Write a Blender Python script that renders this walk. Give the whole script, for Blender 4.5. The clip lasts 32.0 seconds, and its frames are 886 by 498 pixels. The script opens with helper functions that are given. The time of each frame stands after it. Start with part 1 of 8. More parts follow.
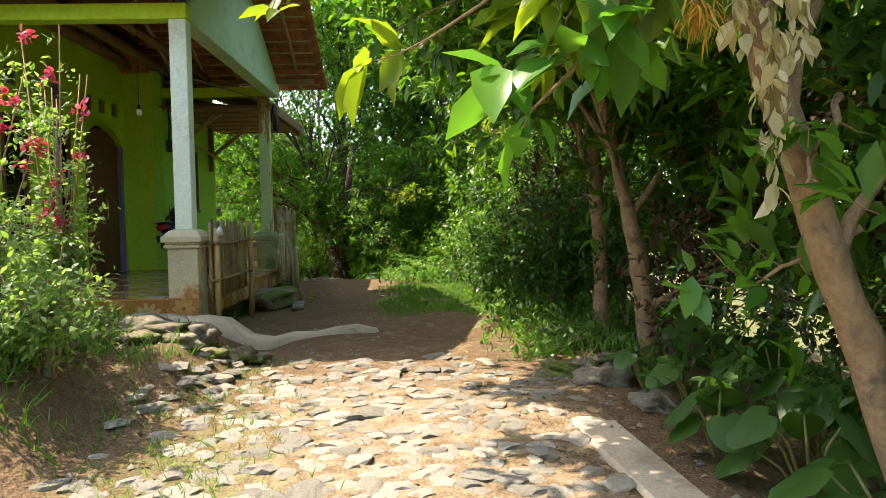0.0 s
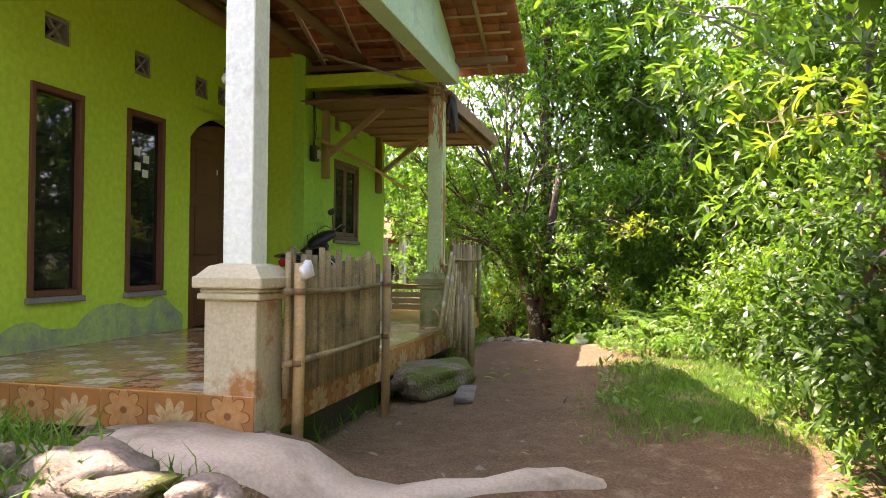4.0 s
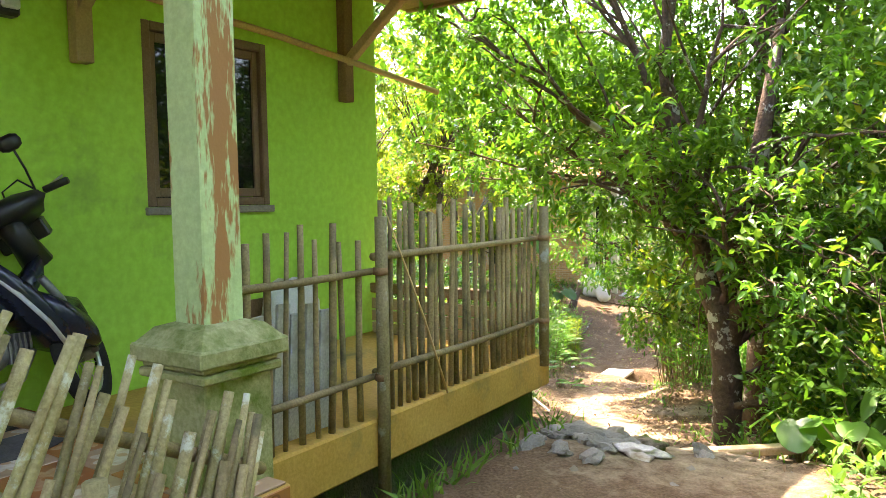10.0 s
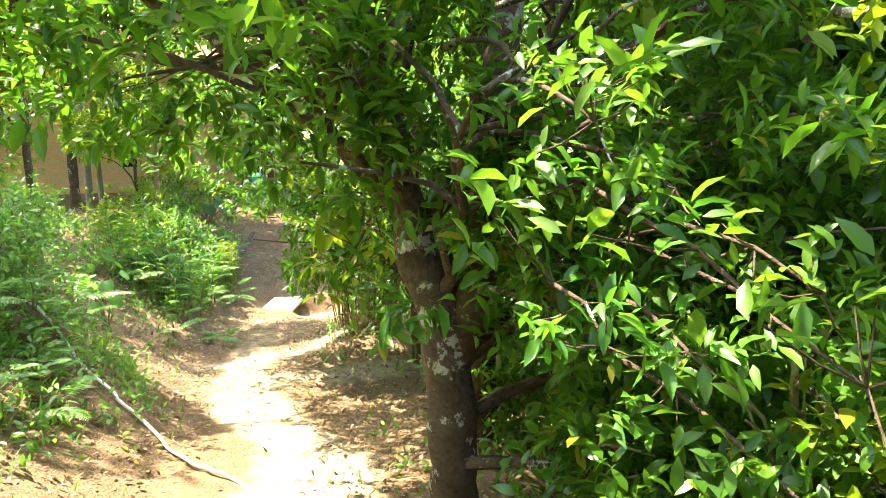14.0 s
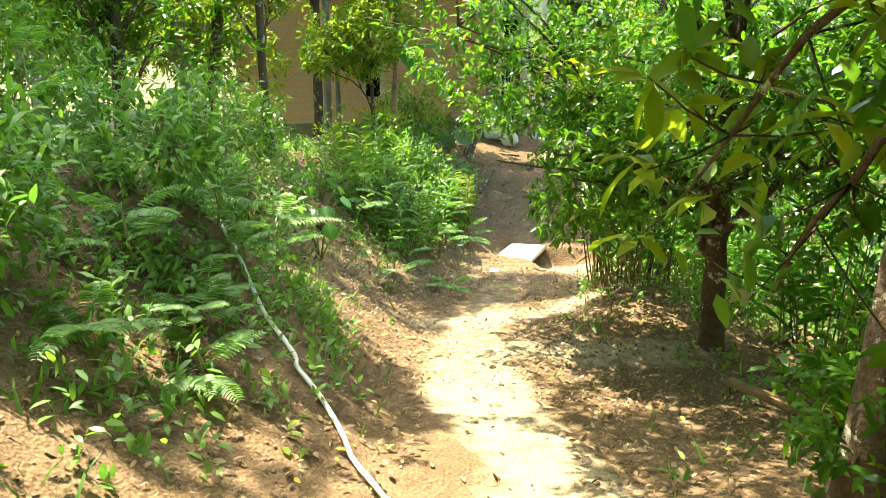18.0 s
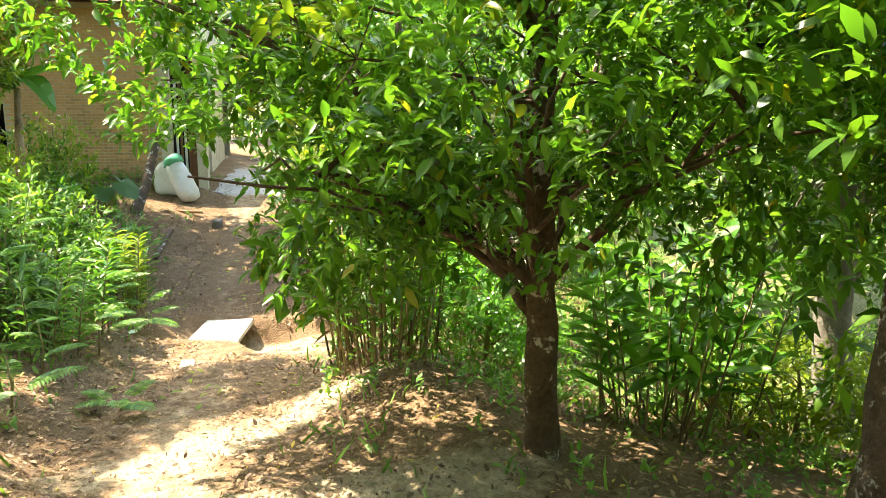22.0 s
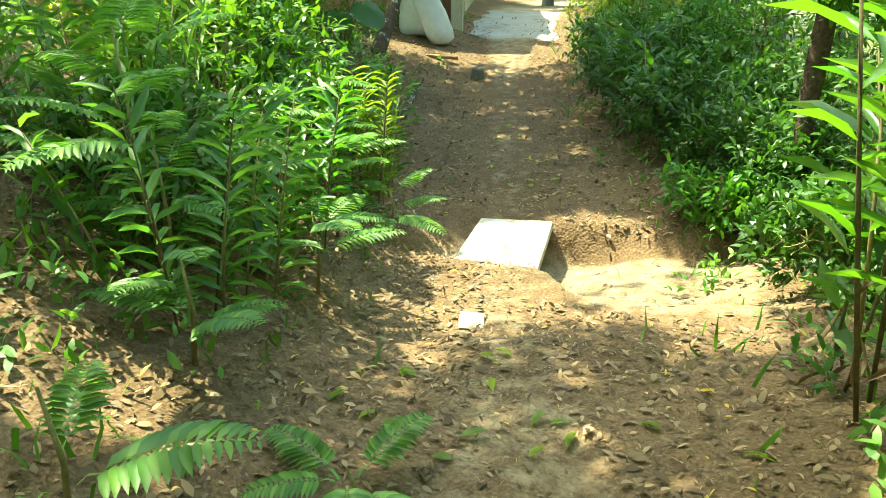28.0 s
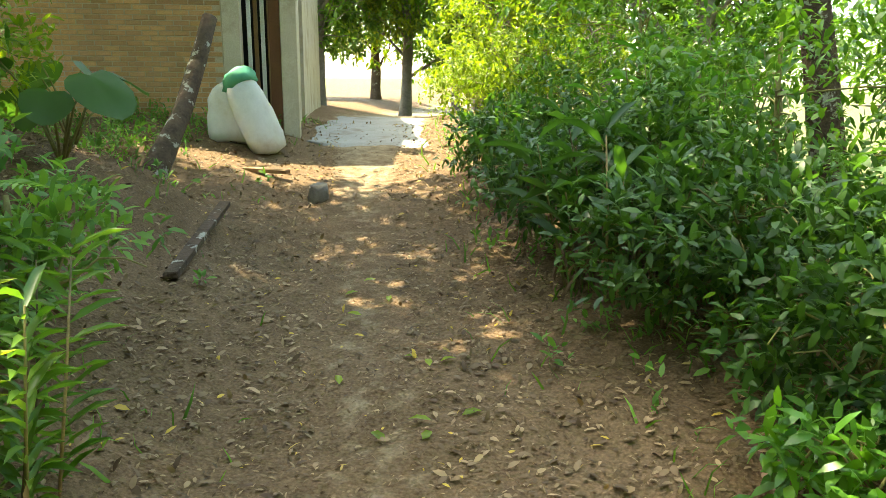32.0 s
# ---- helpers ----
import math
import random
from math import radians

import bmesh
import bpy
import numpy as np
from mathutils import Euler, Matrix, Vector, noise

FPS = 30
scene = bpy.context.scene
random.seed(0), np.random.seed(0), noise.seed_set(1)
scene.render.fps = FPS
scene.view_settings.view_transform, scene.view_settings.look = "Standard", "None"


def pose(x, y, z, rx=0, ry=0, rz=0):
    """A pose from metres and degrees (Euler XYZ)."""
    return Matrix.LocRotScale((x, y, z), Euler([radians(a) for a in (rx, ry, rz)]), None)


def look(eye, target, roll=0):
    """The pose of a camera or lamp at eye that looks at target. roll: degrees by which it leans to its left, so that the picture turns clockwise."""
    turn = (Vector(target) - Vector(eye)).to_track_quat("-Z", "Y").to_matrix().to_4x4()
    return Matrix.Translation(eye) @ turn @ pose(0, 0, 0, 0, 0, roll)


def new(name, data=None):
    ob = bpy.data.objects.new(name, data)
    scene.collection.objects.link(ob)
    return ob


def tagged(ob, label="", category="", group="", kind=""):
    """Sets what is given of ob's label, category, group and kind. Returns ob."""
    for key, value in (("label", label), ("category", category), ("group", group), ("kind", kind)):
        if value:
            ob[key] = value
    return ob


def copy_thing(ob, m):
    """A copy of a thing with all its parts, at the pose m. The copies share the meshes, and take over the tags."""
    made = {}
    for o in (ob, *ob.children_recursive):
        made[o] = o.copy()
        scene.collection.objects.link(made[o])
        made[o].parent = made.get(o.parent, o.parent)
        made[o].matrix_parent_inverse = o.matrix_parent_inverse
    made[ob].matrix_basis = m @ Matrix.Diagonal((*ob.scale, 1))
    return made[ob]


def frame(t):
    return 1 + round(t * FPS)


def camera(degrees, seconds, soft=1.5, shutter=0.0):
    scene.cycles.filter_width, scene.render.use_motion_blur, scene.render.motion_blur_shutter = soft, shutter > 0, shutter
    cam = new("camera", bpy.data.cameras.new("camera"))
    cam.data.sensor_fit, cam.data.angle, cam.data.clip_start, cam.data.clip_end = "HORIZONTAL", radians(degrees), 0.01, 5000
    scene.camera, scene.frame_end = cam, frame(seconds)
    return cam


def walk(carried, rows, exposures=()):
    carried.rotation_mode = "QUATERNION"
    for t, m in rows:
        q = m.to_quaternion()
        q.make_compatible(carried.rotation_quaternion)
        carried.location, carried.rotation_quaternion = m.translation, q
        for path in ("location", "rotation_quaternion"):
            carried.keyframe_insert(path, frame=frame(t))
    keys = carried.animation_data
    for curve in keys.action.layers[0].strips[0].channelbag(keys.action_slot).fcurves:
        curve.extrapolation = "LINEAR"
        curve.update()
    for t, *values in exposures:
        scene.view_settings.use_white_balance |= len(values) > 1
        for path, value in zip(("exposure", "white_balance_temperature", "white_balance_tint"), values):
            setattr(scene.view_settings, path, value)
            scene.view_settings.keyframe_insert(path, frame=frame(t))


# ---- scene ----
cam = camera(61.60, 32.0, soft=0.85)


def stance(x, y, z, yaw, pitch, roll):
    """The camera's pose from its eye, its turn to the left from +y, its tilt upwards and its lean, in degrees."""
    a, b = radians(yaw), radians(pitch)
    return look((x, y, z), (x - math.sin(a) * math.cos(b), y + math.cos(a) * math.cos(b), z + math.sin(b)), roll)


PATH = [
    (0, 0.989, -9.572, 1.224, -1.78, -2.42, -1.08),
    (0.5, 0.899, -9.047, 1.177, -2.18, -1.82, -0.99),
    (1, 0.798, -8.483, 1.141, -2.95, -0.99, -0.54),
    (1.5, 0.662, -7.893, 1.128, -3.45, 1.89, -0.29),
    (2, 0.599, -7.374, 1.131, -3.17, 3.55, -0.29),
    (2.5, 0.600, -6.899, 1.132, 4.05, 3.79, -0.50),
    (3, 0.596, -6.383, 1.139, 10.09, 3.45, -0.40),
    (3.5, 0.607, -5.953, 1.156, 12.42, 2.39, -0.00),
    (5.5, 0.606, -3.866, 1.264, 15.66, -2.50, 1.50),
    (6, 0.693, -3.334, 1.299, 15.60, -2.69, 1.32),
    (6.5, 0.875, -2.718, 1.338, 14.92, -2.90, 1.46),
    (7, 0.966, -2.102, 1.370, 13.81, -3.24, 1.63),
    (7.5, 1.044, -1.469, 1.377, 16.93, -3.30, 0.86),
    (8, 1.121, -0.820, 1.371, 25.05, -3.34, -0.13),
    (8.5, 1.157, -0.206, 1.375, 29.10, -2.81, -0.57),
    (9, 1.117, 0.379, 1.392, 34.43, -2.25, -0.95),
    (9.5, 0.939, 0.868, 1.439, 36.00, -2.35, -0.78),
    (10, 0.685, 1.304, 1.485, 33.96, -3.90, -0.89),
    (10.5, 0.432, 1.744, 1.488, 22.91, -5.44, -0.45),
    (11, 0.201, 2.124, 1.460, 14.25, -6.85, -0.30),
    (11.5, 0.040, 2.601, 1.443, 10.32, -8.31, -0.80),
    (12, -0.105, 3.115, 1.445, 9.40, -9.00, -0.56),
    (12.5, -0.211, 3.616, 1.492, 8.88, -10.12, -0.60),
    (13, -0.260, 4.108, 1.542, 8.71, -10.82, -0.27),
    (13.5, -0.353, 4.532, 1.560, 8.73, -11.71, -0.04),
    (15.5, -0.878, 5.904, 1.310, 14.09, -15.36, 0.58),
    (16, -1.008, 6.219, 1.192, 20.08, -15.34, -0.02),
    (16.5, -1.164, 6.514, 1.127, 23.85, -15.34, -0.18),
    (17, -1.279, 6.748, 1.056, 25.55, -15.47, -0.14),
    (17.5, -1.405, 6.923, 0.943, 26.74, -16.00, -0.09),
    (18, -1.510, 7.149, 0.795, 27.22, -16.36, -0.25),
    (18.5, -1.697, 7.377, 0.650, 27.24, -16.53, -0.18),
    (19, -1.858, 7.661, 0.557, 26.83, -16.39, -0.23),
    (19.5, -2.029, 7.952, 0.474, 20.82, -16.18, 0.12),
    (20, -2.230, 8.266, 0.409, 14.17, -15.96, 0.68),
    (20.5, -2.422, 8.624, 0.323, 8.96, -14.50, 0.91),
    (21, -2.565, 8.988, 0.238, 5.31, -12.61, 0.91),
    (21.5, -2.649, 9.358, 0.158, 3.43, -11.67, 0.62),
    (22, -2.708, 9.734, 0.061, 2.61, -11.38, 0.51),
    (22.5, -2.762, 10.162, -0.043, 2.30, -11.34, 0.44),
    (23, -2.867, 10.596, -0.158, 2.29, -11.16, 0.41),
    (23.5, -2.957, 10.981, -0.292, 3.36, -11.23, 0.14),
    (24, -3.126, 11.362, -0.427, 9.50, -11.47, -0.48),
    (24.5, -3.353, 11.752, -0.538, 16.64, -11.33, -0.68),
    (25, -3.618, 12.098, -0.617, 20.73, -11.57, -0.41),
    (25.5, -3.861, 12.398, -0.678, 22.04, -11.73, -0.65),
    (27.5, -4.509, 13.114, -0.732, 21.53, -20.78, -0.09),
    (28, -4.651, 13.580, -0.815, 19.89, -21.61, -0.11),
    (28.5, -4.747, 14.071, -0.898, 17.78, -21.68, -0.55),
    (29, -4.765, 14.585, -0.984, 16.48, -21.76, -0.55),
    (29.5, -4.821, 15.091, -1.063, 15.64, -21.27, -0.46),
    (30, -4.946, 15.610, -1.132, 15.35, -17.59, -0.36),
    (30.5, -5.184, 16.091, -1.179, 15.14, -14.91, -0.21),
    (31, -5.404, 16.593, -1.259, 15.08, -13.99, -0.04),
    (31.5, -5.604, 17.071, -1.327, 14.23, -13.55, 0.13),
    (32, -5.700, 17.536, -1.386, 8.83, -12.85, 0.36),
]
walk(cam, [(row[0], stance(*row[1:])) for row in PATH], [(0, 2.45, 7500, 12), (2, 3.2, 7500, 32), (3, 3.3, 7600, 40), (6, 3.85, 7600, 35), (8, 4.05, 7700, 32), (10, 4.0, 7600, 24), (11, 4.0, 7500, 22), (13.5, 4.02, 7500, 12), (16, 3.58, 7600, 0), (17.5, 3.55, 7700, 0), (20, 3.3, 7800, 9), (22, 3.65, 7700, 10), (24, 3.8, 7900, 2), (25, 3.42, 8100, -6), (28, 3.28, 7900, -18), (29, 3.1, 8000, -12), (30, 3.0, 8100, -4), (31, 3.25, 8100, -3), (32, 3.45, 8300, 0)])

# ---- sky and sun ----
TO_SUN = Vector((-0.48, 0.21, 1.0)).normalized()
world = bpy.data.worlds.new("sky")
scene.world = world
world.use_nodes = True
wn = world.node_tree.nodes
sky = wn.new("ShaderNodeTexSky")
sky.sky_type, sky.sun_disc = "NISHITA", False
sky.sun_elevation = math.asin(TO_SUN.z)
sky.sun_rotation = math.atan2(TO_SUN.x, TO_SUN.y)
sky.air_density, sky.dust_density = 1.0, 1.5
world.node_tree.links.new(sky.outputs[0], wn["Background"].inputs[0])
wn["Background"].inputs[1].default_value = 0.15
sun = new("sun", bpy.data.lights.new("sun", "SUN"))
sun.data.energy, sun.data.angle, sun.data.color = 2.2, radians(0.55), (1.0, 0.95, 0.86)
sun.matrix_world = look(TO_SUN * 60, (0, 0, 0))


# ---- materials ----
def material(name, rough=0.8, metal=0.0, spec=0.4):
    m = bpy.data.materials.new(name)
    m.use_nodes = True
    b = m.node_tree.nodes["Principled BSDF"]
    b.inputs["Roughness"].default_value, b.inputs["Metallic"].default_value = rough, metal
    b.inputs["Specular IOR Level"].default_value = spec
    return m, m.node_tree.nodes, m.node_tree.links, b


def texture(n, l, kind, scale, detail=4.0, coord="Object", rough=0.6):
    tc = n.new("ShaderNodeTexCoord")
    t = n.new("ShaderNodeTex" + kind)
    t.inputs["Scale"].default_value = scale
    if kind == "Noise":
        t.inputs["Detail"].default_value, t.inputs["Roughness"].default_value = detail, rough
    l.new(tc.outputs[coord], t.inputs["Vector"])
    return t


def ramp(n, l, value, stops):
    r = n.new("ShaderNodeValToRGB")
    e = r.color_ramp.elements
    while len(e) < len(stops):
        e.new(0.5)
    for i, (p, c) in enumerate(stops):
        e[i].position, e[i].color = p, (*c, 1)
    l.new(value, r.inputs[0])
    return r.outputs[0]


def mixed(n, l, fac, a, b, mode="MIX"):
    m = n.new("ShaderNodeMix")
    m.data_type, m.blend_type = "RGBA", mode
    for i, v in ((0, fac), (6, a), (7, b)):
        if isinstance(v, (int, float)):
            m.inputs[i].default_value = v
        elif isinstance(v, tuple):
            m.inputs[i].default_value = (*v, 1)
        else:
            l.new(v, m.inputs[i])
    return m.outputs[2]


def bumped(n, l, b, height, strength=0.4, dist=0.01):
    u = n.new("ShaderNodeBump")
    u.inputs["Strength"].default_value, u.inputs["Distance"].default_value = strength, dist
    l.new(height, u.inputs["Height"])
    l.new(u.outputs[0], b.inputs["Normal"])


def mottled(name, dark, light, scale=6.0, rough=0.85, fine=60.0, bump=0.3, dist=0.01, spec=0.3, stain=None, stain_scale=1.2, stain_at=(0.52, 0.68), metal=0.0, vary=0.0, coord="Object", stretch=None):
    """A surface with grain at two scales, and stains of a second colour where one is given."""
    m, n, l, b = material(name, rough, metal, spec)
    big, small = texture(n, l, "Noise", scale, 5, coord), texture(n, l, "Noise", fine, 3, coord)
    c = ramp(n, l, big.outputs[0], [(0.3, dark), (0.72, light)])
    c = mixed(n, l, 0.35, c, ramp(n, l, small.outputs[0], [(0.35, tuple(v * 0.7 for v in dark)), (0.7, tuple(min(1, v * 1.1) for v in light))]))
    if stain:
        st = texture(n, l, "Noise", stain_scale, 6, coord, 0.7)
        if stretch:
            mp = n.new("ShaderNodeMapping")
            mp.inputs["Scale"].default_value = stretch
            l.new(st.inputs["Vector"].links[0].from_socket, mp.inputs["Vector"])
            l.new(mp.outputs[0], st.inputs["Vector"])
        c = mixed(n, l, ramp(n, l, st.outputs[0], [(stain_at[0], (0, 0, 0)), (stain_at[1], (1, 1, 1))]), c, stain)
    if vary:
        info = n.new("ShaderNodeObjectInfo")
        hsv = n.new("ShaderNodeHueSaturation")
        mr = n.new("ShaderNodeMapRange")
        mr.inputs[3].default_value, mr.inputs[4].default_value = 1 - vary, 1 + vary
        l.new(info.outputs["Random"], mr.inputs[0])
        l.new(mr.outputs[0], hsv.inputs["Value"])
        l.new(c, hsv.inputs["Color"])
        c = hsv.outputs[0]
    l.new(c, b.inputs["Base Color"])
    bumped(n, l, b, small.outputs[0], bump, dist)
    return m


def leafy(name, dark, light, gloss=0.35, through_=0.45, old=None, old_share=0.06):
    """Leaves: each leaf its own shade, light shining through, a gloss on top."""
    m, n, l, b = material(name, gloss, 0.0, 0.5)
    g = n.new("ShaderNodeNewGeometry")
    c = ramp(n, l, g.outputs["Random Per Island"], [(0.0, dark), (0.75, tuple((a + 2 * c) / 3 for a, c in zip(dark, light))), (1.0 - old_share, light)] + ([(1.0 - old_share + 0.01, old)] if old else []))
    tex = texture(n, l, "Noise", 0.7, 2)
    c = mixed(n, l, 0.5, c, mixed(n, l, 1.0, c, ramp(n, l, tex.outputs[0], [(0.35, (0.62, 0.68, 0.5)), (0.7, (1.25, 1.2, 1.0))]), "MULTIPLY"))
    l.new(c, b.inputs["Base Color"])
    t = n.new("ShaderNodeBsdfTranslucent")
    l.new(mixed(n, l, 1.0, c, (1.5, 1.5, 0.78), "MULTIPLY"), t.inputs["Color"])
    s = n.new("ShaderNodeMixShader")
    s.inputs[0].default_value = through_
    l.new(b.outputs[0], s.inputs[1])
    l.new(t.outputs[0], s.inputs[2])
    l.new(s.outputs[0], n["Material Output"].inputs["Surface"])
    return m


def ground_material():
    """Earth, trodden pale path, litter and moss, by the shares that the ground carries."""
    m, n, l, b = material("earth", 0.95, 0.0, 0.15)
    big, mid, small = texture(n, l, "Noise", 0.9, 6), texture(n, l, "Noise", 7, 6), texture(n, l, "Noise", 60, 4)
    crumbs = texture(n, l, "Voronoi", 38)
    earth = ramp(n, l, big.outputs[0], [(0.3, (0.085, 0.048, 0.024)), (0.5, (0.135, 0.079, 0.041)), (0.7, (0.185, 0.113, 0.062))])
    earth = mixed(n, l, 0.4, earth, ramp(n, l, mid.outputs[0], [(0.35, (0.06, 0.037, 0.02)), (0.65, (0.185, 0.122, 0.07))]))
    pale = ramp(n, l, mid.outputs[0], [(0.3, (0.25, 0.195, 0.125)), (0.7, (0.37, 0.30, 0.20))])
    zone = n.new("ShaderNodeAttribute")
    zone.attribute_name = "zone"
    sep = n.new("ShaderNodeSeparateColor")
    l.new(zone.outputs["Color"], sep.inputs[0])
    edge = n.new("ShaderNodeMath")
    edge.operation = "ADD"
    l.new(sep.outputs[0], edge.inputs[0])
    sub = n.new("ShaderNodeMath")
    sub.operation, sub.inputs[1].default_value = "SUBTRACT", 0.5
    l.new(mid.outputs[0], sub.inputs[0])
    l.new(sub.outputs[0], edge.inputs[1])
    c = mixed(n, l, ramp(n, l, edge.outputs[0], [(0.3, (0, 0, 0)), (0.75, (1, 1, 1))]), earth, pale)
    moss = ramp(n, l, mid.outputs[0], [(0.3, (0.05, 0.085, 0.02)), (0.7, (0.13, 0.17, 0.045))])
    e2 = n.new("ShaderNodeMath")
    e2.operation = "ADD"
    l.new(sep.outputs[1], e2.inputs[0])
    l.new(sub.outputs[0], e2.inputs[1])
    c = mixed(n, l, ramp(n, l, e2.outputs[0], [(0.35, (0, 0, 0)), (0.85, (0.8, 0.8, 0.8))]), c, moss)
    c = mixed(n, l, 0.25, c, ramp(n, l, small.outputs[0], [(0.35, (0.05, 0.03, 0.016)), (0.65, (0.36, 0.25, 0.15))]))
    l.new(c, b.inputs["Base Color"])
    add = n.new("ShaderNodeMath")
    add.operation = "ADD"
    l.new(small.outputs[0], add.inputs[0])
    l.new(crumbs.outputs["Distance"], add.inputs[1])
    bumped(n, l, b, add.outputs[0], 0.6, 0.02)
    return m


def tile_material(name, field, figure, outline, fan=False):
    """A glazed tile: a soft flower about its centre, or a fan of blades that rises from its lower edge."""
    m, n, l, b = material(name, 0.16, 0.0, 0.5)
    tc = n.new("ShaderNodeTexCoord")
    sx = n.new("ShaderNodeSeparateXYZ")
    l.new(tc.outputs["Object"], sx.inputs[0])

    def op(kind, a, c=None):
        k = n.new("ShaderNodeMath")
        k.operation = kind
        for i, v in ((0, a), (1, c)):
            if v is None:
                continue
            if isinstance(v, (int, float)):
                k.inputs[i].default_value = v
            else:
                l.new(v, k.inputs[i])
        return k.outputs[0]

    x, y = sx.outputs[0], op("ADD", sx.outputs[1], 0.075 if fan else 0.0)
    ang = op("ARCTAN2", y, x)
    rad = op("SQRT", op("ADD", op("MULTIPLY", x, x), op("MULTIPLY", y, y)))
    petals = op("ADD", op("MULTIPLY", op("ABSOLUTE", op("COSINE", op("MULTIPLY", ang, 5.5 if fan else 4.0))), 0.075 if fan else 0.045), 0.09 if fan else 0.085)
    inside = op("SUBTRACT", petals, rad)
    f = ramp(n, l, op("ADD", op("MULTIPLY", inside, 22.0), 0.5), [(0.35, (0, 0, 0)), (0.65, (1, 1, 1))])
    edge = op("SUBTRACT", 0.006, op("ABSOLUTE", inside))
    core = op("SUBTRACT", 0.022, rad)
    g = ramp(n, l, op("ADD", op("MULTIPLY", op("MAXIMUM", edge, core), 90.0), 0.5), [(0.4, (0, 0, 0)), (0.75, (0.8, 0.8, 0.8))])
    dirt = texture(n, l, "Noise", 9, 5)
    cloud = texture(n, l, "Noise", 26, 4)
    c = mixed(n, l, dirt.outputs[0], field, tuple(v * 0.72 for v in field))
    c = mixed(n, l, op("MULTIPLY", f, ramp(n, l, cloud.outputs[0], [(0.35, (0.35, 0.35, 0.35)), (0.6, (1, 1, 1))])), c, figure)
    c = mixed(n, l, g, c, outline)
    c = mixed(n, l, ramp(n, l, dirt.outputs[0], [(0.5, (0, 0, 0)), (0.8, (0.5, 0.5, 0.5))]), c, (0.26, 0.16, 0.09))
    l.new(c, b.inputs["Base Color"])
    return m


def glass_material(name, tint, rough=0.03):
    m, n, l, b = material(name, rough, 0.0, 0.5)
    b.inputs["Base Color"].default_value = (*tint, 1)
    return m


M = {}
M["earth"] = ground_material()
M["green"] = mottled("green_wall_paint", (0.36, 0.70, 0.075), (0.42, 0.76, 0.105), 0.8, 0.75, 18, 0.08, 0.004, stain=(0.20, 0.30, 0.08), stain_scale=0.9, stain_at=(0.6, 0.8))
M["lime"] = mottled("yellow_green_wall_paint", (0.49, 0.71, 0.05), (0.55, 0.77, 0.075), 0.8, 0.75, 18, 0.08, 0.004)
M["damp"] = mottled("damp_grey_plaster", (0.37, 0.50, 0.17), (0.46, 0.62, 0.17), 5, 0.9, 30, 0.3, 0.006, stain=(0.26, 0.27, 0.22), stain_scale=3.5, stain_at=(0.42, 0.66))
M["mint"] = mottled("pale_mint_paint", (0.46, 0.62, 0.36), (0.58, 0.74, 0.46), 2, 0.8, 40, 0.2, 0.004, stain=(0.42, 0.44, 0.34), stain_scale=1.5)
M["column"] = mottled("whitewashed_column", (0.72, 0.78, 0.65), (0.82, 0.87, 0.75), 2, 0.85, 40, 0.25, 0.004, stain=(0.40, 0.33, 0.24), stain_scale=1.3, stain_at=(0.55, 0.7))
M["column_worn"] = mottled("column_with_peeling_paint", (0.46, 0.60, 0.28), (0.57, 0.70, 0.38), 2, 0.85, 40, 0.35, 0.006, stain=(0.40, 0.19, 0.075), stain_scale=2.6, stain_at=(0.49, 0.52), stretch=(1.6, 1.6, 0.3))
M["pedestal"] = mottled("stained_plaster", (0.50, 0.42, 0.26), (0.62, 0.55, 0.36), 3, 0.9, 50, 0.4, 0.006, stain=(0.40, 0.17, 0.05), stain_scale=2.2, stain_at=(0.52, 0.62))
M["pedestal_moss"] = mottled("mossy_plaster", (0.26, 0.27, 0.10), (0.46, 0.44, 0.24), 4, 0.95, 50, 0.6, 0.01, stain=(0.12, 0.17, 0.03), stain_scale=3.0, stain_at=(0.45, 0.6))
M["ochre"] = mottled("ochre_painted_concrete", (0.46, 0.25, 0.045), (0.60, 0.36, 0.09), 3, 0.85, 50, 0.3, 0.006, stain=(0.22, 0.17, 0.06), stain_scale=1.6)
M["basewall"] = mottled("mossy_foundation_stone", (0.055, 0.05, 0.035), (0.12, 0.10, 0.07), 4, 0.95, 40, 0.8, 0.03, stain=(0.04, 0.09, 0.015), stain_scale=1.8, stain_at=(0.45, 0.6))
M["concrete"] = mottled("worn_concrete", (0.37, 0.30, 0.215), (0.52, 0.43, 0.32), 3, 0.9, 60, 0.5, 0.01, stain=(0.22, 0.17, 0.11), stain_scale=1.4)
M["cement"] = mottled("grey_cement_ground", (0.24, 0.235, 0.22), (0.36, 0.35, 0.33), 3, 0.95, 60, 0.4, 0.008, stain=(0.20, 0.17, 0.13), stain_scale=1.6)
M["slab"] = mottled("pale_concrete_slab", (0.50, 0.455, 0.385), (0.68, 0.63, 0.55), 3, 0.95, 60, 0.6, 0.01, stain=(0.28, 0.21, 0.135), stain_scale=1.7, stain_at=(0.47, 0.62))
M["bamboo"] = mottled("weathered_bamboo", (0.19, 0.135, 0.062), (0.42, 0.32, 0.165), 3, 0.75, 90, 0.4, 0.004, vary=0.28, stain=(0.10, 0.09, 0.05), stain_scale=4, stain_at=(0.5, 0.68))
M["bamboo_yellow"] = mottled("yellow_bamboo", (0.42, 0.26, 0.10), (0.56, 0.38, 0.17), 3, 0.5, 60, 0.2, 0.003, stain=(0.25, 0.19, 0.12), stain_scale=3, vary=0.1)
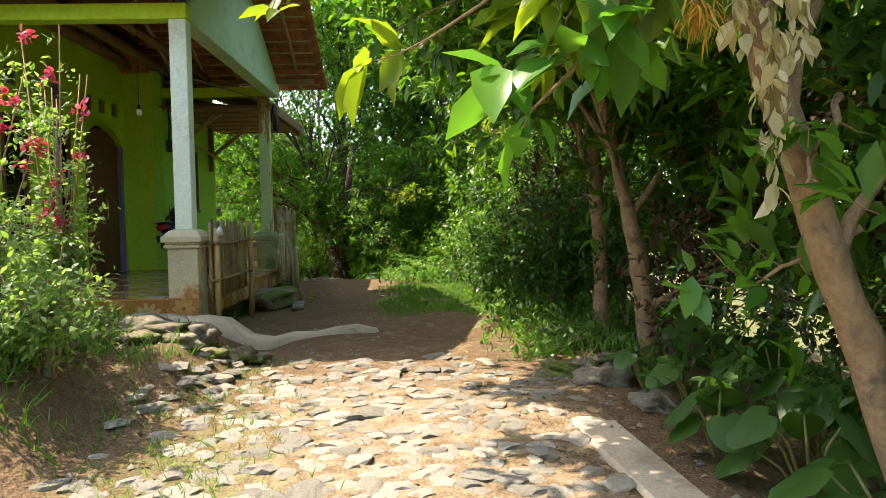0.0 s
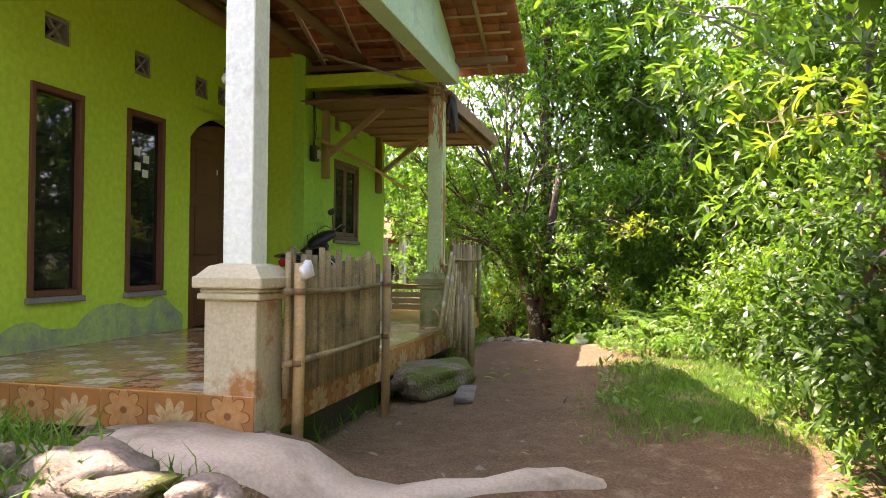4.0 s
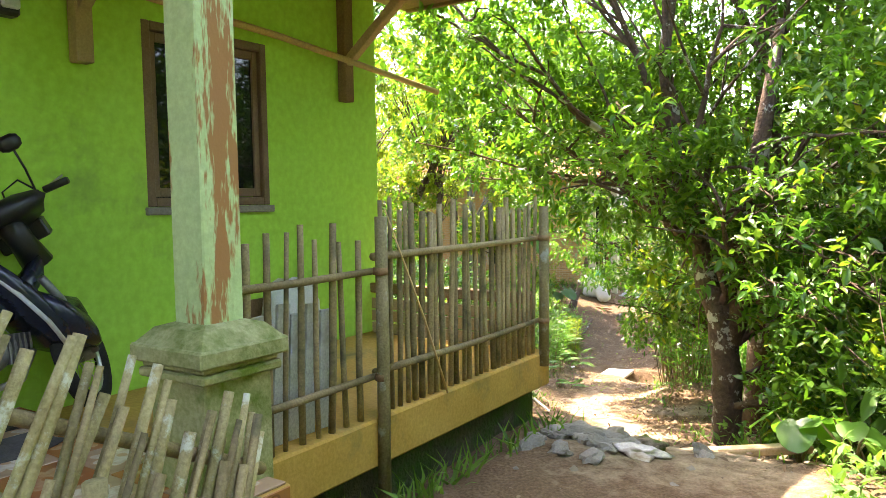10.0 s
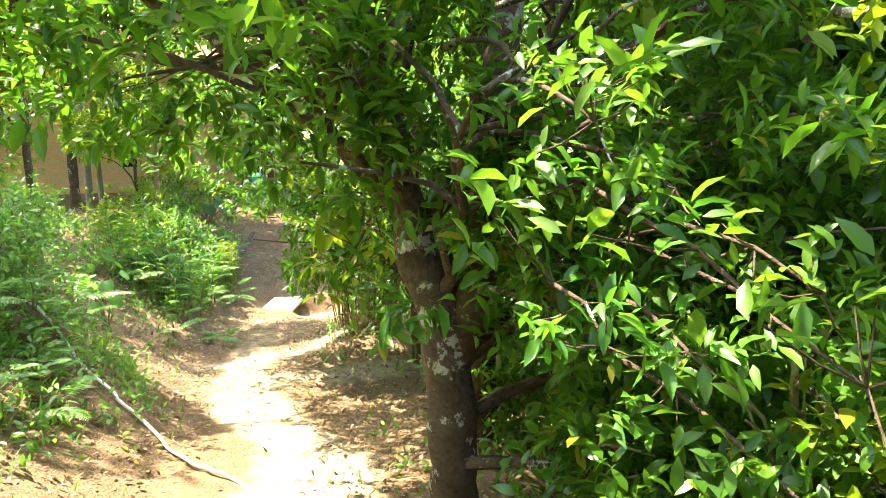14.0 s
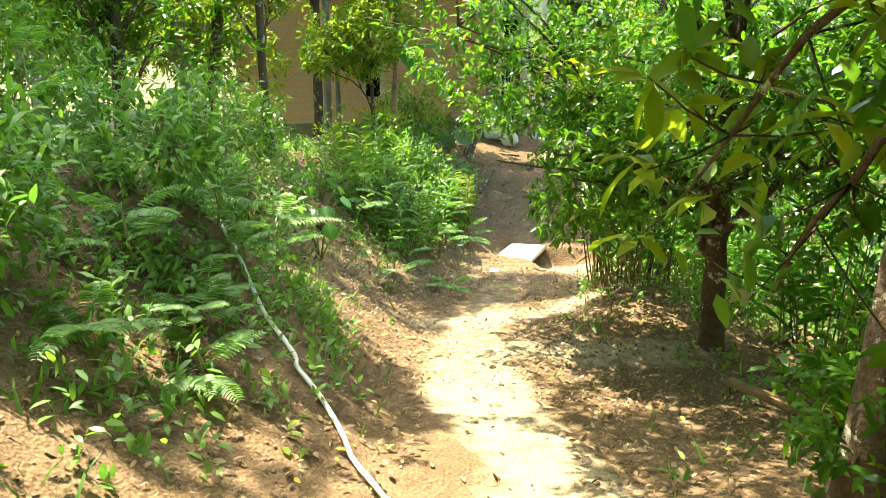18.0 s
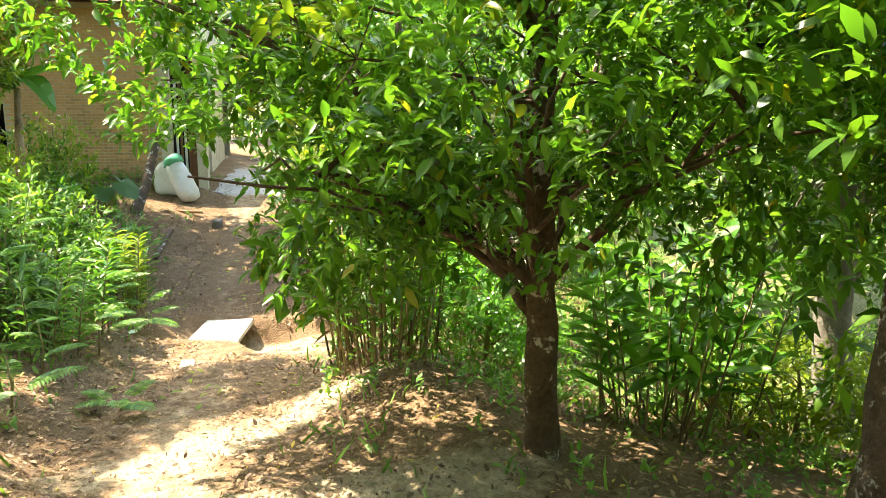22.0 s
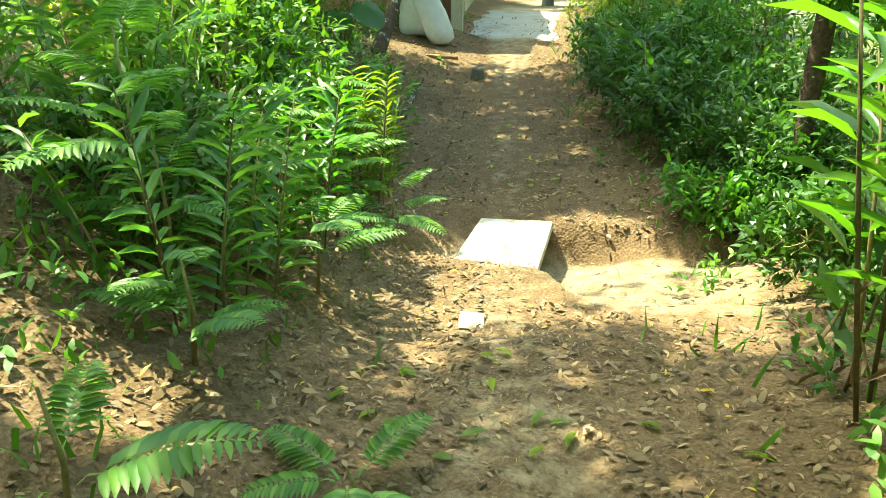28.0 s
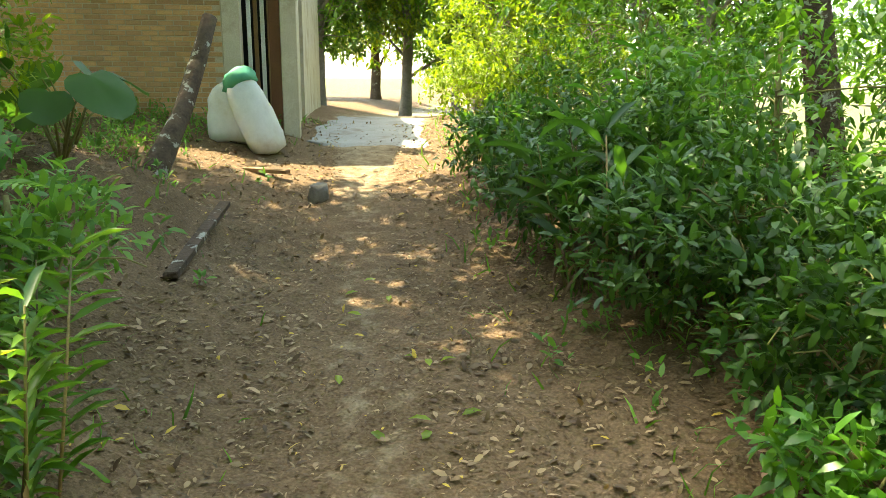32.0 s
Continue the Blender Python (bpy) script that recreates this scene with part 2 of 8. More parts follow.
M["bamboo_lichen"] = mottled("lichened_bamboo", (0.22, 0.17, 0.075), (0.43, 0.35, 0.18), 5, 0.85, 80, 0.6, 0.006, vary=0.28, stain=(0.48, 0.47, 0.36), stain_scale=9, stain_at=(0.55, 0.64))
M["timber"] = mottled("brown_timber", (0.17, 0.095, 0.045), (0.33, 0.20, 0.10), 2.5, 0.75, 70, 0.5, 0.006, vary=0.15)
M["timber_pale"] = mottled("pale_timber", (0.36, 0.24, 0.12), (0.5, 0.36, 0.2), 2.5, 0.75, 70, 0.5, 0.006, vary=0.12)
M["frame_wood"] = mottled("window_frame_wood", (0.17, 0.10, 0.06), (0.26, 0.17, 0.11), 4, 0.6, 80, 0.3, 0.003)
M["frame_red"] = mottled("red_brown_frame_paint", (0.15, 0.055, 0.028), (0.21, 0.085, 0.045), 4, 0.5, 80, 0.2, 0.002)
M["door_wood"] = mottled("dark_brown_door", (0.13, 0.050, 0.022), (0.19, 0.078, 0.036), 3, 0.5, 50, 0.2, 0.003)
M["reveal"] = mottled("lilac_reveal_paint", (0.16, 0.15, 0.24), (0.24, 0.22, 0.33), 4, 0.8, 50, 0.2, 0.003)
M["grey_frame"] = mottled("grey_mortar_surround", (0.23, 0.20, 0.18), (0.32, 0.29, 0.26), 5, 0.9, 60, 0.3, 0.004)
M["glass"] = glass_material("dark_window_glass", (0.012, 0.014, 0.014))
M["curtain"] = mottled("green_curtain", (0.015, 0.12, 0.02), (0.03, 0.2, 0.04), 6, 0.9, 60, 0.3, 0.003)
# near-black colour that stands in for the shade inside rooms
M["void"] = mottled("black_shade_surface", (0.012, 0.012, 0.012), (0.02, 0.02, 0.02), 4, 0.9)
M["tile_floor"] = tile_material("glazed_floor_tile", (0.47, 0.17, 0.055), (0.56, 0.30, 0.16), (0.42, 0.15, 0.05))
M["tile_riser"] = tile_material("glazed_riser_tile", (0.50, 0.20, 0.055), (0.53, 0.27, 0.10), (0.20, 0.075, 0.025))
M["tile_cream"] = tile_material("cream_floor_tile", (0.50, 0.30, 0.18), (0.70, 0.56, 0.44), (0.52, 0.28, 0.15))
M["tile_fan"] = tile_material("fan_riser_tile", (0.50, 0.20, 0.055), (0.60, 0.42, 0.20), (0.42, 0.17, 0.05), True)
M["rooftile"] = mottled("clay_roof_tile", (0.24, 0.085, 0.035), (0.42, 0.17, 0.075), 8, 0.85, 60, 0.4, 0.005, vary=0.25)
M["rooftile_old"] = mottled("weathered_roof_tile", (0.30, 0.26, 0.20), (0.50, 0.44, 0.34), 8, 0.9, 60, 0.4, 0.005, vary=0.2)
M["brick"] = mottled("orange_brick", (0.42, 0.22, 0.10), (0.56, 0.32, 0.155), 8, 0.9, 60, 0.5, 0.006, vary=0.25)
M["mortar"] = mottled("brick_mortar", (0.44, 0.34, 0.24), (0.56, 0.45, 0.33), 8, 0.95, 60, 0.4, 0.006)
M["plaster"] = mottled("raw_plaster", (0.44, 0.37, 0.27), (0.58, 0.50, 0.38), 3, 0.9, 60, 0.3, 0.005, stain=(0.33, 0.25, 0.16), stain_scale=1.4)
M["stone"] = mottled("path_stone", (0.16, 0.145, 0.118), (0.33, 0.30, 0.25), 5, 0.9, 60, 0.5, 0.01, vary=0.3, stain=(0.24, 0.19, 0.13), stain_scale=4)
M["rock"] = mottled("mossy_boulder", (0.12, 0.095, 0.065), (0.31, 0.25, 0.17), 5, 0.95, 30, 1.0, 0.03, stain=(0.085, 0.12, 0.02), stain_scale=2.6, stain_at=(0.46, 0.56))
M["rubble"] = mottled("dark_rubble", (0.12, 0.10, 0.075), (0.26, 0.22, 0.17), 6, 0.95, 50, 0.6, 0.02, vary=0.3)
M["sack"] = mottled("woven_plastic_sack", (0.52, 0.52, 0.48), (0.68, 0.67, 0.62), 8, 0.6, 160, 0.5, 0.004, stain=(0.42, 0.38, 0.30), stain_scale=2)
M["sack_green"] = mottled("green_woven_sack", (0.05, 0.26, 0.14), (0.10, 0.38, 0.22), 8, 0.6, 160, 0.5, 0.004)
M["cloth"] = mottled("grey_cloth", (0.05, 0.045, 0.042), (0.10, 0.09, 0.085), 6, 0.95, 90, 0.4, 0.004)
M["rag"] = mottled("cream_rag", (0.52, 0.46, 0.30), (0.70, 0.64, 0.46), 10, 0.9, 90, 0.5, 0.006)
M["white"] = mottled("white_plastic", (0.66, 0.66, 0.64), (0.8, 0.8, 0.78), 6, 0.5, 60, 0.2, 0.002)
M["white_board"] = mottled("worn_white_board", (0.34, 0.34, 0.31), (0.62, 0.62, 0.58), 9, 0.85, 80, 0.4, 0.004, vary=0.15, stain=(0.20, 0.17, 0.12), stain_scale=5)
M["sky_blue"] = mottled("pale_blue_paint", (0.20, 0.34, 0.55), (0.26, 0.42, 0.64), 3, 0.3, 40, 0.05, 0.001)
M["hose"] = mottled("pale_hose", (0.58, 0.56, 0.48), (0.72, 0.70, 0.62), 4, 0.5, 60, 0.1, 0.002)
M["bark"] = mottled("dark_bark", (0.045, 0.028, 0.018), (0.13, 0.085, 0.055), 6, 0.95, 30, 1.0, 0.02, stain=(0.36, 0.34, 0.28), stain_scale=4.2, stain_at=(0.575, 0.605))
M["bark_tan"] = mottled("tan_bark", (0.22, 0.13, 0.07), (0.40, 0.26, 0.15), 6, 0.9, 30, 0.8, 0.015, stain=(0.12, 0.09, 0.06), stain_scale=5)
M["bark_grey"] = mottled("grey_bark", (0.12, 0.10, 0.08), (0.26, 0.23, 0.19), 5, 0.95, 30, 0.8, 0.015)
M["stem"] = mottled("green_brown_stem", (0.13, 0.11, 0.04), (0.26, 0.24, 0.09), 6, 0.8, 50, 0.3, 0.004)
M["cane"] = mottled("brown_sheathed_cane", (0.07, 0.052, 0.026), (0.20, 0.17, 0.075), 7, 0.8, 50, 0.4, 0.004, vary=0.3)
M["dead"] = leafy("dead_leaves", (0.07, 0.038, 0.02), (0.35, 0.24, 0.15), 0.75, 0.12, (0.5, 0.34, 0.06), 0.03)
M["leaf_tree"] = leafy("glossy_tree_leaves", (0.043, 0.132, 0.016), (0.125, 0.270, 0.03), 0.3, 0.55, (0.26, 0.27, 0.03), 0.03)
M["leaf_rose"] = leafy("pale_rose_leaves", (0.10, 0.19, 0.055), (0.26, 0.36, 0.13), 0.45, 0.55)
# dark foliage; on taro and shaded branches the dark tone paints shade
M["leaf_dark"] = leafy("dark_and_shaded_leaves", (0.03, 0.09, 0.018), (0.085, 0.19, 0.032), 0.45, 0.45)
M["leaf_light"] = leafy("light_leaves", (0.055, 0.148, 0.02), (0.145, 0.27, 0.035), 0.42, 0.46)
# yellow-green foliage; also paints the sun on brightly lit branches
M["leaf_lime"] = leafy("yellow_green_and_sunlit_leaves", (0.115, 0.19, 0.018), (0.25, 0.325, 0.034), 0.45, 0.55)
M["leaf_broad"] = leafy("broad_leaves", (0.05, 0.17, 0.025), (0.12, 0.29, 0.035), 0.35, 0.5)
M["leaf_fern"] = leafy("feathery_leaves", (0.065, 0.17, 0.036), (0.165, 0.31, 0.055), 0.5, 0.45)
M["leaf_red"] = leafy("red_brown_leaves", (0.05, 0.022, 0.02), (0.11, 0.05, 0.035), 0.4, 0.3)
M["husk"] = leafy("dried_cream_blossom", (0.46, 0.40, 0.25), (0.66, 0.60, 0.43), 0.8, 0.35)
M["tassel"] = leafy("orange_dry_blossom", (0.40, 0.22, 0.03), (0.55, 0.36, 0.06), 0.8, 0.35)
M["petal"] = leafy("pink_petals", (0.42, 0.03, 0.10), (0.62, 0.08, 0.20), 0.6, 0.3)
M["grass"] = leafy("grass_blades", (0.06, 0.16, 0.02), (0.16, 0.32, 0.045), 0.6, 0.4)
M["black"] = mottled("black_plastic", (0.012, 0.012, 0.013), (0.022, 0.022, 0.024), 8, 0.4, 80, 0.1, 0.001, 0.5)
M["navy"] = mottled("dark_blue_paint", (0.010, 0.014, 0.030), (0.02, 0.026, 0.05), 6, 0.22, 60, 0.05, 0.001, 0.6)
M["rubber"] = mottled("tyre_rubber", (0.016, 0.016, 0.015), (0.035, 0.033, 0.03), 12, 0.9, 90, 0.4, 0.003)
M["chrome"] = mottled("dull_chrome", (0.42, 0.41, 0.39), (0.6, 0.59, 0.57), 8, 0.3, 60, 0.05, 0.001, 0.5, metal=1.0)
M["engine"] = mottled("grey_engine_metal", (0.20, 0.19, 0.18), (0.36, 0.35, 0.33), 10, 0.5, 60, 0.3, 0.003, 0.5, metal=0.7)
M["yellow"] = mottled("yellow_decal", (0.62, 0.34, 0.02), (0.72, 0.44, 0.04), 6, 0.35, 60, 0.05, 0.001)
M["silver"] = mottled("silver_decal", (0.5, 0.5, 0.52), (0.64, 0.64, 0.66), 6, 0.3, 60, 0.05, 0.001)
M["red_lens"] = mottled("red_lamp_lens", (0.42, 0.012, 0.02), (0.55, 0.02, 0.03), 6, 0.2, 60, 0.05, 0.001)
M["seat"] = mottled("black_vinyl", (0.014, 0.013, 0.013), (0.03, 0.028, 0.027), 8, 0.5, 120, 0.3, 0.002)


# ---- mesh helpers ----
def mesh_of(name, verts, faces, smooth=False):
    me = bpy.data.meshes.new(name)
    me.from_pydata([tuple(v) for v in verts], [], faces)
    if smooth:
        me.polygons.foreach_set("use_smooth", [True] * len(me.polygons))
    me.update()
    return me


def mesh_of_arrays(name, co, tris):
    """A mesh from arrays of places and triangles."""
    me = bpy.data.meshes.new(name)
    co, tris = np.asarray(co, np.float32), np.asarray(tris, np.int32)
    me.vertices.add(len(co))
    me.vertices.foreach_set("co", co.ravel())
    me.loops.add(tris.size)
    me.loops.foreach_set("vertex_index", tris.ravel())
    me.polygons.add(len(tris))
    me.polygons.foreach_set("loop_start", np.arange(0, tris.size, 3, dtype=np.int32))
    me.polygons.foreach_set("loop_total", np.full(len(tris), 3, np.int32))
    me.update(calc_edges=True)
    return me


def mesh_from_bm(name, bm, smooth=False):
    me = bpy.data.meshes.new(name)
    bm.to_mesh(me)
    bm.free()
    if smooth:
        me.polygons.foreach_set("use_smooth", [True] * len(me.polygons))
    return me


def thing(name, at, label, category, group="", turn=0.0):
    """An empty at a thing's base, which its parts hang on."""
    ob = new(name)
    ob.matrix_world = pose(*at, 0, 0, turn)
    ob.empty_display_size = 0.1
    return tagged(ob, label, category, group)


def part(name, me, mat, parent, label="", at=(0, 0, 0), turn=(0, 0, 0)):
    """One mesh under a thing or under a part, at a place in its parent's frame."""
    if isinstance(me, bmesh.types.BMesh):
        me = mesh_from_bm(name, me)
    if mat is not None and not me.materials:
        me.materials.append(mat)
    ob = new(name, me)
    ob.parent = parent
    ob.matrix_basis = pose(*at, *turn)
    return tagged(ob, label) if label else ob


def solo(name, me, mat, label, category, group="", kind="", at=(0, 0, 0), turn=(0, 0, 0)):
    """A thing that is one mesh."""
    if isinstance(me, bmesh.types.BMesh):
        me = mesh_from_bm(name, me)
    if mat is not None and not me.materials:
        me.materials.append(mat)
    ob = new(name, me)
    ob.matrix_world = pose(*at, *turn)
    return tagged(ob, label, category, group, kind)


def brick_box(lo, hi, bevel=0.0, jitter=0.0, rng=None):
    """A box from corner to corner with chamfered edges."""
    bm = bmesh.new()
    bmesh.ops.create_cube(bm, size=1)
    lo, hi = Vector(lo), Vector(hi)
    for v in bm.verts:
        v.co = Vector(((lo[i] + hi[i]) / 2 + v.co[i] * (hi[i] - lo[i]) for i in range(3)))
    if bevel:
        bmesh.ops.bevel(bm, geom=bm.edges[:], offset=bevel, segments=1, affect="EDGES", profile=0.5)
    if jitter:
        for v in bm.verts:
            v.co += Vector([(rng or random).uniform(-jitter, jitter) for _ in range(3)])
    return bm


def tube(points, radii, sides=8, bump=0.0, rng=None, cap=True):
    """A tapered, uneven tube along a line of points."""
    rng = rng or random
    pts = [Vector(p) for p in points]
    if isinstance(radii, (int, float)):
        radii = [radii] * len(pts)
    verts, faces = [], []
    up = Vector((0.31, 0.77, 0.55)).normalized()
    for i, p in enumerate(pts):
        d = (pts[min(i + 1, len(pts) - 1)] - pts[max(i - 1, 0)]).normalized()
        a = d.cross(up)
        if a.length < 0.05:
            a = d.cross(Vector((1, 0, 0)))
        a.normalize()
        b = d.cross(a).normalized()
        for k in range(sides):
            w = 2 * math.pi * k / sides
            r = radii[i] * (1 + (rng.uniform(-bump, bump) if bump else 0))
            verts.append(p + a * math.cos(w) * r + b * math.sin(w) * r)
    for i in range(len(pts) - 1):
        for k in range(sides):
            j = (k + 1) % sides
            faces.append((i * sides + k, i * sides + j, (i + 1) * sides + j, (i + 1) * sides + k))
    if cap:
        faces.append(tuple(range(sides))[::-1])
        faces.append(tuple((len(pts) - 1) * sides + k for k in range(sides)))
    return mesh_of("tube", verts, faces, True)


def curve_points(a, b, n, sag=0.0, wob=0.0, rng=None):
    rng = rng or random
    a, b = Vector(a), Vector(b)
    out = []
    for i in range(n):
        f = i / (n - 1)
        p = a.lerp(b, f)
        p.z += sag * 4 * f * (1 - f)
        if 0 < i < n - 1 and wob:
            p += Vector([rng.uniform(-wob, wob) for _ in range(3)])
        out.append(p)
    return out


def lump(size, rng, subdiv=2, rough=0.18, flat=0.0):
    """An uneven stone."""
    bm = bmesh.new()
    bmesh.ops.create_icosphere(bm, subdivisions=subdiv, radius=1)
    off = Vector((rng.uniform(0, 50), rng.uniform(0, 50), rng.uniform(0, 50)))
    for v in bm.verts:
        k = 1 + rough * noise.noise(v.co * 1.3 + off) * 1.6 + rough * 0.5 * noise.noise(v.co * 3.1 + off)
        v.co = Vector((v.co.x * size[0], v.co.y * size[1], v.co.z * size[2])) * k
        if flat and v.co.z > size[2] * (1 - flat):
            v.co.z = size[2] * (1 - flat) + (v.co.z - size[2] * (1 - flat)) * 0.2
    return bm


# ---- the ground ----
WAY_Y = [-14, -9.5, -6, -2, 1, 3, 4.5, 5.6, 6.5, 8.5, 10.6, 12.4, 14, 16, 17.5, 19.7, 21.8, 24.8, 27, 30, 34, 45]
WAY_X = [1.0, 0.95, 0.6, 0.9, 0.9, 0.2, -0.35, -0.8, -1.2, -2.4, -2.9, -3.9, -4.7, -5.2, -5.7, -6.2, -6.9, -7.7, -8.2, -8.9, -9.6, -11]
WAY_Z = [-0.25, -0.2, -0.14, -0.03, 0.02, 0.04, 0.05, -0.02, -0.3, -1.05, -1.55, -2.05, -2.33, -2.58, -2.8, -3.02, -2.95, -2.74, -2.42, -2.2, -2.22, -2.7]
FINE = np.linspace(-14, 45, 600)
SOFT = np.ones(9) / 9


def softened(values):
    v = np.interp(FINE, WAY_Y, values)
    return np.convolve(np.pad(v, 4, mode="edge"), SOFT, "valid")


LINE_X, LINE_Z = softened(WAY_X), softened(WAY_Z)


def step(a, b, v):
    t = np.clip((v - a) / (b - a), 0, 1)
    return t * t * (3 - 2 * t)


def wavy(x, y, s):
    return np.sin(x * 1.7 * s + 1.3 * np.sin(y * 1.1 * s)) * np.cos(y * 1.9 * s + 0.8 * np.sin(x * 1.3 * s))


def land(x, y):
    """The height of the ground, for numbers or arrays."""
    x, y = np.asarray(x, float), np.asarray(y, float)
    cx, cz = np.interp(y, FINE, LINE_X), np.interp(y, FINE, LINE_Z)
    d = x - cx
    low = step(5.5, 8, y)
    # left of the way: a bank that rises; right of it: a level strip, then a fall
    bank = low * np.minimum(0.42 * np.maximum(-d - 0.75, 0), 1.5 - 0.6 * step(18, 24, y)) * (1 - 0.55 * step(19, 26, y))
    right = -0.22 * np.maximum(d - 1.9 - 1.6 * low, 0)
    right = np.maximum(right, -1.7)
    z = cz + bank + right + low * 0.16 * np.exp(-((d - 2.3) / 0.9) ** 2)
    # yard before the porch, and the garden bank beside the stone path
    yard = step(-0.5, -1.15, x) * step(-4.9, -4.1, y) * step(-1.2, -1.9, y)
    z = z + yard * 0.30
    garden = step(-0.9, -1.7, x) * step(-3.9, -4.9, y)
    z = z + garden * 0.45
    # a small ditch at the foot of the slope, which the slab bridges
    across = y - 0.10 * (x + 6.2)
    near = 0.5 * step(-5.75, -5.25, x)
    ditch = step(18.25 - near, 18.72 - 0.5 * near, across) * step(19.78, 19.52, across + 0.06 * np.sin(x * 5)) * step(-6.9, -6.1, x) * step(-2.6, -4.6, x)
    z = z - (0.36 - 0.12 * step(-5.7, -5.0, x)) * ditch
    under = step(-1.25, -1.7, x) * step(7, 6.2, y) * step(-2.2, -1.6, y)
    z = z * (1 - under) + under * -0.1
    # a mound that the hose crosses, the raised root ground right of the way, and a hollow at the ditch's end
    z = z + 0.46 * np.exp(-(((x + 5.95) / 0.85) ** 2) - ((y - 11.25) / 0.75) ** 2)
    z = z + 0.27 * np.exp(-(((x + 3.3) / 0.75) ** 2) - ((y - 15.6) / 1.4) ** 2)
    z = z - 0.25 * np.exp(-(((x + 4.0) / 0.6) ** 2) - ((y - 20.2) / 0.5) ** 2)
    z = z + 0.5 * np.exp(-(((x + 9.6) / 0.95) ** 4) - ((y - 22.75) / 0.95) ** 4)
    near = np.exp(-((x + 3) / 26) ** 2 - ((y - 10) / 30) ** 2)
    far = 0.03 * np.maximum(np.hypot(x + 3, y - 10) - 40, 0) ** 0.8
    return z + near * (0.035 * wavy(x, y, 1.1) + 0.02 * wavy(x + 7, y - 3, 3.1) + 0.012 * wavy(x - 2, y + 5, 8.3)) - far * (x > cx) * 0.4 + far * 0.2 * (x < cx)


def spaced(lo, hi, fine, far):
    mid = list(np.arange(lo, hi + fine / 2, fine))
    out, s = [], fine
    v = hi
    while v < far:
        s *= 1.35
        v += s
        out.append(v)
    back, s, v = [], fine, lo
    while v > -far:
        s *= 1.35
        v -= s
        back.append(v)
    return np.array(back[::-1] + mid + out)


def build_ground():
    gx, gy = spaced(-13.5, 5.5, 0.11, 2500), spaced(-11, 32, 0.11, 2500)
    xx, yy = np.meshgrid(gx, gy)
    co = np.stack([xx.ravel(), yy.ravel(), land(xx, yy).ravel()], 1)
    nx, ny = len(gx), len(gy)
    i = (np.arange(ny - 1)[:, None] * nx + np.arange(nx - 1)[None]).ravel()
    tris = np.concatenate([np.stack([i, i + 1, i + nx + 1], 1), np.stack([i, i + nx + 1, i + nx], 1)])
    me = mesh_of_arrays("ground", co, tris)
    me.polygons.foreach_set("use_smooth", np.ones(len(tris), bool))
    x, y = co[:, 0], co[:, 1]
    d = x - np.interp(y, FINE, LINE_X)
    half = np.interp(y, [-10, -4, 5, 9, 12.5, 14, 17, 25, 34], [1.6, 1.5, 1.0, 0.55, 0.6, 0.5, 0.35, 0.3, 1.2])
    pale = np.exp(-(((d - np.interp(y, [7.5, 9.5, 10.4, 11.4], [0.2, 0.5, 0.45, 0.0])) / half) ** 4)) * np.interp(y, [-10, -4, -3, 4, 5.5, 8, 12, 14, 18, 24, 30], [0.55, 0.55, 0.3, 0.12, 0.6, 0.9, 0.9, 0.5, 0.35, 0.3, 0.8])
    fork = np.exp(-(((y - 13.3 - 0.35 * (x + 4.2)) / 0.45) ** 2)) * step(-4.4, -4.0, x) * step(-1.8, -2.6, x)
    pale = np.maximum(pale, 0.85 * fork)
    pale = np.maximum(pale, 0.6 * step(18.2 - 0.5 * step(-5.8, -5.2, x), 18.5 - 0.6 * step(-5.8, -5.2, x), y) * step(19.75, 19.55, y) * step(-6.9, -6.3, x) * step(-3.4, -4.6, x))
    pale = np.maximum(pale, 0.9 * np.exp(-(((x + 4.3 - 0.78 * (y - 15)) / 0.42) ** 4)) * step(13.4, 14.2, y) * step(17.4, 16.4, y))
    grass = np.exp(-(((x - 1.25) / 0.75) ** 4) - ((y - 1.6) / 2.0) ** 4) * 0.85
    grass = np.maximum(grass, 0.7 * np.exp(-(((x + 0.3) / 0.8) ** 2)) * np.exp(-(((y + 5.8) / 1.6) ** 2)))
    grass = np.maximum(grass, 0.5 * step(1.2, 2.6, np.abs(d)) * step(6.5, 4.5, y))
    grass = np.maximum(grass, 0.9 * step(5, 9, np.abs(d)))
    grass = np.maximum(grass, 0.25 * step(1.0, 2.0, -d) * step(7, 9, y))
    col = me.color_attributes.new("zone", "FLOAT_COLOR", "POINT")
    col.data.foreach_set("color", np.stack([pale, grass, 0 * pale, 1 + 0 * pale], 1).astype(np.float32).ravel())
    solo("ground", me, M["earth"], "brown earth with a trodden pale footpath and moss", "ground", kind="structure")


build_ground()

# ---- the green house ----
FLOOR = 0.44
WALL = -3.28
COL_X, COL_1, COL_2 = -1.44, -1.74, 3.1
DEEP, CORNER = 0.62, 3.05
house = thing("house", (WALL, 2.0, 0.0), "green plastered village house with a tiled porch", "house")


def at_house(x, y, z):
    return (x - WALL, y - 2.0, z)


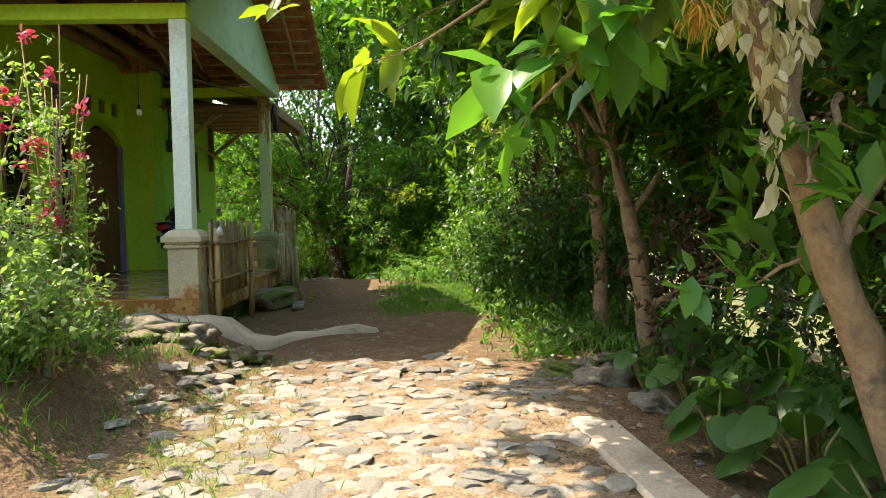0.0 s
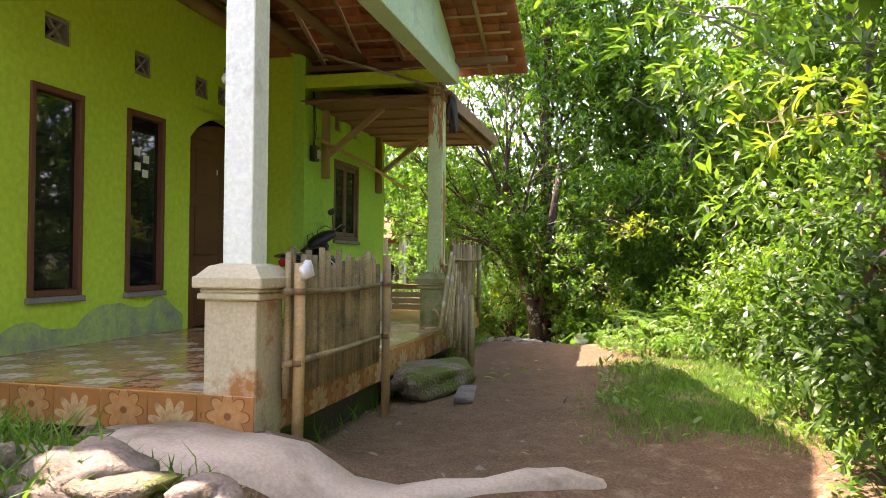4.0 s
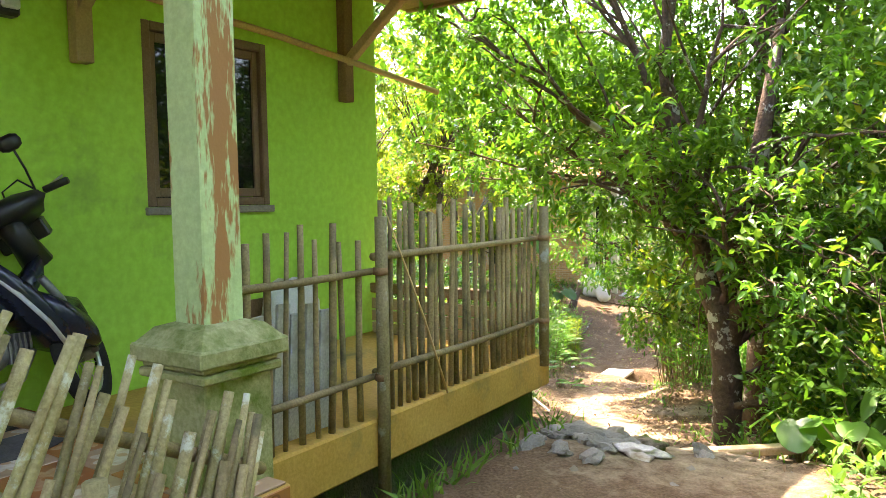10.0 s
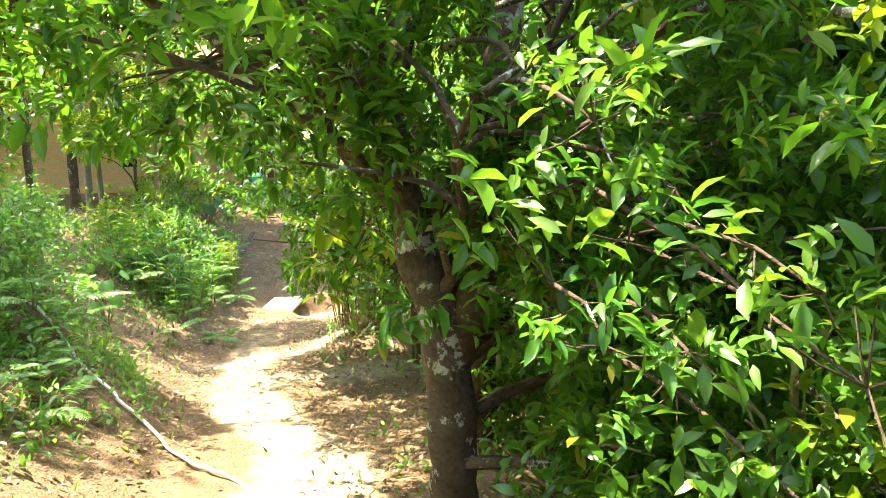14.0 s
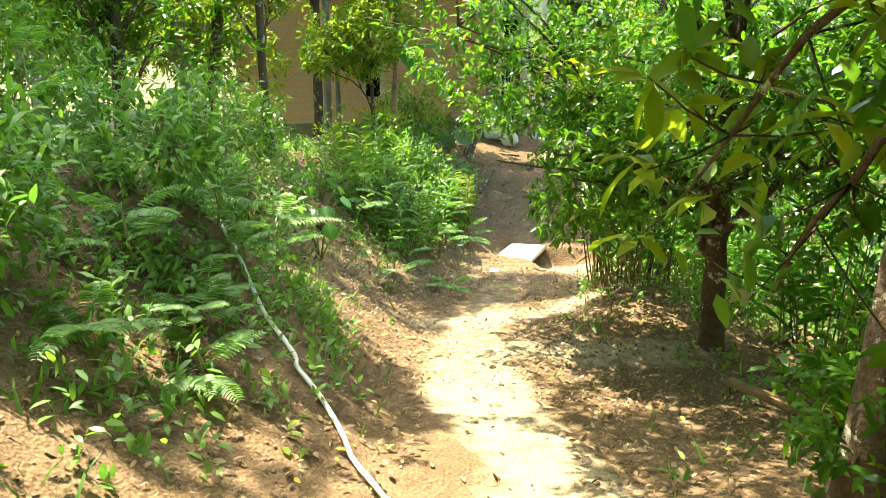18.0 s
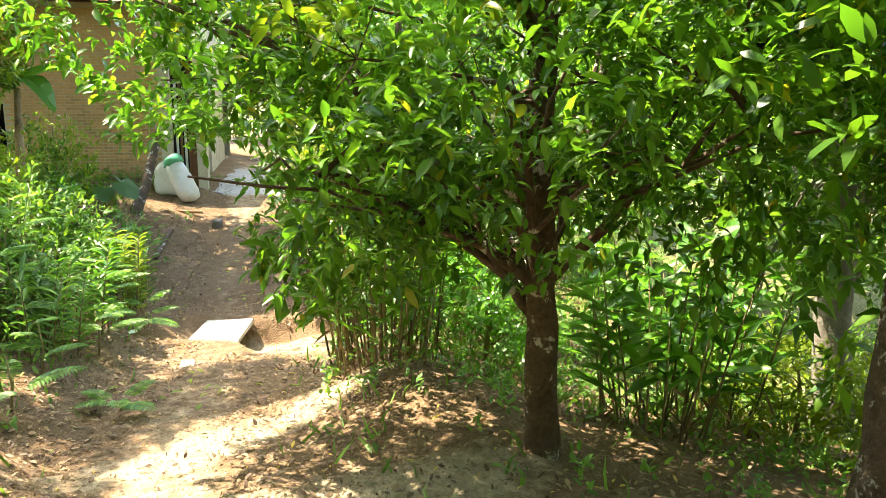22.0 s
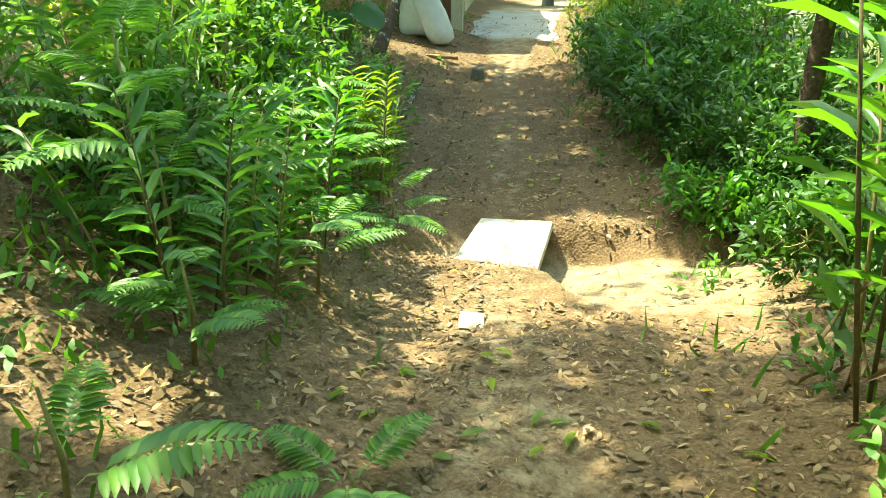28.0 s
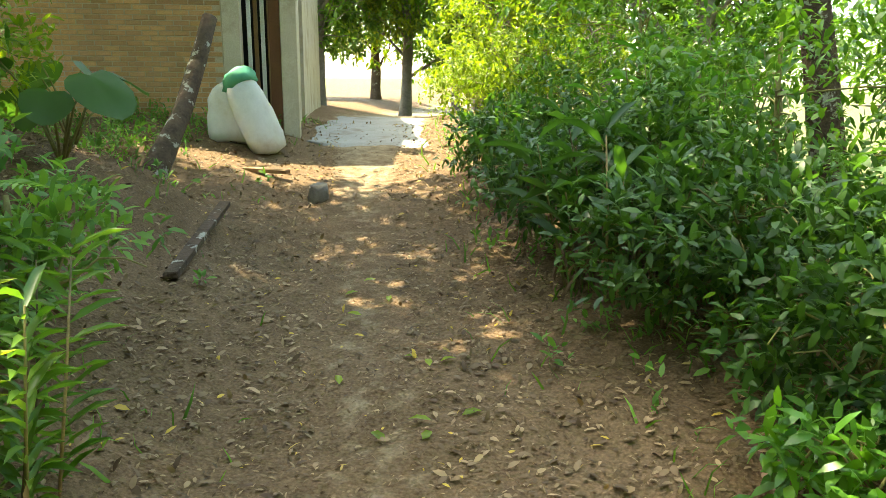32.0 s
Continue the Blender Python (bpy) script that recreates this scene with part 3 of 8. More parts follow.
def wall_with_holes(y0, y1, z0, z1, holes, thick=0.15):
    """A wall along y, its face at x = 0 towards +x, with rectangular holes (ya, yb, za, zb)."""
    ys = sorted({y0, y1, *[h[0] for h in holes], *[h[1] for h in holes]})
    zs = sorted({z0, z1, *[h[2] for h in holes], *[h[3] for h in holes]})
    bm = bmesh.new()
    solid = {}
    for i in range(len(ys) - 1):
        for j in range(len(zs) - 1):
            c = ((ys[i] + ys[i + 1]) / 2, (zs[j] + zs[j + 1]) / 2)
            solid[i, j] = not any(h[0] < c[0] < h[1] and h[2] < c[1] < h[3] for h in holes)

    def quad(*pts):
        bm.faces.new([bm.verts.new(p) for p in pts])

    for (i, j), s in solid.items():
        if not s:
            continue
        a, b, c, d = ys[i], ys[i + 1], zs[j], zs[j + 1]
        quad((0, a, c), (0, b, c), (0, b, d), (0, a, d))
        quad((-thick, b, c), (-thick, a, c), (-thick, a, d), (-thick, b, d))
        if not solid.get((i - 1, j)):
            quad((-thick, a, c), (0, a, c), (0, a, d), (-thick, a, d))
        if not solid.get((i + 1, j)):
            quad((0, b, c), (-thick, b, c), (-thick, b, d), (0, b, d))
        if not solid.get((i, j - 1)):
            quad((-thick, a, c), (-thick, b, c), (0, b, c), (0, a, c))
        if not solid.get((i, j + 1)):
            quad((0, a, d), (0, b, d), (-thick, b, d), (-thick, a, d))
    bmesh.ops.remove_doubles(bm, verts=bm.verts, dist=1e-5)
    return bm


def arch_curve(ya, yb, spring, rise, n=12):
    return [(ya + (yb - ya) * i / n, spring + rise * math.sin(math.pi * i / n) ** 0.75) for i in range(n + 1)]


TALL = [(-0.65, -0.06, 0.86, 2.56), (0.51, 1.09, 0.86, 2.58)]
DOOR = (1.55, 2.96, FLOOR, 2.55)
VENTS_L = [(-0.51, -0.22, 2.93, 3.15), (0.61, 0.87, 2.93, 3.15), (1.63, 1.88, 2.94, 3.16), (2.09, 2.33, 2.94, 3.16), (2.56, 2.80, 2.94, 3.16)]
part("wall", wall_with_holes(-2.9, CORNER, -0.2, 4.1, TALL + VENTS_L + [(DOOR[0], DOOR[1], -0.2, 2.80)]), M["lime"], house, "yellow-green plastered wall", (-DEEP, -2.0, 0))
part("wall", brick_box(at_house(WALL - DEEP - 0.15, CORNER + 0.001, -0.2), at_house(WALL - 0.14, CORNER + 0.15, 3.9)), M["lime"], house, "yellow-green return wall")
WIN = (4.02, 4.99, 1.46, 2.57)
VENTS_R = [(4.04, 4.27, 2.96, 3.18), (4.66, 4.90, 2.96, 3.18)]
part("wall", wall_with_holes(CORNER, 6.2, -0.2, 3.9, [WIN] + VENTS_R), M["green"], house, "bright green plastered wall", (0.012, -2.0, 0))
# returning walls close the house behind
part("wall", wall_with_holes(-9, 0, -0.2, 3.9, []), M["green"], house, "green side wall", at_house(WALL - 9.16, 6.2, 0), (0, 0, 90))
part("wall", wall_with_holes(-9, 0, -0.2, 3.75, []), M["lime"], house, "green side wall", at_house(WALL - 0.16, -2.9, 0), (0, 0, -90))

# the arch over the door fills the square hole down to a curve
bm = bmesh.new()
for side in (0.0, -0.15):
    pts = arch_curve(DOOR[0], DOOR[1], 2.48, 0.30)
    vs = [bm.verts.new((side, y, z)) for y, z in pts]
    top = [bm.verts.new((side, y, 2.82)) for y, z in pts]
    for i in range(len(pts) - 1):
        f = (vs[i], vs[i + 1], top[i + 1], top[i])
        bm.faces.new(f if side == 0 else f[::-1])
    if side == 0:
        front = vs
    else:
        for i in range(len(vs) - 1):
            bm.faces.new((front[i + 1], front[i], vs[i], vs[i + 1]))
part("arch", bm, M["lime"], house, "", (-DEEP, -2.0, 0))

door = new("door")
door.parent = house
door.matrix_basis = pose(*at_house(WALL - DEEP - 0.06, (DOOR[0] + DOOR[1]) / 2, FLOOR))
HALF = (DOOR[1] - DOOR[0]) / 2
for s in (-1, 1):
    a, b = (-HALF + 0.09, -0.004) if s < 0 else (0.004, HALF - 0.09)
    bm = brick_box((-0.04, a, 0), (0, b, 2.06), 0.004)
    part("door_leaf", bm, M["door_wood"], door, "dark brown panelled door leaf")
    for z0, z1 in ((0.12, 0.66), (0.78, 1.32), (1.44, 1.96)):
        part("panel", brick_box((0.002, a + 0.09, z0), (0.016, b - 0.09, z1), 0.008), M["door_wood"], door)
pts = arch_curve(-HALF + 0.09, HALF - 0.09, 2.065, 0.2)
bm = bmesh.new()
for x in (0.0, -0.04):
    vs = [bm.verts.new((x, y, z)) for y, z in pts] + [bm.verts.new((x, HALF - 0.09, 2.064)), bm.verts.new((x, -HALF + 0.09, 2.064))]
    bm.faces.new(vs if x == 0 else vs[::-1])
part("fanlight_panel", bm, M["door_wood"], door, "dark arched panel over the leaves")
part("handle", tube([(0.045, 0.05, 0.86), (0.06, 0.05, 0.9), (0.06, 0.05, 1.14), (0.045, 0.05, 1.18)], 0.011, 6), M["timber_pale"], door, "long pale pull handle")
for s in (-1, 1):
    part("reveal" if s > 0 else "jamb", brick_box((-0.05, s * HALF - (0.09 if s > 0 else 0), 0), (0.066, s * HALF + (0.09 if s < 0 else 0), 2.04), 0.004), M["reveal"] if s > 0 else M["door_wood"], door, "lilac-grey painted door jamb" if s > 0 else "")
part("notice", brick_box((0.004, -0.46, 1.66), (0.008, -0.24, 1.76)), M["white"], door, "small white paper notice")
part("notice", brick_box((0.004, -0.20, 1.70), (0.008, -0.06, 1.76)), M["white"], door)


def window(name, ya, yb, za, zb, leaves, frame_mat, curtain=None, label=""):
    w = new(name)
    w.parent = house
    w.matrix_basis = pose(*at_house(WALL - (DEEP if ya < CORNER else 0), ya, za))
    wd, ht, f = yb - ya, zb - za, 0.055
    for lo, hi in (((-0.1, 0, 0), (0.02, f, ht)), ((-0.1, wd - f, 0), (0.02, wd, ht)), ((-0.1, f, 0), (0.02, wd - f, f)), ((-0.1, f, ht - f), (0.02, wd - f, ht))):
        part("frame_bar", brick_box(lo, hi, 0.006), frame_mat, w, label)
    part("sill", brick_box((-0.02, -0.02, -0.05), (0.045, wd + 0.02, -0.002), 0.006), M["grey_frame"], w)
    inner = (wd - 2 * f) / leaves
    for i in range(leaves):
        a = f + i * inner
        if leaves > 1:
            for lo, hi in (((-0.05, a + 0.004, f + 0.004), (-0.01, a + 0.05, ht - f - 0.004)), ((-0.05, a + inner - 0.05, f + 0.004), (-0.01, a + inner - 0.004, ht - f - 0.004)), ((-0.05, a + 0.05, f + 0.004), (-0.01, a + inner - 0.05, f + 0.06)), ((-0.05, a + 0.05, ht - f - 0.06), (-0.01, a + inner - 0.05, ht - f - 0.004))):
                part("sash_bar", brick_box(lo, hi, 0.004), frame_mat, w)
        part("pane", brick_box((-0.034, a + 0.01, f + 0.01), (-0.028, a + inner - 0.01, ht - f - 0.01)), M["glass"], w, "dark reflecting pane")
    if curtain:
        part("curtain", brick_box((-0.13, 0.02, 0.02), (-0.11, wd - 0.02, ht - 0.02)), curtain, w)
    return w


window("window", *TALL[0], 1, M["frame_red"], None, "red-brown painted frame")
w2 = window("window", *TALL[1], 1, M["frame_red"], None, "red-brown painted frame")
for k, (a, z) in enumerate(((0.14, 1.30), (0.28, 1.24), (0.15, 1.16), (0.27, 1.10))):
    part("sticker", brick_box((-0.024, a, z), (-0.021, a + 0.09, z + 0.075)), M["white"], w2, "white paper sticker")
window("window", *WIN, 2, M["frame_wood"], None, "weathered brown wooden frame")
# black sheet painted as the darkness behind the windows and vents
part("room_back", brick_box((-1.6, -4.9, -0.1), (-1.55, 4.2, 3.9)), M["void"], house, "black sheet standing in for the unlit interior")
for y0, y1, z0, z1 in VENTS_L + VENTS_R:
    v = new("vent_block")
    v.parent = house
    v.matrix_basis = pose(*at_house(WALL - 0.05 - (DEEP if y0 < CORNER else 0), (y0 + y1) / 2, (z0 + z1) / 2))
    h = (y1 - y0) / 2
    for lo, hi in (((-0.03, -h, -0.1), (0.03, -h + 0.025, 0.1)), ((-0.03, h - 0.025, -0.1), (0.03, h, 0.1)), ((-0.03, -h + 0.025, -0.1), (0.03, h - 0.025, -0.075)), ((-0.03, -h + 0.025, 0.075), (0.03, h - 0.025, 0.1))):
        part("rim", brick_box(lo, hi), M["grey_frame"], v)
    for a in (45, -45):
        part("cross_bar", brick_box((-0.022, -0.11, -0.012), (0.022, 0.11, 0.012)), M["grey_frame"], v, "", (0, 0, 0), (a, 0, 0))

# damp plaster with a ragged upper edge along the foot of the porch wall
drng = random.Random(52)
for y0, y1 in ((-2.85, DOOR[0] - 0.1), (DOOR[1] + 0.02, CORNER - 0.02)):
    n = max(3, int((y1 - y0) / 0.09))
    bm = bmesh.new()
    rows_ = []
    for i in range(n + 1):
        y = y0 + (y1 - y0) * i / n
        h = 0.24 + 0.09 * math.sin(y * 2.3) + 0.06 * math.sin(y * 7.1) + drng.uniform(-0.03, 0.03)
        rows_.append([bm.verts.new(p) for p in ((0.002, y, FLOOR), (0.004, y, FLOOR + h * 0.6), (0.0015, y, FLOOR + h))])
    for r0, r1 in zip(rows_, rows_[1:]):
        for k in range(2):
            bm.faces.new((r0[k], r1[k], r1[k + 1], r0[k + 1]))
    part("damp_plaster", bm, M["damp"], house, "grey damp plaster at the wall's foot", (-DEEP, -2.0, 0))

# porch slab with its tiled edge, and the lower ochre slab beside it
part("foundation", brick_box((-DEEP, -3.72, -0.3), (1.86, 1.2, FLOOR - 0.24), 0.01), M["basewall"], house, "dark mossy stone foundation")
part("porch_slab", brick_box((-DEEP + 0.01, -3.78, FLOOR - 0.24), (1.96, 1.24, FLOOR - 0.012), 0.01), M["ochre"], house)
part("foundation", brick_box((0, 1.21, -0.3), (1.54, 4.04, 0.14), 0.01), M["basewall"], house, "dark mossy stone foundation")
part("side_slab", brick_box((0.01, 1.245, 0.14), (1.64, 4.11, 0.385), 0.012), M["ochre"], house, "ochre painted concrete slab")

# columns
def column(y, ped_mat, shaft_mat, label, h_ped, top):
    c = new("column")
    c.parent = house
    c.matrix_basis = pose(*at_house(COL_X - (0.14 if y > 0 else 0), y, FLOOR))
    tagged(c, label)
    part("shaft", brick_box((-0.088, -0.088, h_ped), (0.088, 0.088, top - FLOOR), 0.006), shaft_mat, c)
    low = FLOOR - 0.12 if y < 0 else FLOOR - 0.3
    part("pedestal", brick_box((-0.155, -0.155, -low), (0.155, 0.155, h_ped - 0.16), 0.008), ped_mat, c)
    for k, (w, z0, z1) in enumerate(((0.185, -0.16, -0.125), (0.175, -0.124, -0.10), (0.205, -0.099, -0.035))):
        part("moulding", brick_box((-w, -w, h_ped + z0), (w, w, h_ped + z1), 0.008), ped_mat, c)
    bm = bmesh.new()
    lo = [bm.verts.new((sx * 0.19, sy * 0.19, h_ped - 0.034)) for sx, sy in ((-1, -1), (1, -1), (1, 1), (-1, 1))]
    mid = [bm.verts.new((sx * 0.14, sy * 0.14, h_ped + 0.02)) for sx, sy in ((-1, -1), (1, -1), (1, 1), (-1, 1))]
    hi = [bm.verts.new((sx * 0.092, sy * 0.092, h_ped + 0.035)) for sx, sy in ((-1, -1), (1, -1), (1, 1), (-1, 1))]
    for u, w in ((lo, mid), (mid, hi)):
        for i in range(4):
            bm.faces.new((u[i], u[(i + 1) % 4], w[(i + 1) % 4], w[i]))
    bm.faces.new(hi)
    part("cap", bm, ped_mat, c)
    return c


column(COL_1, M["pedestal"], M["column"], "whitewashed porch column on a stained square pedestal", 0.68, 3.3)
column(COL_2, M["pedestal_moss"], M["column_worn"], "porch column with paint peeling to rust-brown on a mossy pedestal", 0.57, 3.3)

# beams and gable
EAVE_Z, PITCH, MID = 3.53, 0.47, 0.68
APEX = EAVE_Z + 2.8 * PITCH
part("beam", brick_box(at_house(COL_X - 0.1, COL_1 + 0.11, 3.30), at_house(COL_X + 0.1, COL_2 + 0.1, 3.52), 0.008), M["mint"], house, "pale green beam")
for y in (COL_1, COL_2):
    part("beam", brick_box(at_house(WALL - (DEEP if y < 0 else 0) + 0.03, y - 0.1, 3.30), at_house(COL_X + 0.1 if y < 0 else COL_X - 0.105, y + 0.1, 3.46), 0.008), M["lime"], house, "green cross beam")


def roof_z(y):
    return APEX - abs(y - MID) * PITCH


bm = bmesh.new()
for x in (COL_X + 0.06, COL_X - 0.06):
    ys = [COL_1 - 0.1, MID, COL_2 + 0.1]
    vs = [bm.verts.new(at_house(x, y, 3.522)) for y in (ys[0], ys[2])] + [bm.verts.new(at_house(x, y, roof_z(y) - 0.05)) for y in ys[::-1]]
    bm.faces.new(vs if x > COL_X else vs[::-1])
part("gable", bm, M["mint"], house, "pale mint green plastered gable")
RAKE_X = -0.70
for s in (-1, 1):
    for x in np.arange(WALL + 0.2, RAKE_X, 0.52):
        a, b = (x, MID, APEX - 0.03), (x, MID + s * 2.78, EAVE_Z - 0.03)
        part("rafter", tube([at_house(*a), at_house(*b)], 0.028, 5), M["timber_pale"], house, "pole rafter")
    for k in range(11):
        y = MID + s * (0.12 + k * 0.262)
        part("batten", brick_box(at_house(WALL - 0.3, y - 0.014, roof_z(y) - 0.012), at_house(RAKE_X + 0.02, y + 0.014, roof_z(y) + 0.008)), M["timber_pale"], house)
    y = MID + s * 2.5
    part("purlin", brick_box(at_house(WALL, y - 0.04, roof_z(y) - 0.14), at_house(RAKE_X - 0.05, y + 0.04, roof_z(y) - 0.06), 0.01), M["timber"], house, "timber purlin")


def roof_tile_mesh(w=0.235, l=0.31):
    bm = bmesh.new()
    prof = [(-w / 2, 0.012), (-w * 0.3, 0.0), (w * 0.1, 0.002), (w * 0.32, 0.022), (w / 2, 0.014)]
    rows = []
    for z in (0.0, -0.012):
        for y in (0.0, l):
            rows.append([bm.verts.new((x, y, h + z)) for x, h in prof])
    for i in range(len(prof) - 1):
        bm.faces.new((rows[0][i], rows[0][i + 1], rows[1][i + 1], rows[1][i]))
        bm.faces.new((rows[2][i + 1], rows[2][i], rows[3][i], rows[3][i + 1]))
        bm.faces.new((rows[2][i], rows[2][i + 1], rows[0][i + 1], rows[0][i]))
        bm.faces.new((rows[1][i], rows[1][i + 1], rows[3][i + 1], rows[3][i]))
    bm.faces.new((rows[0][0], rows[1][0], rows[3][0], rows[2][0]))
    bm.faces.new((rows[1][-1], rows[0][-1], rows[2][-1], rows[3][-1]))
    return mesh_from_bm("roof_tile", bm, True)


TILE = roof_tile_mesh()
TILE.materials.append(M["rooftile"])
TILT = math.degrees(math.atan(PITCH))
roof = new("roof")
roof.parent = house
roof.matrix_basis = pose(*at_house(0, MID, APEX))
tagged(roof, "red clay tile porch roof on poles")
trng = random.Random(5)
for s in (-1, 1):
    for k in range(11):
        for i in range(13):
            y, x = s * (0.30 + 0.262 * k), RAKE_X + 0.02 - 0.225 * i
            z = -abs(y) * PITCH + 0.028 + trng.uniform(-0.004, 0.006)
            ob = new("roof_tile", TILE)
            ob.parent = roof
            ob.matrix_basis = Matrix.Translation((x, y, z)) @ Matrix.Rotation(0 if s < 0 else math.pi, 4, "Z") @ Matrix.Rotation(radians(TILT - 2 + trng.uniform(-1, 1)), 4, "X") @ Matrix.Rotation(radians(trng.uniform(-1.5, 1.5)), 4, "Z")
for i in range(11):
    part("ridge_tile", tube([(RAKE_X + 0.05 - 0.26 * i, 0, 0.06), (RAKE_X + 0.05 - 0.26 * i - 0.29, 0, 0.07)], 0.075, 8), M["rooftile"], roof)
for s in (-1, 1):
    bm = bmesh.new()
    for dz, flip in ((0.03, False), (-0.015, True)):
        vs = [bm.verts.new(p) for p in ((RAKE_X - 2.75, 0, dz), (RAKE_X - 2.75, s * 3.1, dz - 3.1 * PITCH), (RAKE_X - 5.2, s * 3.1, dz - 3.1 * PITCH), (RAKE_X - 5.2, 0, dz))]
        bm.faces.new(vs[::-1] if flip == (s > 0) else vs)
    part("roof_back", bm, M["rooftile"], roof)
for x, y0, z, r in ((WALL - 0.48, -2.6, 3.84, 0.10), (WALL + 0.1, -2.2, 3.72, 0.08), (WALL + 0.75, -2.0, 3.62, 0.06)):
    part("plate_log", tube([at_house(x, y0, z), at_house(x + 0.02, 0.4, z + 0.02), at_house(x, 3.1, z)], [r, r * 0.93, r * 0.88], 9, 0.06, trng), M["timber"], house, "rough wooden log under the roof")
# the main roof behind the porch, over the whole house
for y0, y1 in ((-2.95, 6.7),):
    bm = bmesh.new()
    a, b, c, d = (WALL + 0.0, 3.90), (WALL - 4.6, 5.9), (WALL - 9.6, 3.74), None
    for (xa, za), (xb, zb) in ((a, b), (b, c)):
        for dz, flip in ((0.06, False), (0.0, True)):
            vs = [bm.verts.new(at_house(xa, y0, za + dz)), bm.verts.new(at_house(xa, y1, za + dz)), bm.verts.new(at_house(xb, y1, zb + dz)), bm.verts.new(at_house(xb, y0, zb + dz))]
            bm.faces.new(vs[::-1] if flip else vs)
    part("main_roof", bm, M["rooftile"], house, "clay tile main roof")

# lean-to roof over the side slab, on braces
LEAN_IN, LEAN_OUT = (WALL + 0.02, 3.72), (-1.50, 3.14)
lean = new("lean_to_roof")
lean.parent = house
lean.matrix_basis = pose(*at_house(LEAN_OUT[0], 2.95, LEAN_OUT[1]))
tagged(lean, "weathered tile lean-to roof over the side of the house")
slope = (LEAN_IN[1] - LEAN_OUT[1]) / (LEAN_OUT[0] - LEAN_IN[0])
LT = bpy.data.meshes.get("roof_tile").copy()
LT.materials.clear()
LT.materials.append(M["rooftile_old"])
for k in range(7):
    for i in range(16):
        x, y = -0.262 * k, 0.12 + 0.225 * i
        ob = new("roof_tile", LT)
        ob.parent = lean
        ob.matrix_basis = Matrix.Translation((x, y, -x * slope + 0.07 + trng.uniform(-0.004, 0.006))) @ Matrix.Rotation(radians(90), 4, "Z") @ Matrix.Rotation(math.atan(slope) - 0.03, 4, "X")
for y in np.arange(0.1, 3.8, 0.6):
    part("rafter", brick_box((-1.76, y - 0.025, -0.03), (0.04, y + 0.025, 0.03), 0.006), M["timber"], lean, "", (0, 0, 0.0), (0, 0, 0))
    lean.children[-1].matrix_basis = Matrix.Rotation(math.atan(slope), 4, "Y") @ Matrix.Translation((0, 0, 0.015))
# added sheet that stops skylight between the tile rows
part("lining", brick_box((-1.80, 0.02, -0.004), (0.0, 3.72, 0.004)), M["timber"], lean, "sheet added under the tiles to keep out the sky")
lean.children[-1].matrix_basis = Matrix.Rotation(math.atan(slope), 4, "Y") @ Matrix.Translation((0, 0, 0.056))
part("eave_board", brick_box((0.0, 0.0, -0.06), (0.035, 3.75, 0.11), 0.006), M["timber"], lean, "weathered eave board")
part("plate", tube([(-0.1, -0.1, -0.09), (-0.1, 3.8, -0.07)], 0.05, 7), M["timber"], lean)
for y in (3.62, 5.78):
    br = new("bracket")
    br.parent = house
    br.matrix_basis = pose(*at_house(WALL, y, 2.25))
    tagged(br, "brown timber bracket under the lean-to")
    part("post", brick_box((0.016, -0.05, 0.0), (0.10, 0.05, 1.15), 0.006), M["timber_pale"] if y < 4 else M["timber"], br)
    part("arm", tube([(0.05, 0, 1.12), (1.55, 0, 0.86)], 0.05, 6), M["timber_pale"], br)
    part("brace", brick_box((-0.035, -0.035, 0), (0.035, 0.035, 0.98), 0.006), M["timber_pale"], br, "", (0.08, 0, 0.30), (0, 52, 0))
part("pole", tube([at_house(WALL + 0.09, 3.3, 2.72), at_house(WALL + 0.13, 5.0, 2.62), at_house(WALL + 0.16, 6.9, 2.44)], 0.026, 6), M["bamboo_yellow"], house, "long bamboo drying pole")


# ---- porch floor tiles ----
def tile_mesh(w, d, t=0.011):
    bm = brick_box((-w / 2, -d / 2, 0), (w / 2, d / 2, t), 0.003)
    return mesh_from_bm("tile", bm)


FT, FT2 = tile_mesh(0.318, 0.308), tile_mesh(0.318, 0.308)
FT.materials.append(M["tile_floor"])
FT2.materials.append(M["tile_cream"])
floor_tiles = new("floor")
floor_tiles.parent = house
floor_tiles.matrix_basis = pose(*at_house(WALL - 0.623, -1.77, FLOOR - 0.012))
tagged(floor_tiles, "orange and cream glazed porch floor tiles")
for i in range(8):
    for j in range(16):
        part("tile", FT if (i + j) % 2 else FT2, None, floor_tiles, "", (0.162 + i * 0.322, 0.156 + j * 0.312, 0))
RT = tile_mesh(0.308, 0.222, 0.008)
RT.materials.append(M["tile_riser"])
RT2 = tile_mesh(0.308, 0.222, 0.008)
RT2.materials.append(M["tile_fan"])
for j in range(16):
    part("riser_tile", RT if j % 2 else RT2, None, house, "", at_house(WALL + 1.962, -1.61 + j * 0.312, FLOOR - 0.126), (90, 0, 90))
for i in range(-2, 6):
    part("riser_tile", RT if i % 2 else RT2, None, house, "", at_house(WALL + 0.18 + i * 0.312, -1.781, FLOOR - 0.126), (90, 0, 0))
for k, (x, y) in enumerate(((0.06, 0),)):
    part("pedestal_tile", RT, None, house, "cream flower tile on the pedestal", at_house(COL_X, COL_1 - 0.158, FLOOR - 0.10), (90, 0, 0))


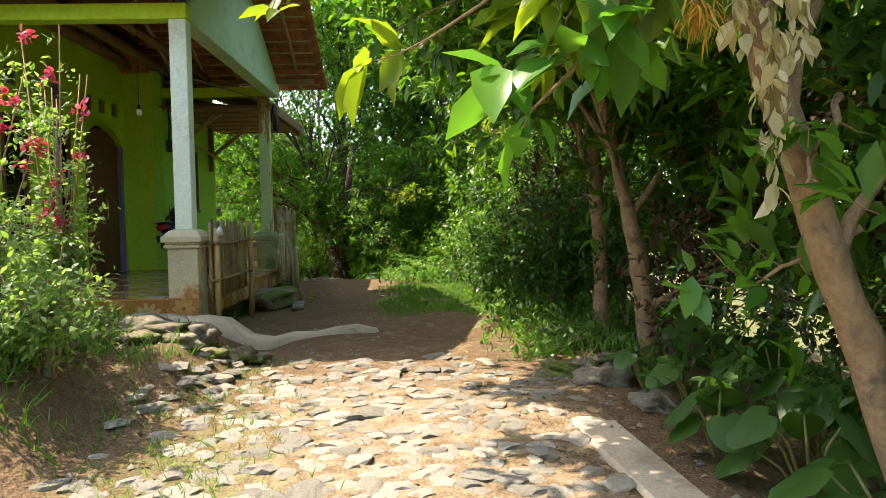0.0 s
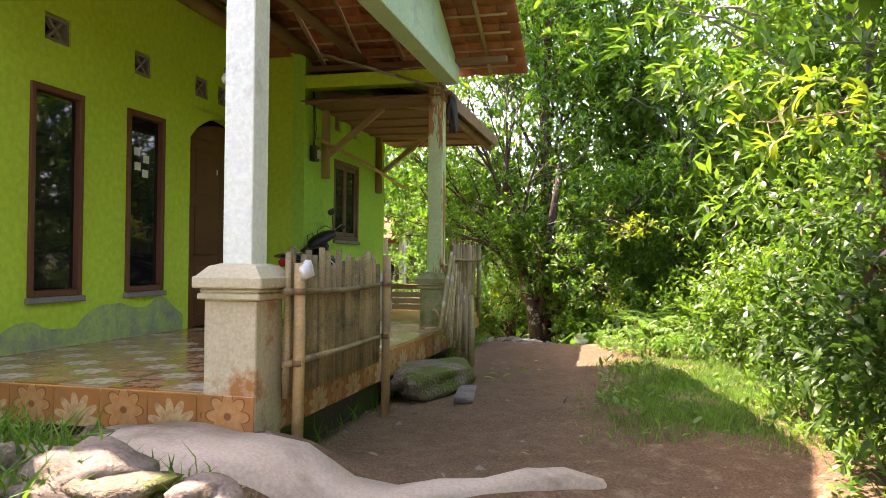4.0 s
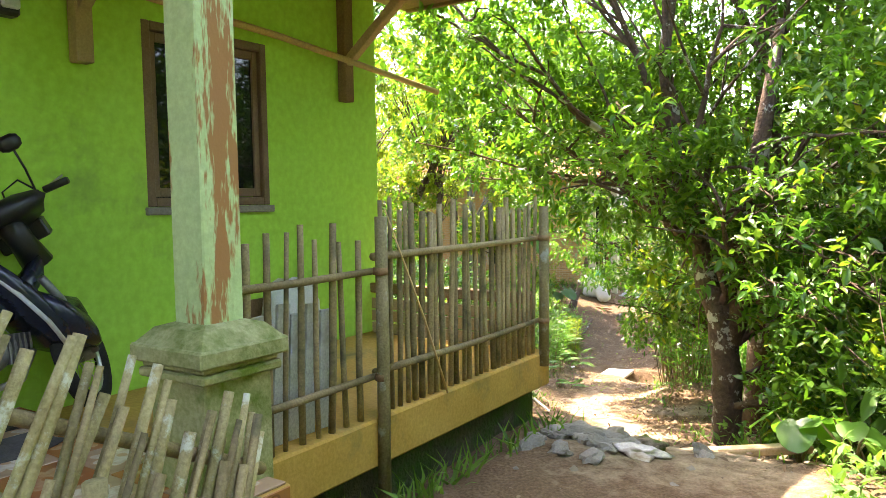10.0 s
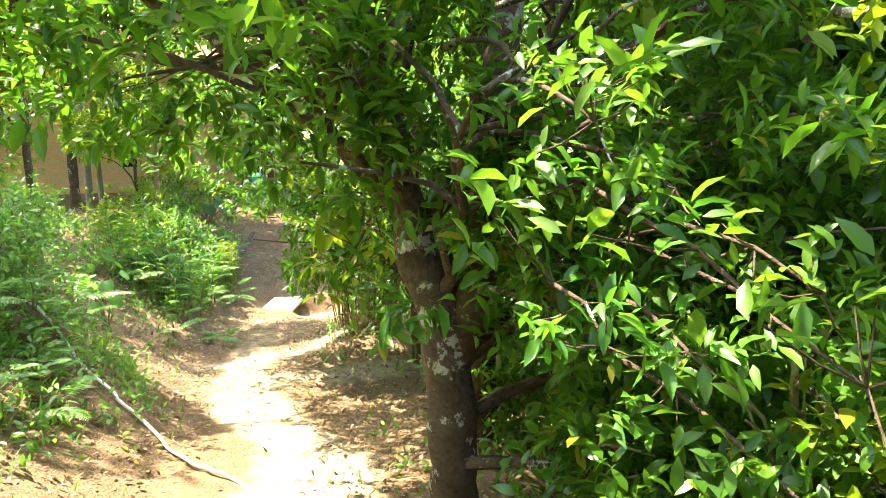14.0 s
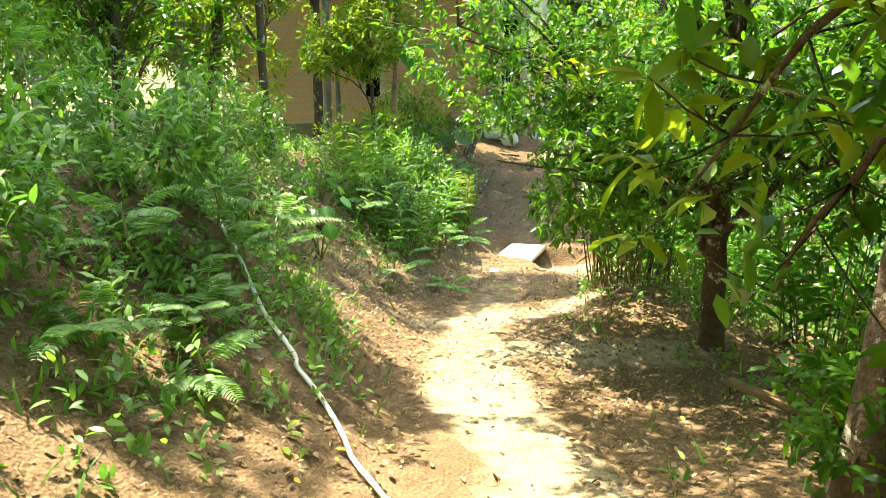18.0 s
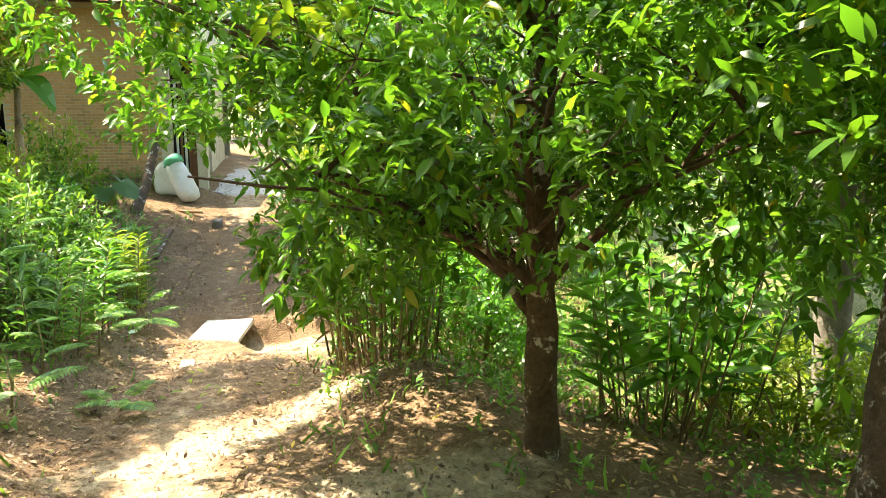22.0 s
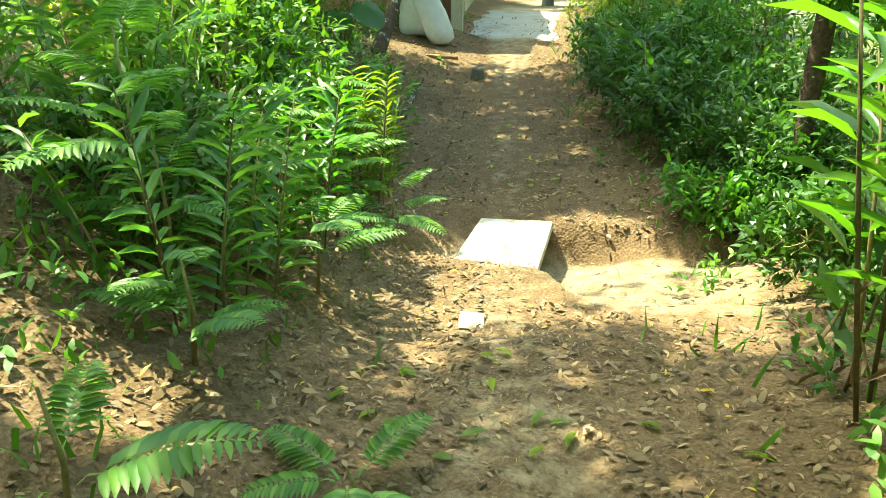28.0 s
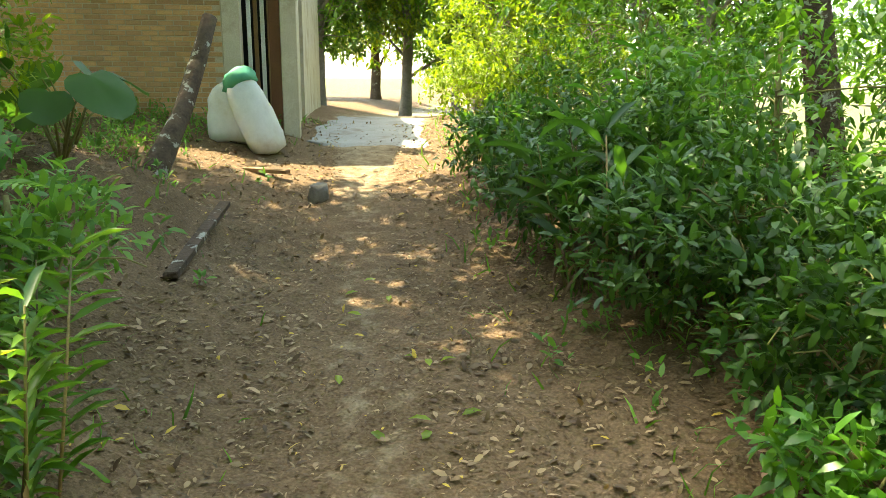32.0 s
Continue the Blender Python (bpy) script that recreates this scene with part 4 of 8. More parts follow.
# ---- bamboo fences ----
def fence(a, b, z0, z1, n, mat, label, rails, posts, seed, group="bamboo fences", lean=2.0, thick=1.0):
    """A row of upright bamboo slats on rails between two points of the plan."""
    rng = random.Random(seed)
    a, b = Vector((*a, 0)), Vector((*b, 0))
    along = (b - a).normalized()
    out = Vector((along.y, -along.x, 0))
    root = thing("bamboo_fence", (a.x, a.y, z0), label, "fence", group)
    ln = (b - a).length
    for i in range(n):
        p = along * (ln * (i + 0.5) / n + rng.uniform(-0.012, 0.012))
        h = z1 - z0 + rng.uniform(-0.07, 0.05)
        q = p + along * math.tan(radians(rng.uniform(-lean, lean))) * h + out * rng.uniform(-0.01, 0.02)
        r = rng.uniform(0.012, 0.019) * thick
        pts = [p, p.lerp(q + Vector((0, 0, h)), 0.33) + out * rng.uniform(-0.006, 0.006), p.lerp(q + Vector((0, 0, h)), 0.66), q + Vector((0, 0, h))]
        part("slat", tube(pts, [r, r * 1.04, r * 0.97, r * 0.9], 6, 0.08, rng), mat, root)
    for z in rails:
        pts = [Vector((0, 0, z - z0)) - along * 0.06 + out * 0.028, along * ln * 0.5 + Vector((0, 0, z - z0 + rng.uniform(-0.02, 0.02))) + out * 0.032, along * (ln + 0.05) + Vector((0, 0, z - z0)) + out * 0.028]
        part("rail", tube(pts, [0.021, 0.019, 0.017], 7, 0.05, rng), mat, root)
    for f, lo, hi, m, r in posts:
        p = along * ln * f + out * 0.068
        part("post", tube([p + Vector((0, 0, lo - z0)), p + Vector((0.006, 0, (lo + hi) / 2 - z0)), p + Vector((0, 0.01, hi - z0))], [r, r * 0.98, r * 0.94], 9, 0.03, rng), m, root)
        for z in rails:
            part("lashing", tube([p + Vector((0, 0, z - z0 - 0.018)), p + Vector((0, 0, z - z0 + 0.018))], r * 1.12, 9), M["timber"], root)
    return root


fence((-1.235, -1.66), (-1.235, -0.06), 0.40, 1.21, 27, M["bamboo"], "upright weathered bamboo fence along the porch edge", (1.0, 0.60), [(0.02, 0.02, 1.16, M["bamboo_yellow"], 0.034), (1.0, -0.05, 1.22, M["bamboo_yellow"], 0.034)], 21, thick=1.55)
fence((-1.69, 3.12), (-1.69, 4.12), 0.385, 1.33, 10, M["bamboo"], "sparse weathered bamboo fence on the ochre slab", (1.13, 0.60), [(1.05, -0.05, 1.40, M["bamboo_lichen"], 0.034)], 22)
fence((-1.69, 4.22), (-1.69, 5.98), 0.385, 1.45, 25, M["bamboo"], "close weathered bamboo fence on the ochre slab", (1.20, 0.62), [(1.0, 0.30, 1.42, M["bamboo_lichen"], 0.036)], 24)
solo("stick", tube([(0, 0, 0), (0.01, 0.2, 0.45), (0.03, 0.5, 1.05)], [0.008, 0.007, 0.004], 5), M["bamboo_yellow"], "thin dry stick leaning against the fence", "stick", at=(-1.62, 4.75, 0.386), turn=(0, 0, 180))
frng = random.Random(29)
for k in range(5):
    solo("board", brick_box((-0.009, -0.038, 0), (0.009, 0.038, 0.60 + frng.uniform(-0.05, 0.05)), 0.003, 0.002, frng), M["white_board"], "white painted worn board standing behind the fence", "board", "white boards", at=(-1.78, 3.50 + 0.1 * k, 0.386), turn=(frng.uniform(-3, 3), 3, 0))
barrier = thing("plank_barrier", (-1.74, 6.02, 0.385), "low dark plank barrier closing the end of the slab", "barrier")
part("rail", brick_box((-1.46, -0.03, 0.34), (0.0, 0.03, 0.42), 0.008, 0.004, frng), M["timber"], barrier, "dark timber rail")
for k in range(3):
    part("plank", brick_box((-1.46, -0.012, 0.005 + 0.1 * k), (-0.02, 0.012, 0.095 + 0.1 * k), 0.004, 0.003, frng), M["timber_pale"], barrier)
for x in (-1.40, -0.72, -0.05):
    part("post", brick_box((x - 0.025, 0.031, 0.0), (x + 0.025, 0.08, 0.42), 0.006), M["timber"], barrier)
# the loose panel that leans on the column
rng = random.Random(31)
gate = thing("bamboo_gate", (-1.04, 2.68, -0.06), "loose lichened bamboo panel leaning against the column", "gate")
ga, gl, gr = Vector((-0.13, -1.06, 0.60)), Vector((0.02, 0.36, 0.70)), Vector((-0.14, 0.33, 0.84))
for i in range(22):
    f = (i + 0.5) / 22
    gb = gr.lerp(gl, f)
    p = ga * f + Vector((rng.uniform(-0.006, 0.006), rng.uniform(-0.01, 0.01), rng.uniform(-0.04, 0.03)))
    q = p + gb * rng.uniform(0.84, 1.10) + Vector((0, rng.uniform(-0.06, 0.06), 0))
    r = rng.uniform(0.012, 0.021)
    part("slat", tube([p, p.lerp(q, 0.4) + Vector((rng.uniform(-0.005, 0.005), 0, 0)), p.lerp(q, 0.75), q], [r, r, r * 0.95, r * 0.9], 7, 0.08, rng), M["bamboo_lichen"], gate)
for i in range(15):
    f = 0.03 + 0.042 * i
    gb = gr.lerp(gl, f)
    p = ga * f + gb * rng.uniform(-0.02, 0.12) + Vector((0.036, rng.uniform(-0.02, 0.02), 0))
    q = p + gb * rng.uniform(0.6, 0.92) + Vector((0, rng.uniform(-0.05, 0.05), 0))
    r = rng.uniform(0.010, 0.018)
    part("slat", tube([p, p.lerp(q, 0.5), q], [r, r, r * 0.9], 7, 0.1, rng), M["bamboo"], gate)
for f in (0.16, 0.8):
    part("rail", tube([gr * f - ga * 0.03 + Vector((-0.036, 0, 0)), gl * f + ga * 1.07 + Vector((-0.036, 0, 0))], 0.022, 7, 0.06, rng), M["bamboo"], gate)
solo("stake", tube([(0, 0, -0.05), (0.01, 0.01, 0.4), (-0.01, 0.02, 0.82)], [0.034, 0.036, 0.03], 8, 0.08, rng), M["bamboo_lichen"], "lichened wooden stake before the leaning panel", "stake", at=(-0.98, 2.26, 0.0))
rag = mesh_from_bm("rag", lump((0.04, 0.07, 0.05), random.Random(3), 2, 0.5), True)
solo("plastic_bag", rag, M["white"], "knotted white plastic strip on the fence post", "bag", at=(-1.14, -1.60, 1.12))

# ---- the motorbike ----
def ring(radius, thick, n=28, m=8):
    v, f = [], []
    for i in range(n):
        a = 2 * math.pi * i / n
        for j in range(m):
            b = 2 * math.pi * j / m
            r = radius + thick * math.cos(b)
            v.append((thick * 0.9 * math.sin(b), r * math.cos(a), r * math.sin(a)))
    for i in range(n):
        for j in range(m):
            f.append((i * m + j, i * m + (j + 1) % m, ((i + 1) % n) * m + (j + 1) % m, ((i + 1) % n) * m + j))
    return mesh_of("ring", v, f, True)


def shell(sections, smooth=True):
    """A body lofted through cross sections: y, z of the middle, half width, half height, from back to front."""
    v, f, m = [], [], 10
    for y, z, w, h in sections:
        for j in range(m):
            b = 2 * math.pi * j / m
            v.append((w * math.copysign(abs(math.cos(b)) ** 0.8, math.cos(b)), y, z + h * math.copysign(abs(math.sin(b)) ** 0.8, math.sin(b))))
    for i in range(len(sections) - 1):
        for j in range(m):
            f.append((i * m + j, i * m + (j + 1) % m, (i + 1) * m + (j + 1) % m, (i + 1) * m + j))
    f.append(tuple(range(m))[::-1])
    f.append(tuple((len(sections) - 1) * m + j for j in range(m)))
    return mesh_of("shell", v, f, smooth)


bike = thing("motorbike", (-2.30, 1.90, FLOOR), "dark blue underbone motorbike with yellow stripes parked on the porch", "motorbike")
bike.matrix_world = pose(-2.84, 2.28, FLOOR, 0, -8, 2)
for name, y, turn in (("rear_wheel", 0.0, 0), ("front_wheel", 1.22, 14)):
    w = new(name)
    w.parent = bike
    w.matrix_basis = pose(0, y, 0.285, 0, 0, turn)
    part("tyre", ring(0.245, 0.042), M["rubber"], w)
    part("rim", ring(0.205, 0.014), M["chrome"], w)
    part("hub", tube([(-0.06, 0, 0), (0.06, 0, 0)], 0.055 if y == 0 else 0.035, 12), M["engine"], w)
    for k in range(18):
        a = 2 * math.pi * k / 18
        part("spoke", tube([(0.02 if k % 2 else -0.02, 0.03 * math.cos(a), 0.03 * math.sin(a)), (0, 0.2 * math.cos(a + 0.12), 0.2 * math.sin(a + 0.12))], 0.0022, 4), M["chrome"], w)
part("tail_body", shell([(-0.42, 0.74, 0.03, 0.03), (-0.30, 0.71, 0.085, 0.055), (-0.05, 0.64, 0.11, 0.075), (0.20, 0.56, 0.10, 0.085), (0.42, 0.47, 0.075, 0.07), (0.5, 0.44, 0.04, 0.04)]), M["navy"], bike, "glossy dark blue rear bodywork")
for sx in (-1, 1):
    bm = bmesh.new()
    vs = [bm.verts.new((sx * x, y, z)) for x, y, z in ((0.119, -0.12, 0.665), (0.114, 0.24, 0.588), (0.078, 0.52, 0.45), (0.112, 0.20, 0.548))]
    bm.faces.new(vs)
    bmesh.ops.solidify(bm, geom=bm.faces[:], thickness=0.006)
    part("yellow_stripe", bm, M["yellow"], bike, "yellow flame stripe")
    bm = bmesh.new()
    vs = [bm.verts.new((sx * x, y, z)) for x, y, z in ((0.06, -0.40, 0.765), (0.113, -0.10, 0.705), (0.112, 0.0, 0.67), (0.10, -0.2, 0.715))]
    bm.faces.new(vs)
    bmesh.ops.solidify(bm, geom=bm.faces[:], thickness=0.006)
    flash = bmesh.new()
    flash.faces.new([flash.verts.new((sx * x, y, z)) for x, y, z in ((0.106, -0.22, 0.725), (0.113, 0.04, 0.68), (0.106, 0.34, 0.575), (0.117, 0.02, 0.655))])
    bmesh.ops.solidify(flash, geom=flash.faces[:], thickness=0.006)
    part("blue_stripe", flash, M["sky_blue"], bike, "pale blue flash above the yellow stripe")
    part("silver_stripe", bm, M["silver"], bike, "silver stripe")
    part("shock_absorber", tube([(sx * 0.11, 0.0, 0.3), (sx * 0.105, 0.06, 0.6)], 0.014, 8), M["chrome"], bike)
    for k in range(8):
        part("spring_coil", tube([(sx * 0.11 + 0.026 * math.cos(q * 0.8), 0.02 + 0.034 * (k + q / 8) / 8 + 0.026 * math.sin(q * 0.8), 0.36 + 0.19 * (k + q / 8) / 8) for q in range(9)], 0.004, 4), M["chrome"], bike)
    part("fork_leg", tube([(sx * 0.075, 1.22, 0.285), (sx * 0.075, 1.10, 0.62), (sx * 0.06, 1.04, 0.75)], 0.02, 8), M["engine"], bike)
    part("swing_arm", tube([(sx * 0.085, 0.0, 0.285), (sx * 0.07, 0.45, 0.31)], 0.02, 6), M["engine"], bike)
    part("grip", tube([(sx * 0.23, 0.93, 1.005), (sx * 0.345, 0.885, 1.0)], 0.018, 8), M["black"], bike)
    part("lever", tube([(sx * 0.22, 0.96, 1.01), (sx * 0.33, 0.95, 1.03)], 0.006, 5), M["chrome"], bike)
    if sx > 0:
        part("mirror", shell([(0.86, 1.235, 0.02, 0.02), (0.875, 1.24, 0.055, 0.04), (0.90, 1.24, 0.045, 0.032)]), M["black"], bike, "oval black rear mirror", (sx * 0.22, 0, 0.02))
        part("mirror_stem", tube([(sx * 0.19, 0.95, 1.02), (sx * 0.21, 0.92, 1.13), (sx * 0.22, 0.88, 1.23)], 0.006, 5), M["black"], bike)
part("seat", shell([(-0.36, 0.79, 0.09, 0.022), (-0.12, 0.775, 0.125, 0.042), (0.12, 0.735, 0.12, 0.045), (0.34, 0.69, 0.085, 0.04), (0.42, 0.665, 0.05, 0.03)]), M["seat"], bike, "black vinyl dual seat")
part("grab_rail", tube([(-0.1, -0.22, 0.78), (-0.12, -0.4, 0.80), (0, -0.48, 0.81), (0.12, -0.4, 0.80), (0.1, -0.22, 0.78)], 0.012, 6), M["chrome"], bike)
part("tail_lamp", shell([(-0.50, 0.70, 0.04, 0.03), (-0.45, 0.72, 0.075, 0.045), (-0.38, 0.73, 0.08, 0.045)]), M["red_lens"], bike, "red tail lamp")
part("rear_mudguard", shell([(-0.48, 0.42, 0.05, 0.02), (-0.40, 0.56, 0.055, 0.04), (-0.26, 0.62, 0.06, 0.03), (0.0, 0.62, 0.06, 0.02)]), M["black"], bike)
part("engine_block", shell([(0.36, 0.33, 0.07, 0.075), (0.48, 0.33, 0.10, 0.10), (0.62, 0.34, 0.09, 0.085), (0.72, 0.37, 0.06, 0.06), (0.82, 0.39, 0.055, 0.055)]), M["engine"], bike, "finned grey engine")
for k in range(5):
    part("cooling_fin", brick_box((-0.075, 0.70 + k * 0.024, 0.31), (0.075, 0.708 + k * 0.024, 0.445)), M["engine"], bike)
part("exhaust", tube([(0.09, 0.80, 0.36), (0.12, 0.72, 0.24), (0.13, 0.5, 0.20), (0.135, 0.30, 0.215), (0.14, 0.26, 0.225), (0.145, -0.25, 0.29), (0.145, -0.28, 0.295)], [0.016, 0.016, 0.016, 0.022, 0.048, 0.058, 0.05], 14), M["chrome"], bike, "long dull chrome exhaust")
part("exhaust_tip", tube([(0.145, -0.275, 0.294), (0.145, -0.30, 0.298)], 0.026, 12), M["black"], bike)
part("footrest", tube([(-0.24, 0.52, 0.23), (0.24, 0.52, 0.23)], 0.014, 6), M["rubber"], bike)
part("kick_lever", tube([(0.11, 0.44, 0.33), (0.15, 0.36, 0.36), (0.18, 0.36, 0.36)], 0.01, 6), M["chrome"], bike)
part("side_stand", tube([(-0.1, 0.45, 0.22), (-0.22, 0.38, 0.03)], 0.012, 6), M["black"], bike)
part("leg_shield", shell([(0.80, 0.86, 0.09, 0.07), (0.86, 0.74, 0.17, 0.17), (0.93, 0.58, 0.215, 0.20), (1.0, 0.47, 0.19, 0.15), (1.07, 0.42, 0.09, 0.06)]), M["navy"], bike, "dark blue leg shield")
part("leg_shield", shell([(0.96, 0.56, 0.205, 0.13), (1.06, 0.46, 0.20, 0.15), (1.15, 0.37, 0.15, 0.11), (1.20, 0.30, 0.06, 0.04)]), M["navy"], bike, "dark blue lower fairing")
for sx in (-1, 1):
    part("shield_trim", tube([(sx * 0.10, 0.82, 0.84), (sx * 0.17, 0.87, 0.68), (sx * 0.20, 0.92, 0.52), (sx * 0.16, 0.97, 0.38)], 0.012, 6), M["silver"], bike, "silver edge of the leg shield")
part("spine", shell([(0.40, 0.50, 0.05, 0.06), (0.62, 0.50, 0.055, 0.06), (0.82, 0.62, 0.06, 0.09), (0.92, 0.74, 0.055, 0.07)]), M["navy"], bike)
part("front_mudguard", shell([(0.98, 0.50, 0.035, 0.03), (1.08, 0.56, 0.06, 0.045), (1.22, 0.585, 0.065, 0.03), (1.36, 0.53, 0.06, 0.035), (1.44, 0.44, 0.04, 0.02)]), M["navy"], bike)
part("steering_column", tube([(0, 1.03, 0.70), (0, 1.0, 0.84), (0, 0.97, 0.98)], [0.075, 0.06, 0.07], 10), M["black"], bike)
part("handlebar_cowl", shell([(0.86, 0.985, 0.16, 0.035), (0.93, 0.99, 0.225, 0.06), (1.02, 0.97, 0.19, 0.085), (1.10, 0.94, 0.10, 0.07)]), M["black"], bike, "black handlebar cowl with headlamp")
part("headlamp", shell([(1.085, 0.95, 0.075, 0.05), (1.115, 0.945, 0.055, 0.035)]), M["glass"], bike)
part("front_carrier", brick_box((-0.12, 1.06, 0.80), (0.12, 1.16, 0.90), 0.01), M["black"], bike, "black front indicator box")
for sx in (-1, 1):
    part("cable", tube([(sx * 0.2, 0.95, 1.01), (sx * 0.14, 1.0, 1.10), (sx * 0.04, 1.06, 1.08), (0.0, 1.08, 0.9)], 0.005, 5), M["black"], bike)
# the front end: raked back about the axle and turned hard to the left
RAKED = Matrix.Translation((0, 1.12, 0.285)) @ Matrix.Rotation(radians(19), 4, "X") @ Matrix.Translation((0, -1.22, -0.285))
TURNED = Matrix.Translation((0, 1.16, 0)) @ Matrix.Rotation(radians(40), 4, "Z") @ Matrix.Translation((0, -1.16, 0))
STEER = Matrix.Translation((0, 0.22, 0.18)) @ RAKED @ Matrix.Translation((0, 1.04, 0)) @ Matrix.Rotation(radians(50), 4, "Z") @ Matrix.Rotation(radians(-8), 4, "Y") @ Matrix.Translation((0, -1.04, 0))
for ob in bike.children:
    kind = ob.name.split(".")[0]
    if kind in ("grip", "lever", "mirror", "mirror_stem", "handlebar_cowl", "headlamp", "front_carrier", "cable", "steering_column"):
        ob.matrix_basis = STEER @ ob.matrix_basis
    elif kind in ("fork_leg", "front_mudguard"):
        ob.matrix_basis = RAKED @ TURNED @ ob.matrix_basis
    elif kind in ("leg_shield", "shield_trim"):
        ob.matrix_basis = Matrix.Translation((0, 0.07, 0.07)) @ RAKED @ ob.matrix_basis
    elif kind == "front_wheel":
        ob.matrix_basis = RAKED @ TURNED @ pose(0, 1.22, 0.285)
part("number_plate", brick_box((-0.08, -0.515, 0.50), (0.08, -0.508, 0.60), 0.003), M["black"], bike)

# ---- porch clutter ----
def bulging_sack(h, r, seed, depth=0.6):
    rng = random.Random(seed)
    v, f, n = [], [], 18
    prof = [(0.0, 0.55), (0.03, 0.92), (0.2, 1.06), (0.5, 1.0), (0.75, 0.95), (0.9, 0.84), (0.97, 0.6), (1.0, 0.42)]
    ph = rng.uniform(0, 6)
    for z, w in prof:
        for j in range(n):
            a = 2 * math.pi * j / n
            k = w * (1 + 0.09 * math.sin(a * 3 + ph + z * 4) + 0.05 * math.sin(a * 7 + z * 11) + rng.uniform(-0.02, 0.02))
            v.append((r * k * math.cos(a) * depth, r * k * math.sin(a), z * h + 0.025 * math.sin(a * 2 + ph)))
    for i in range(len(prof) - 1):
        for j in range(n):
            f.append((i * n + j, i * n + (j + 1) % n, (i + 1) * n + (j + 1) % n, (i + 1) * n + j))
    f.append(tuple(range(n))[::-1])
    f.append(tuple((len(prof) - 1) * n + j for j in range(n)))
    return mesh_of("sack", v, f, True)


solo("sack", bulging_sack(0.58, 0.24, 4), M["sack"], "full white woven sack leaning on the green wall", "sack", at=(-2.80, 4.74, 0.385), turn=(0, -6, 5))
solo("board", brick_box((-0.012, -0.17, 0), (0.012, 0.17, 0.46), 0.004), M["timber"], "dark board leaning beside the sack", "board", at=(-3.0, 4.58, 0.387), turn=(0, -8, 0))
solo("cloth", mesh_from_bm("cloth", lump((0.05, 0.16, 0.24), random.Random(8), 3, 0.45), True), M["cloth"], "dark grey cloth hung over the eave", "cloth", at=(-1.44, 3.30, 2.98))
bulb = thing("light_bulb", (-2.42, -0.28, 2.58), "white bulb hanging under the porch roof", "bulb")
part("glass_bulb", shell([(-0.035, 0, 0.02, 0.02), (-0.02, 0, 0.034, 0.034), (0.01, 0, 0.036, 0.036), (0.045, 0, 0.018, 0.018)]), M["white"], bulb, "", (0, 0, 0), (90, 0, 0))
part("socket", tube([(0, 0, 0.03), (0, 0, 0.09)], 0.018, 8), M["black"], bulb)
part("wire", tube([(0, 0, 0.09), (0, 0, 1.45)], 0.004, 5), M["black"], bulb)
meter = thing("wall_fixture", (WALL + 0.03, 3.22, 2.42), "black electric fixture with wires on the wall", "fixture")
part("body", brick_box((0, -0.06, 0), (0.09, 0.06, 0.2), 0.015), M["black"], meter)
part("cover", brick_box((0.091, -0.045, 0.03), (0.12, 0.045, 0.14), 0.01), M["silver"], meter)
for k in range(3):
    part("wire", tube([(0.03, 0.02 * k - 0.02, 0.2), (0.05, 0.05 * k - 0.07, 0.42), (0.02, 0.02 * k, 0.75), (0.015, 0.0, 1.0)], 0.006, 5), M["black"], meter)
solo("sandals", brick_box((-0.05, -0.12, 0), (0.05, 0.12, 0.035), 0.012), M["black"], "black sandal on the porch floor", "shoe", at=(-2.92, 3.05, FLOOR + 0.0))
solo("floor_rag", mesh_from_bm("floor_rag", lump((0.14, 0.34, 0.035), random.Random(12), 3, 0.5), True), M["cloth"], "crumpled dark rag under the motorbike", "cloth", at=(-2.62, 2.66, FLOOR + 0.02))

# ---- stones, boards and edges near the house ----
bm = lump((0.27, 0.62, 0.21), random.Random(6), 4, 0.2, 0.5)
solo("step_stone", mesh_from_bm("step_stone", bm, True), M["rock"], "long mossy boulder used as a doorstep", "boulder", at=(-1.06, 1.02, 0.13), turn=(0, 4, -14))
solo("plank", brick_box((-0.08, -0.27, 0), (0.08, 0.27, 0.045), 0.008, 0.006, random.Random(2)), M["bark_grey"], "short weathered plank lying on the ground", "plank", at=(-0.72, 0.78, float(land(-0.72, 0.78)) + 0.005), turn=(3, 2, 8))
strip = []
for i in range(15):
    f = i / 14
    x, y = -2.4 + 2.9 * f, -1.95 - 0.55 * math.sin(math.pi * min(1, f * 1.15)) ** 1.2 + 0.55 * f
    strip.append((x, y))
bm = bmesh.new()
rows_ = []
for i, (x, y) in enumerate(strip):
    z = float(land(x, y)) + 0.035 + 0.02 * math.sin(i * 2.1)
    w = (0.40 if i < 6 else 0.40 - 0.034 * (i - 5)) + 0.04 * math.sin(i * 1.7)
    rows_.append([bm.verts.new(p) for p in ((x, y - w, z - 0.14), (x + 0.02, y - w + 0.04, z), (x, y, z + 0.025), (x, y + w - 0.06, z - 0.005), (x, y + w, z - 0.14))])
for r0, r1 in zip(rows_, rows_[1:]):
    for k in range(4):
        bm.faces.new((r0[k], r1[k], r1[k + 1], r0[k + 1]))
bmesh.ops.recalc_face_normals(bm, faces=bm.faces)
solo("kerb", mesh_from_bm("kerb", bm, True), M["concrete"], "curved worn concrete lip along the yard", "kerb", kind="structure")
rrng = random.Random(44)
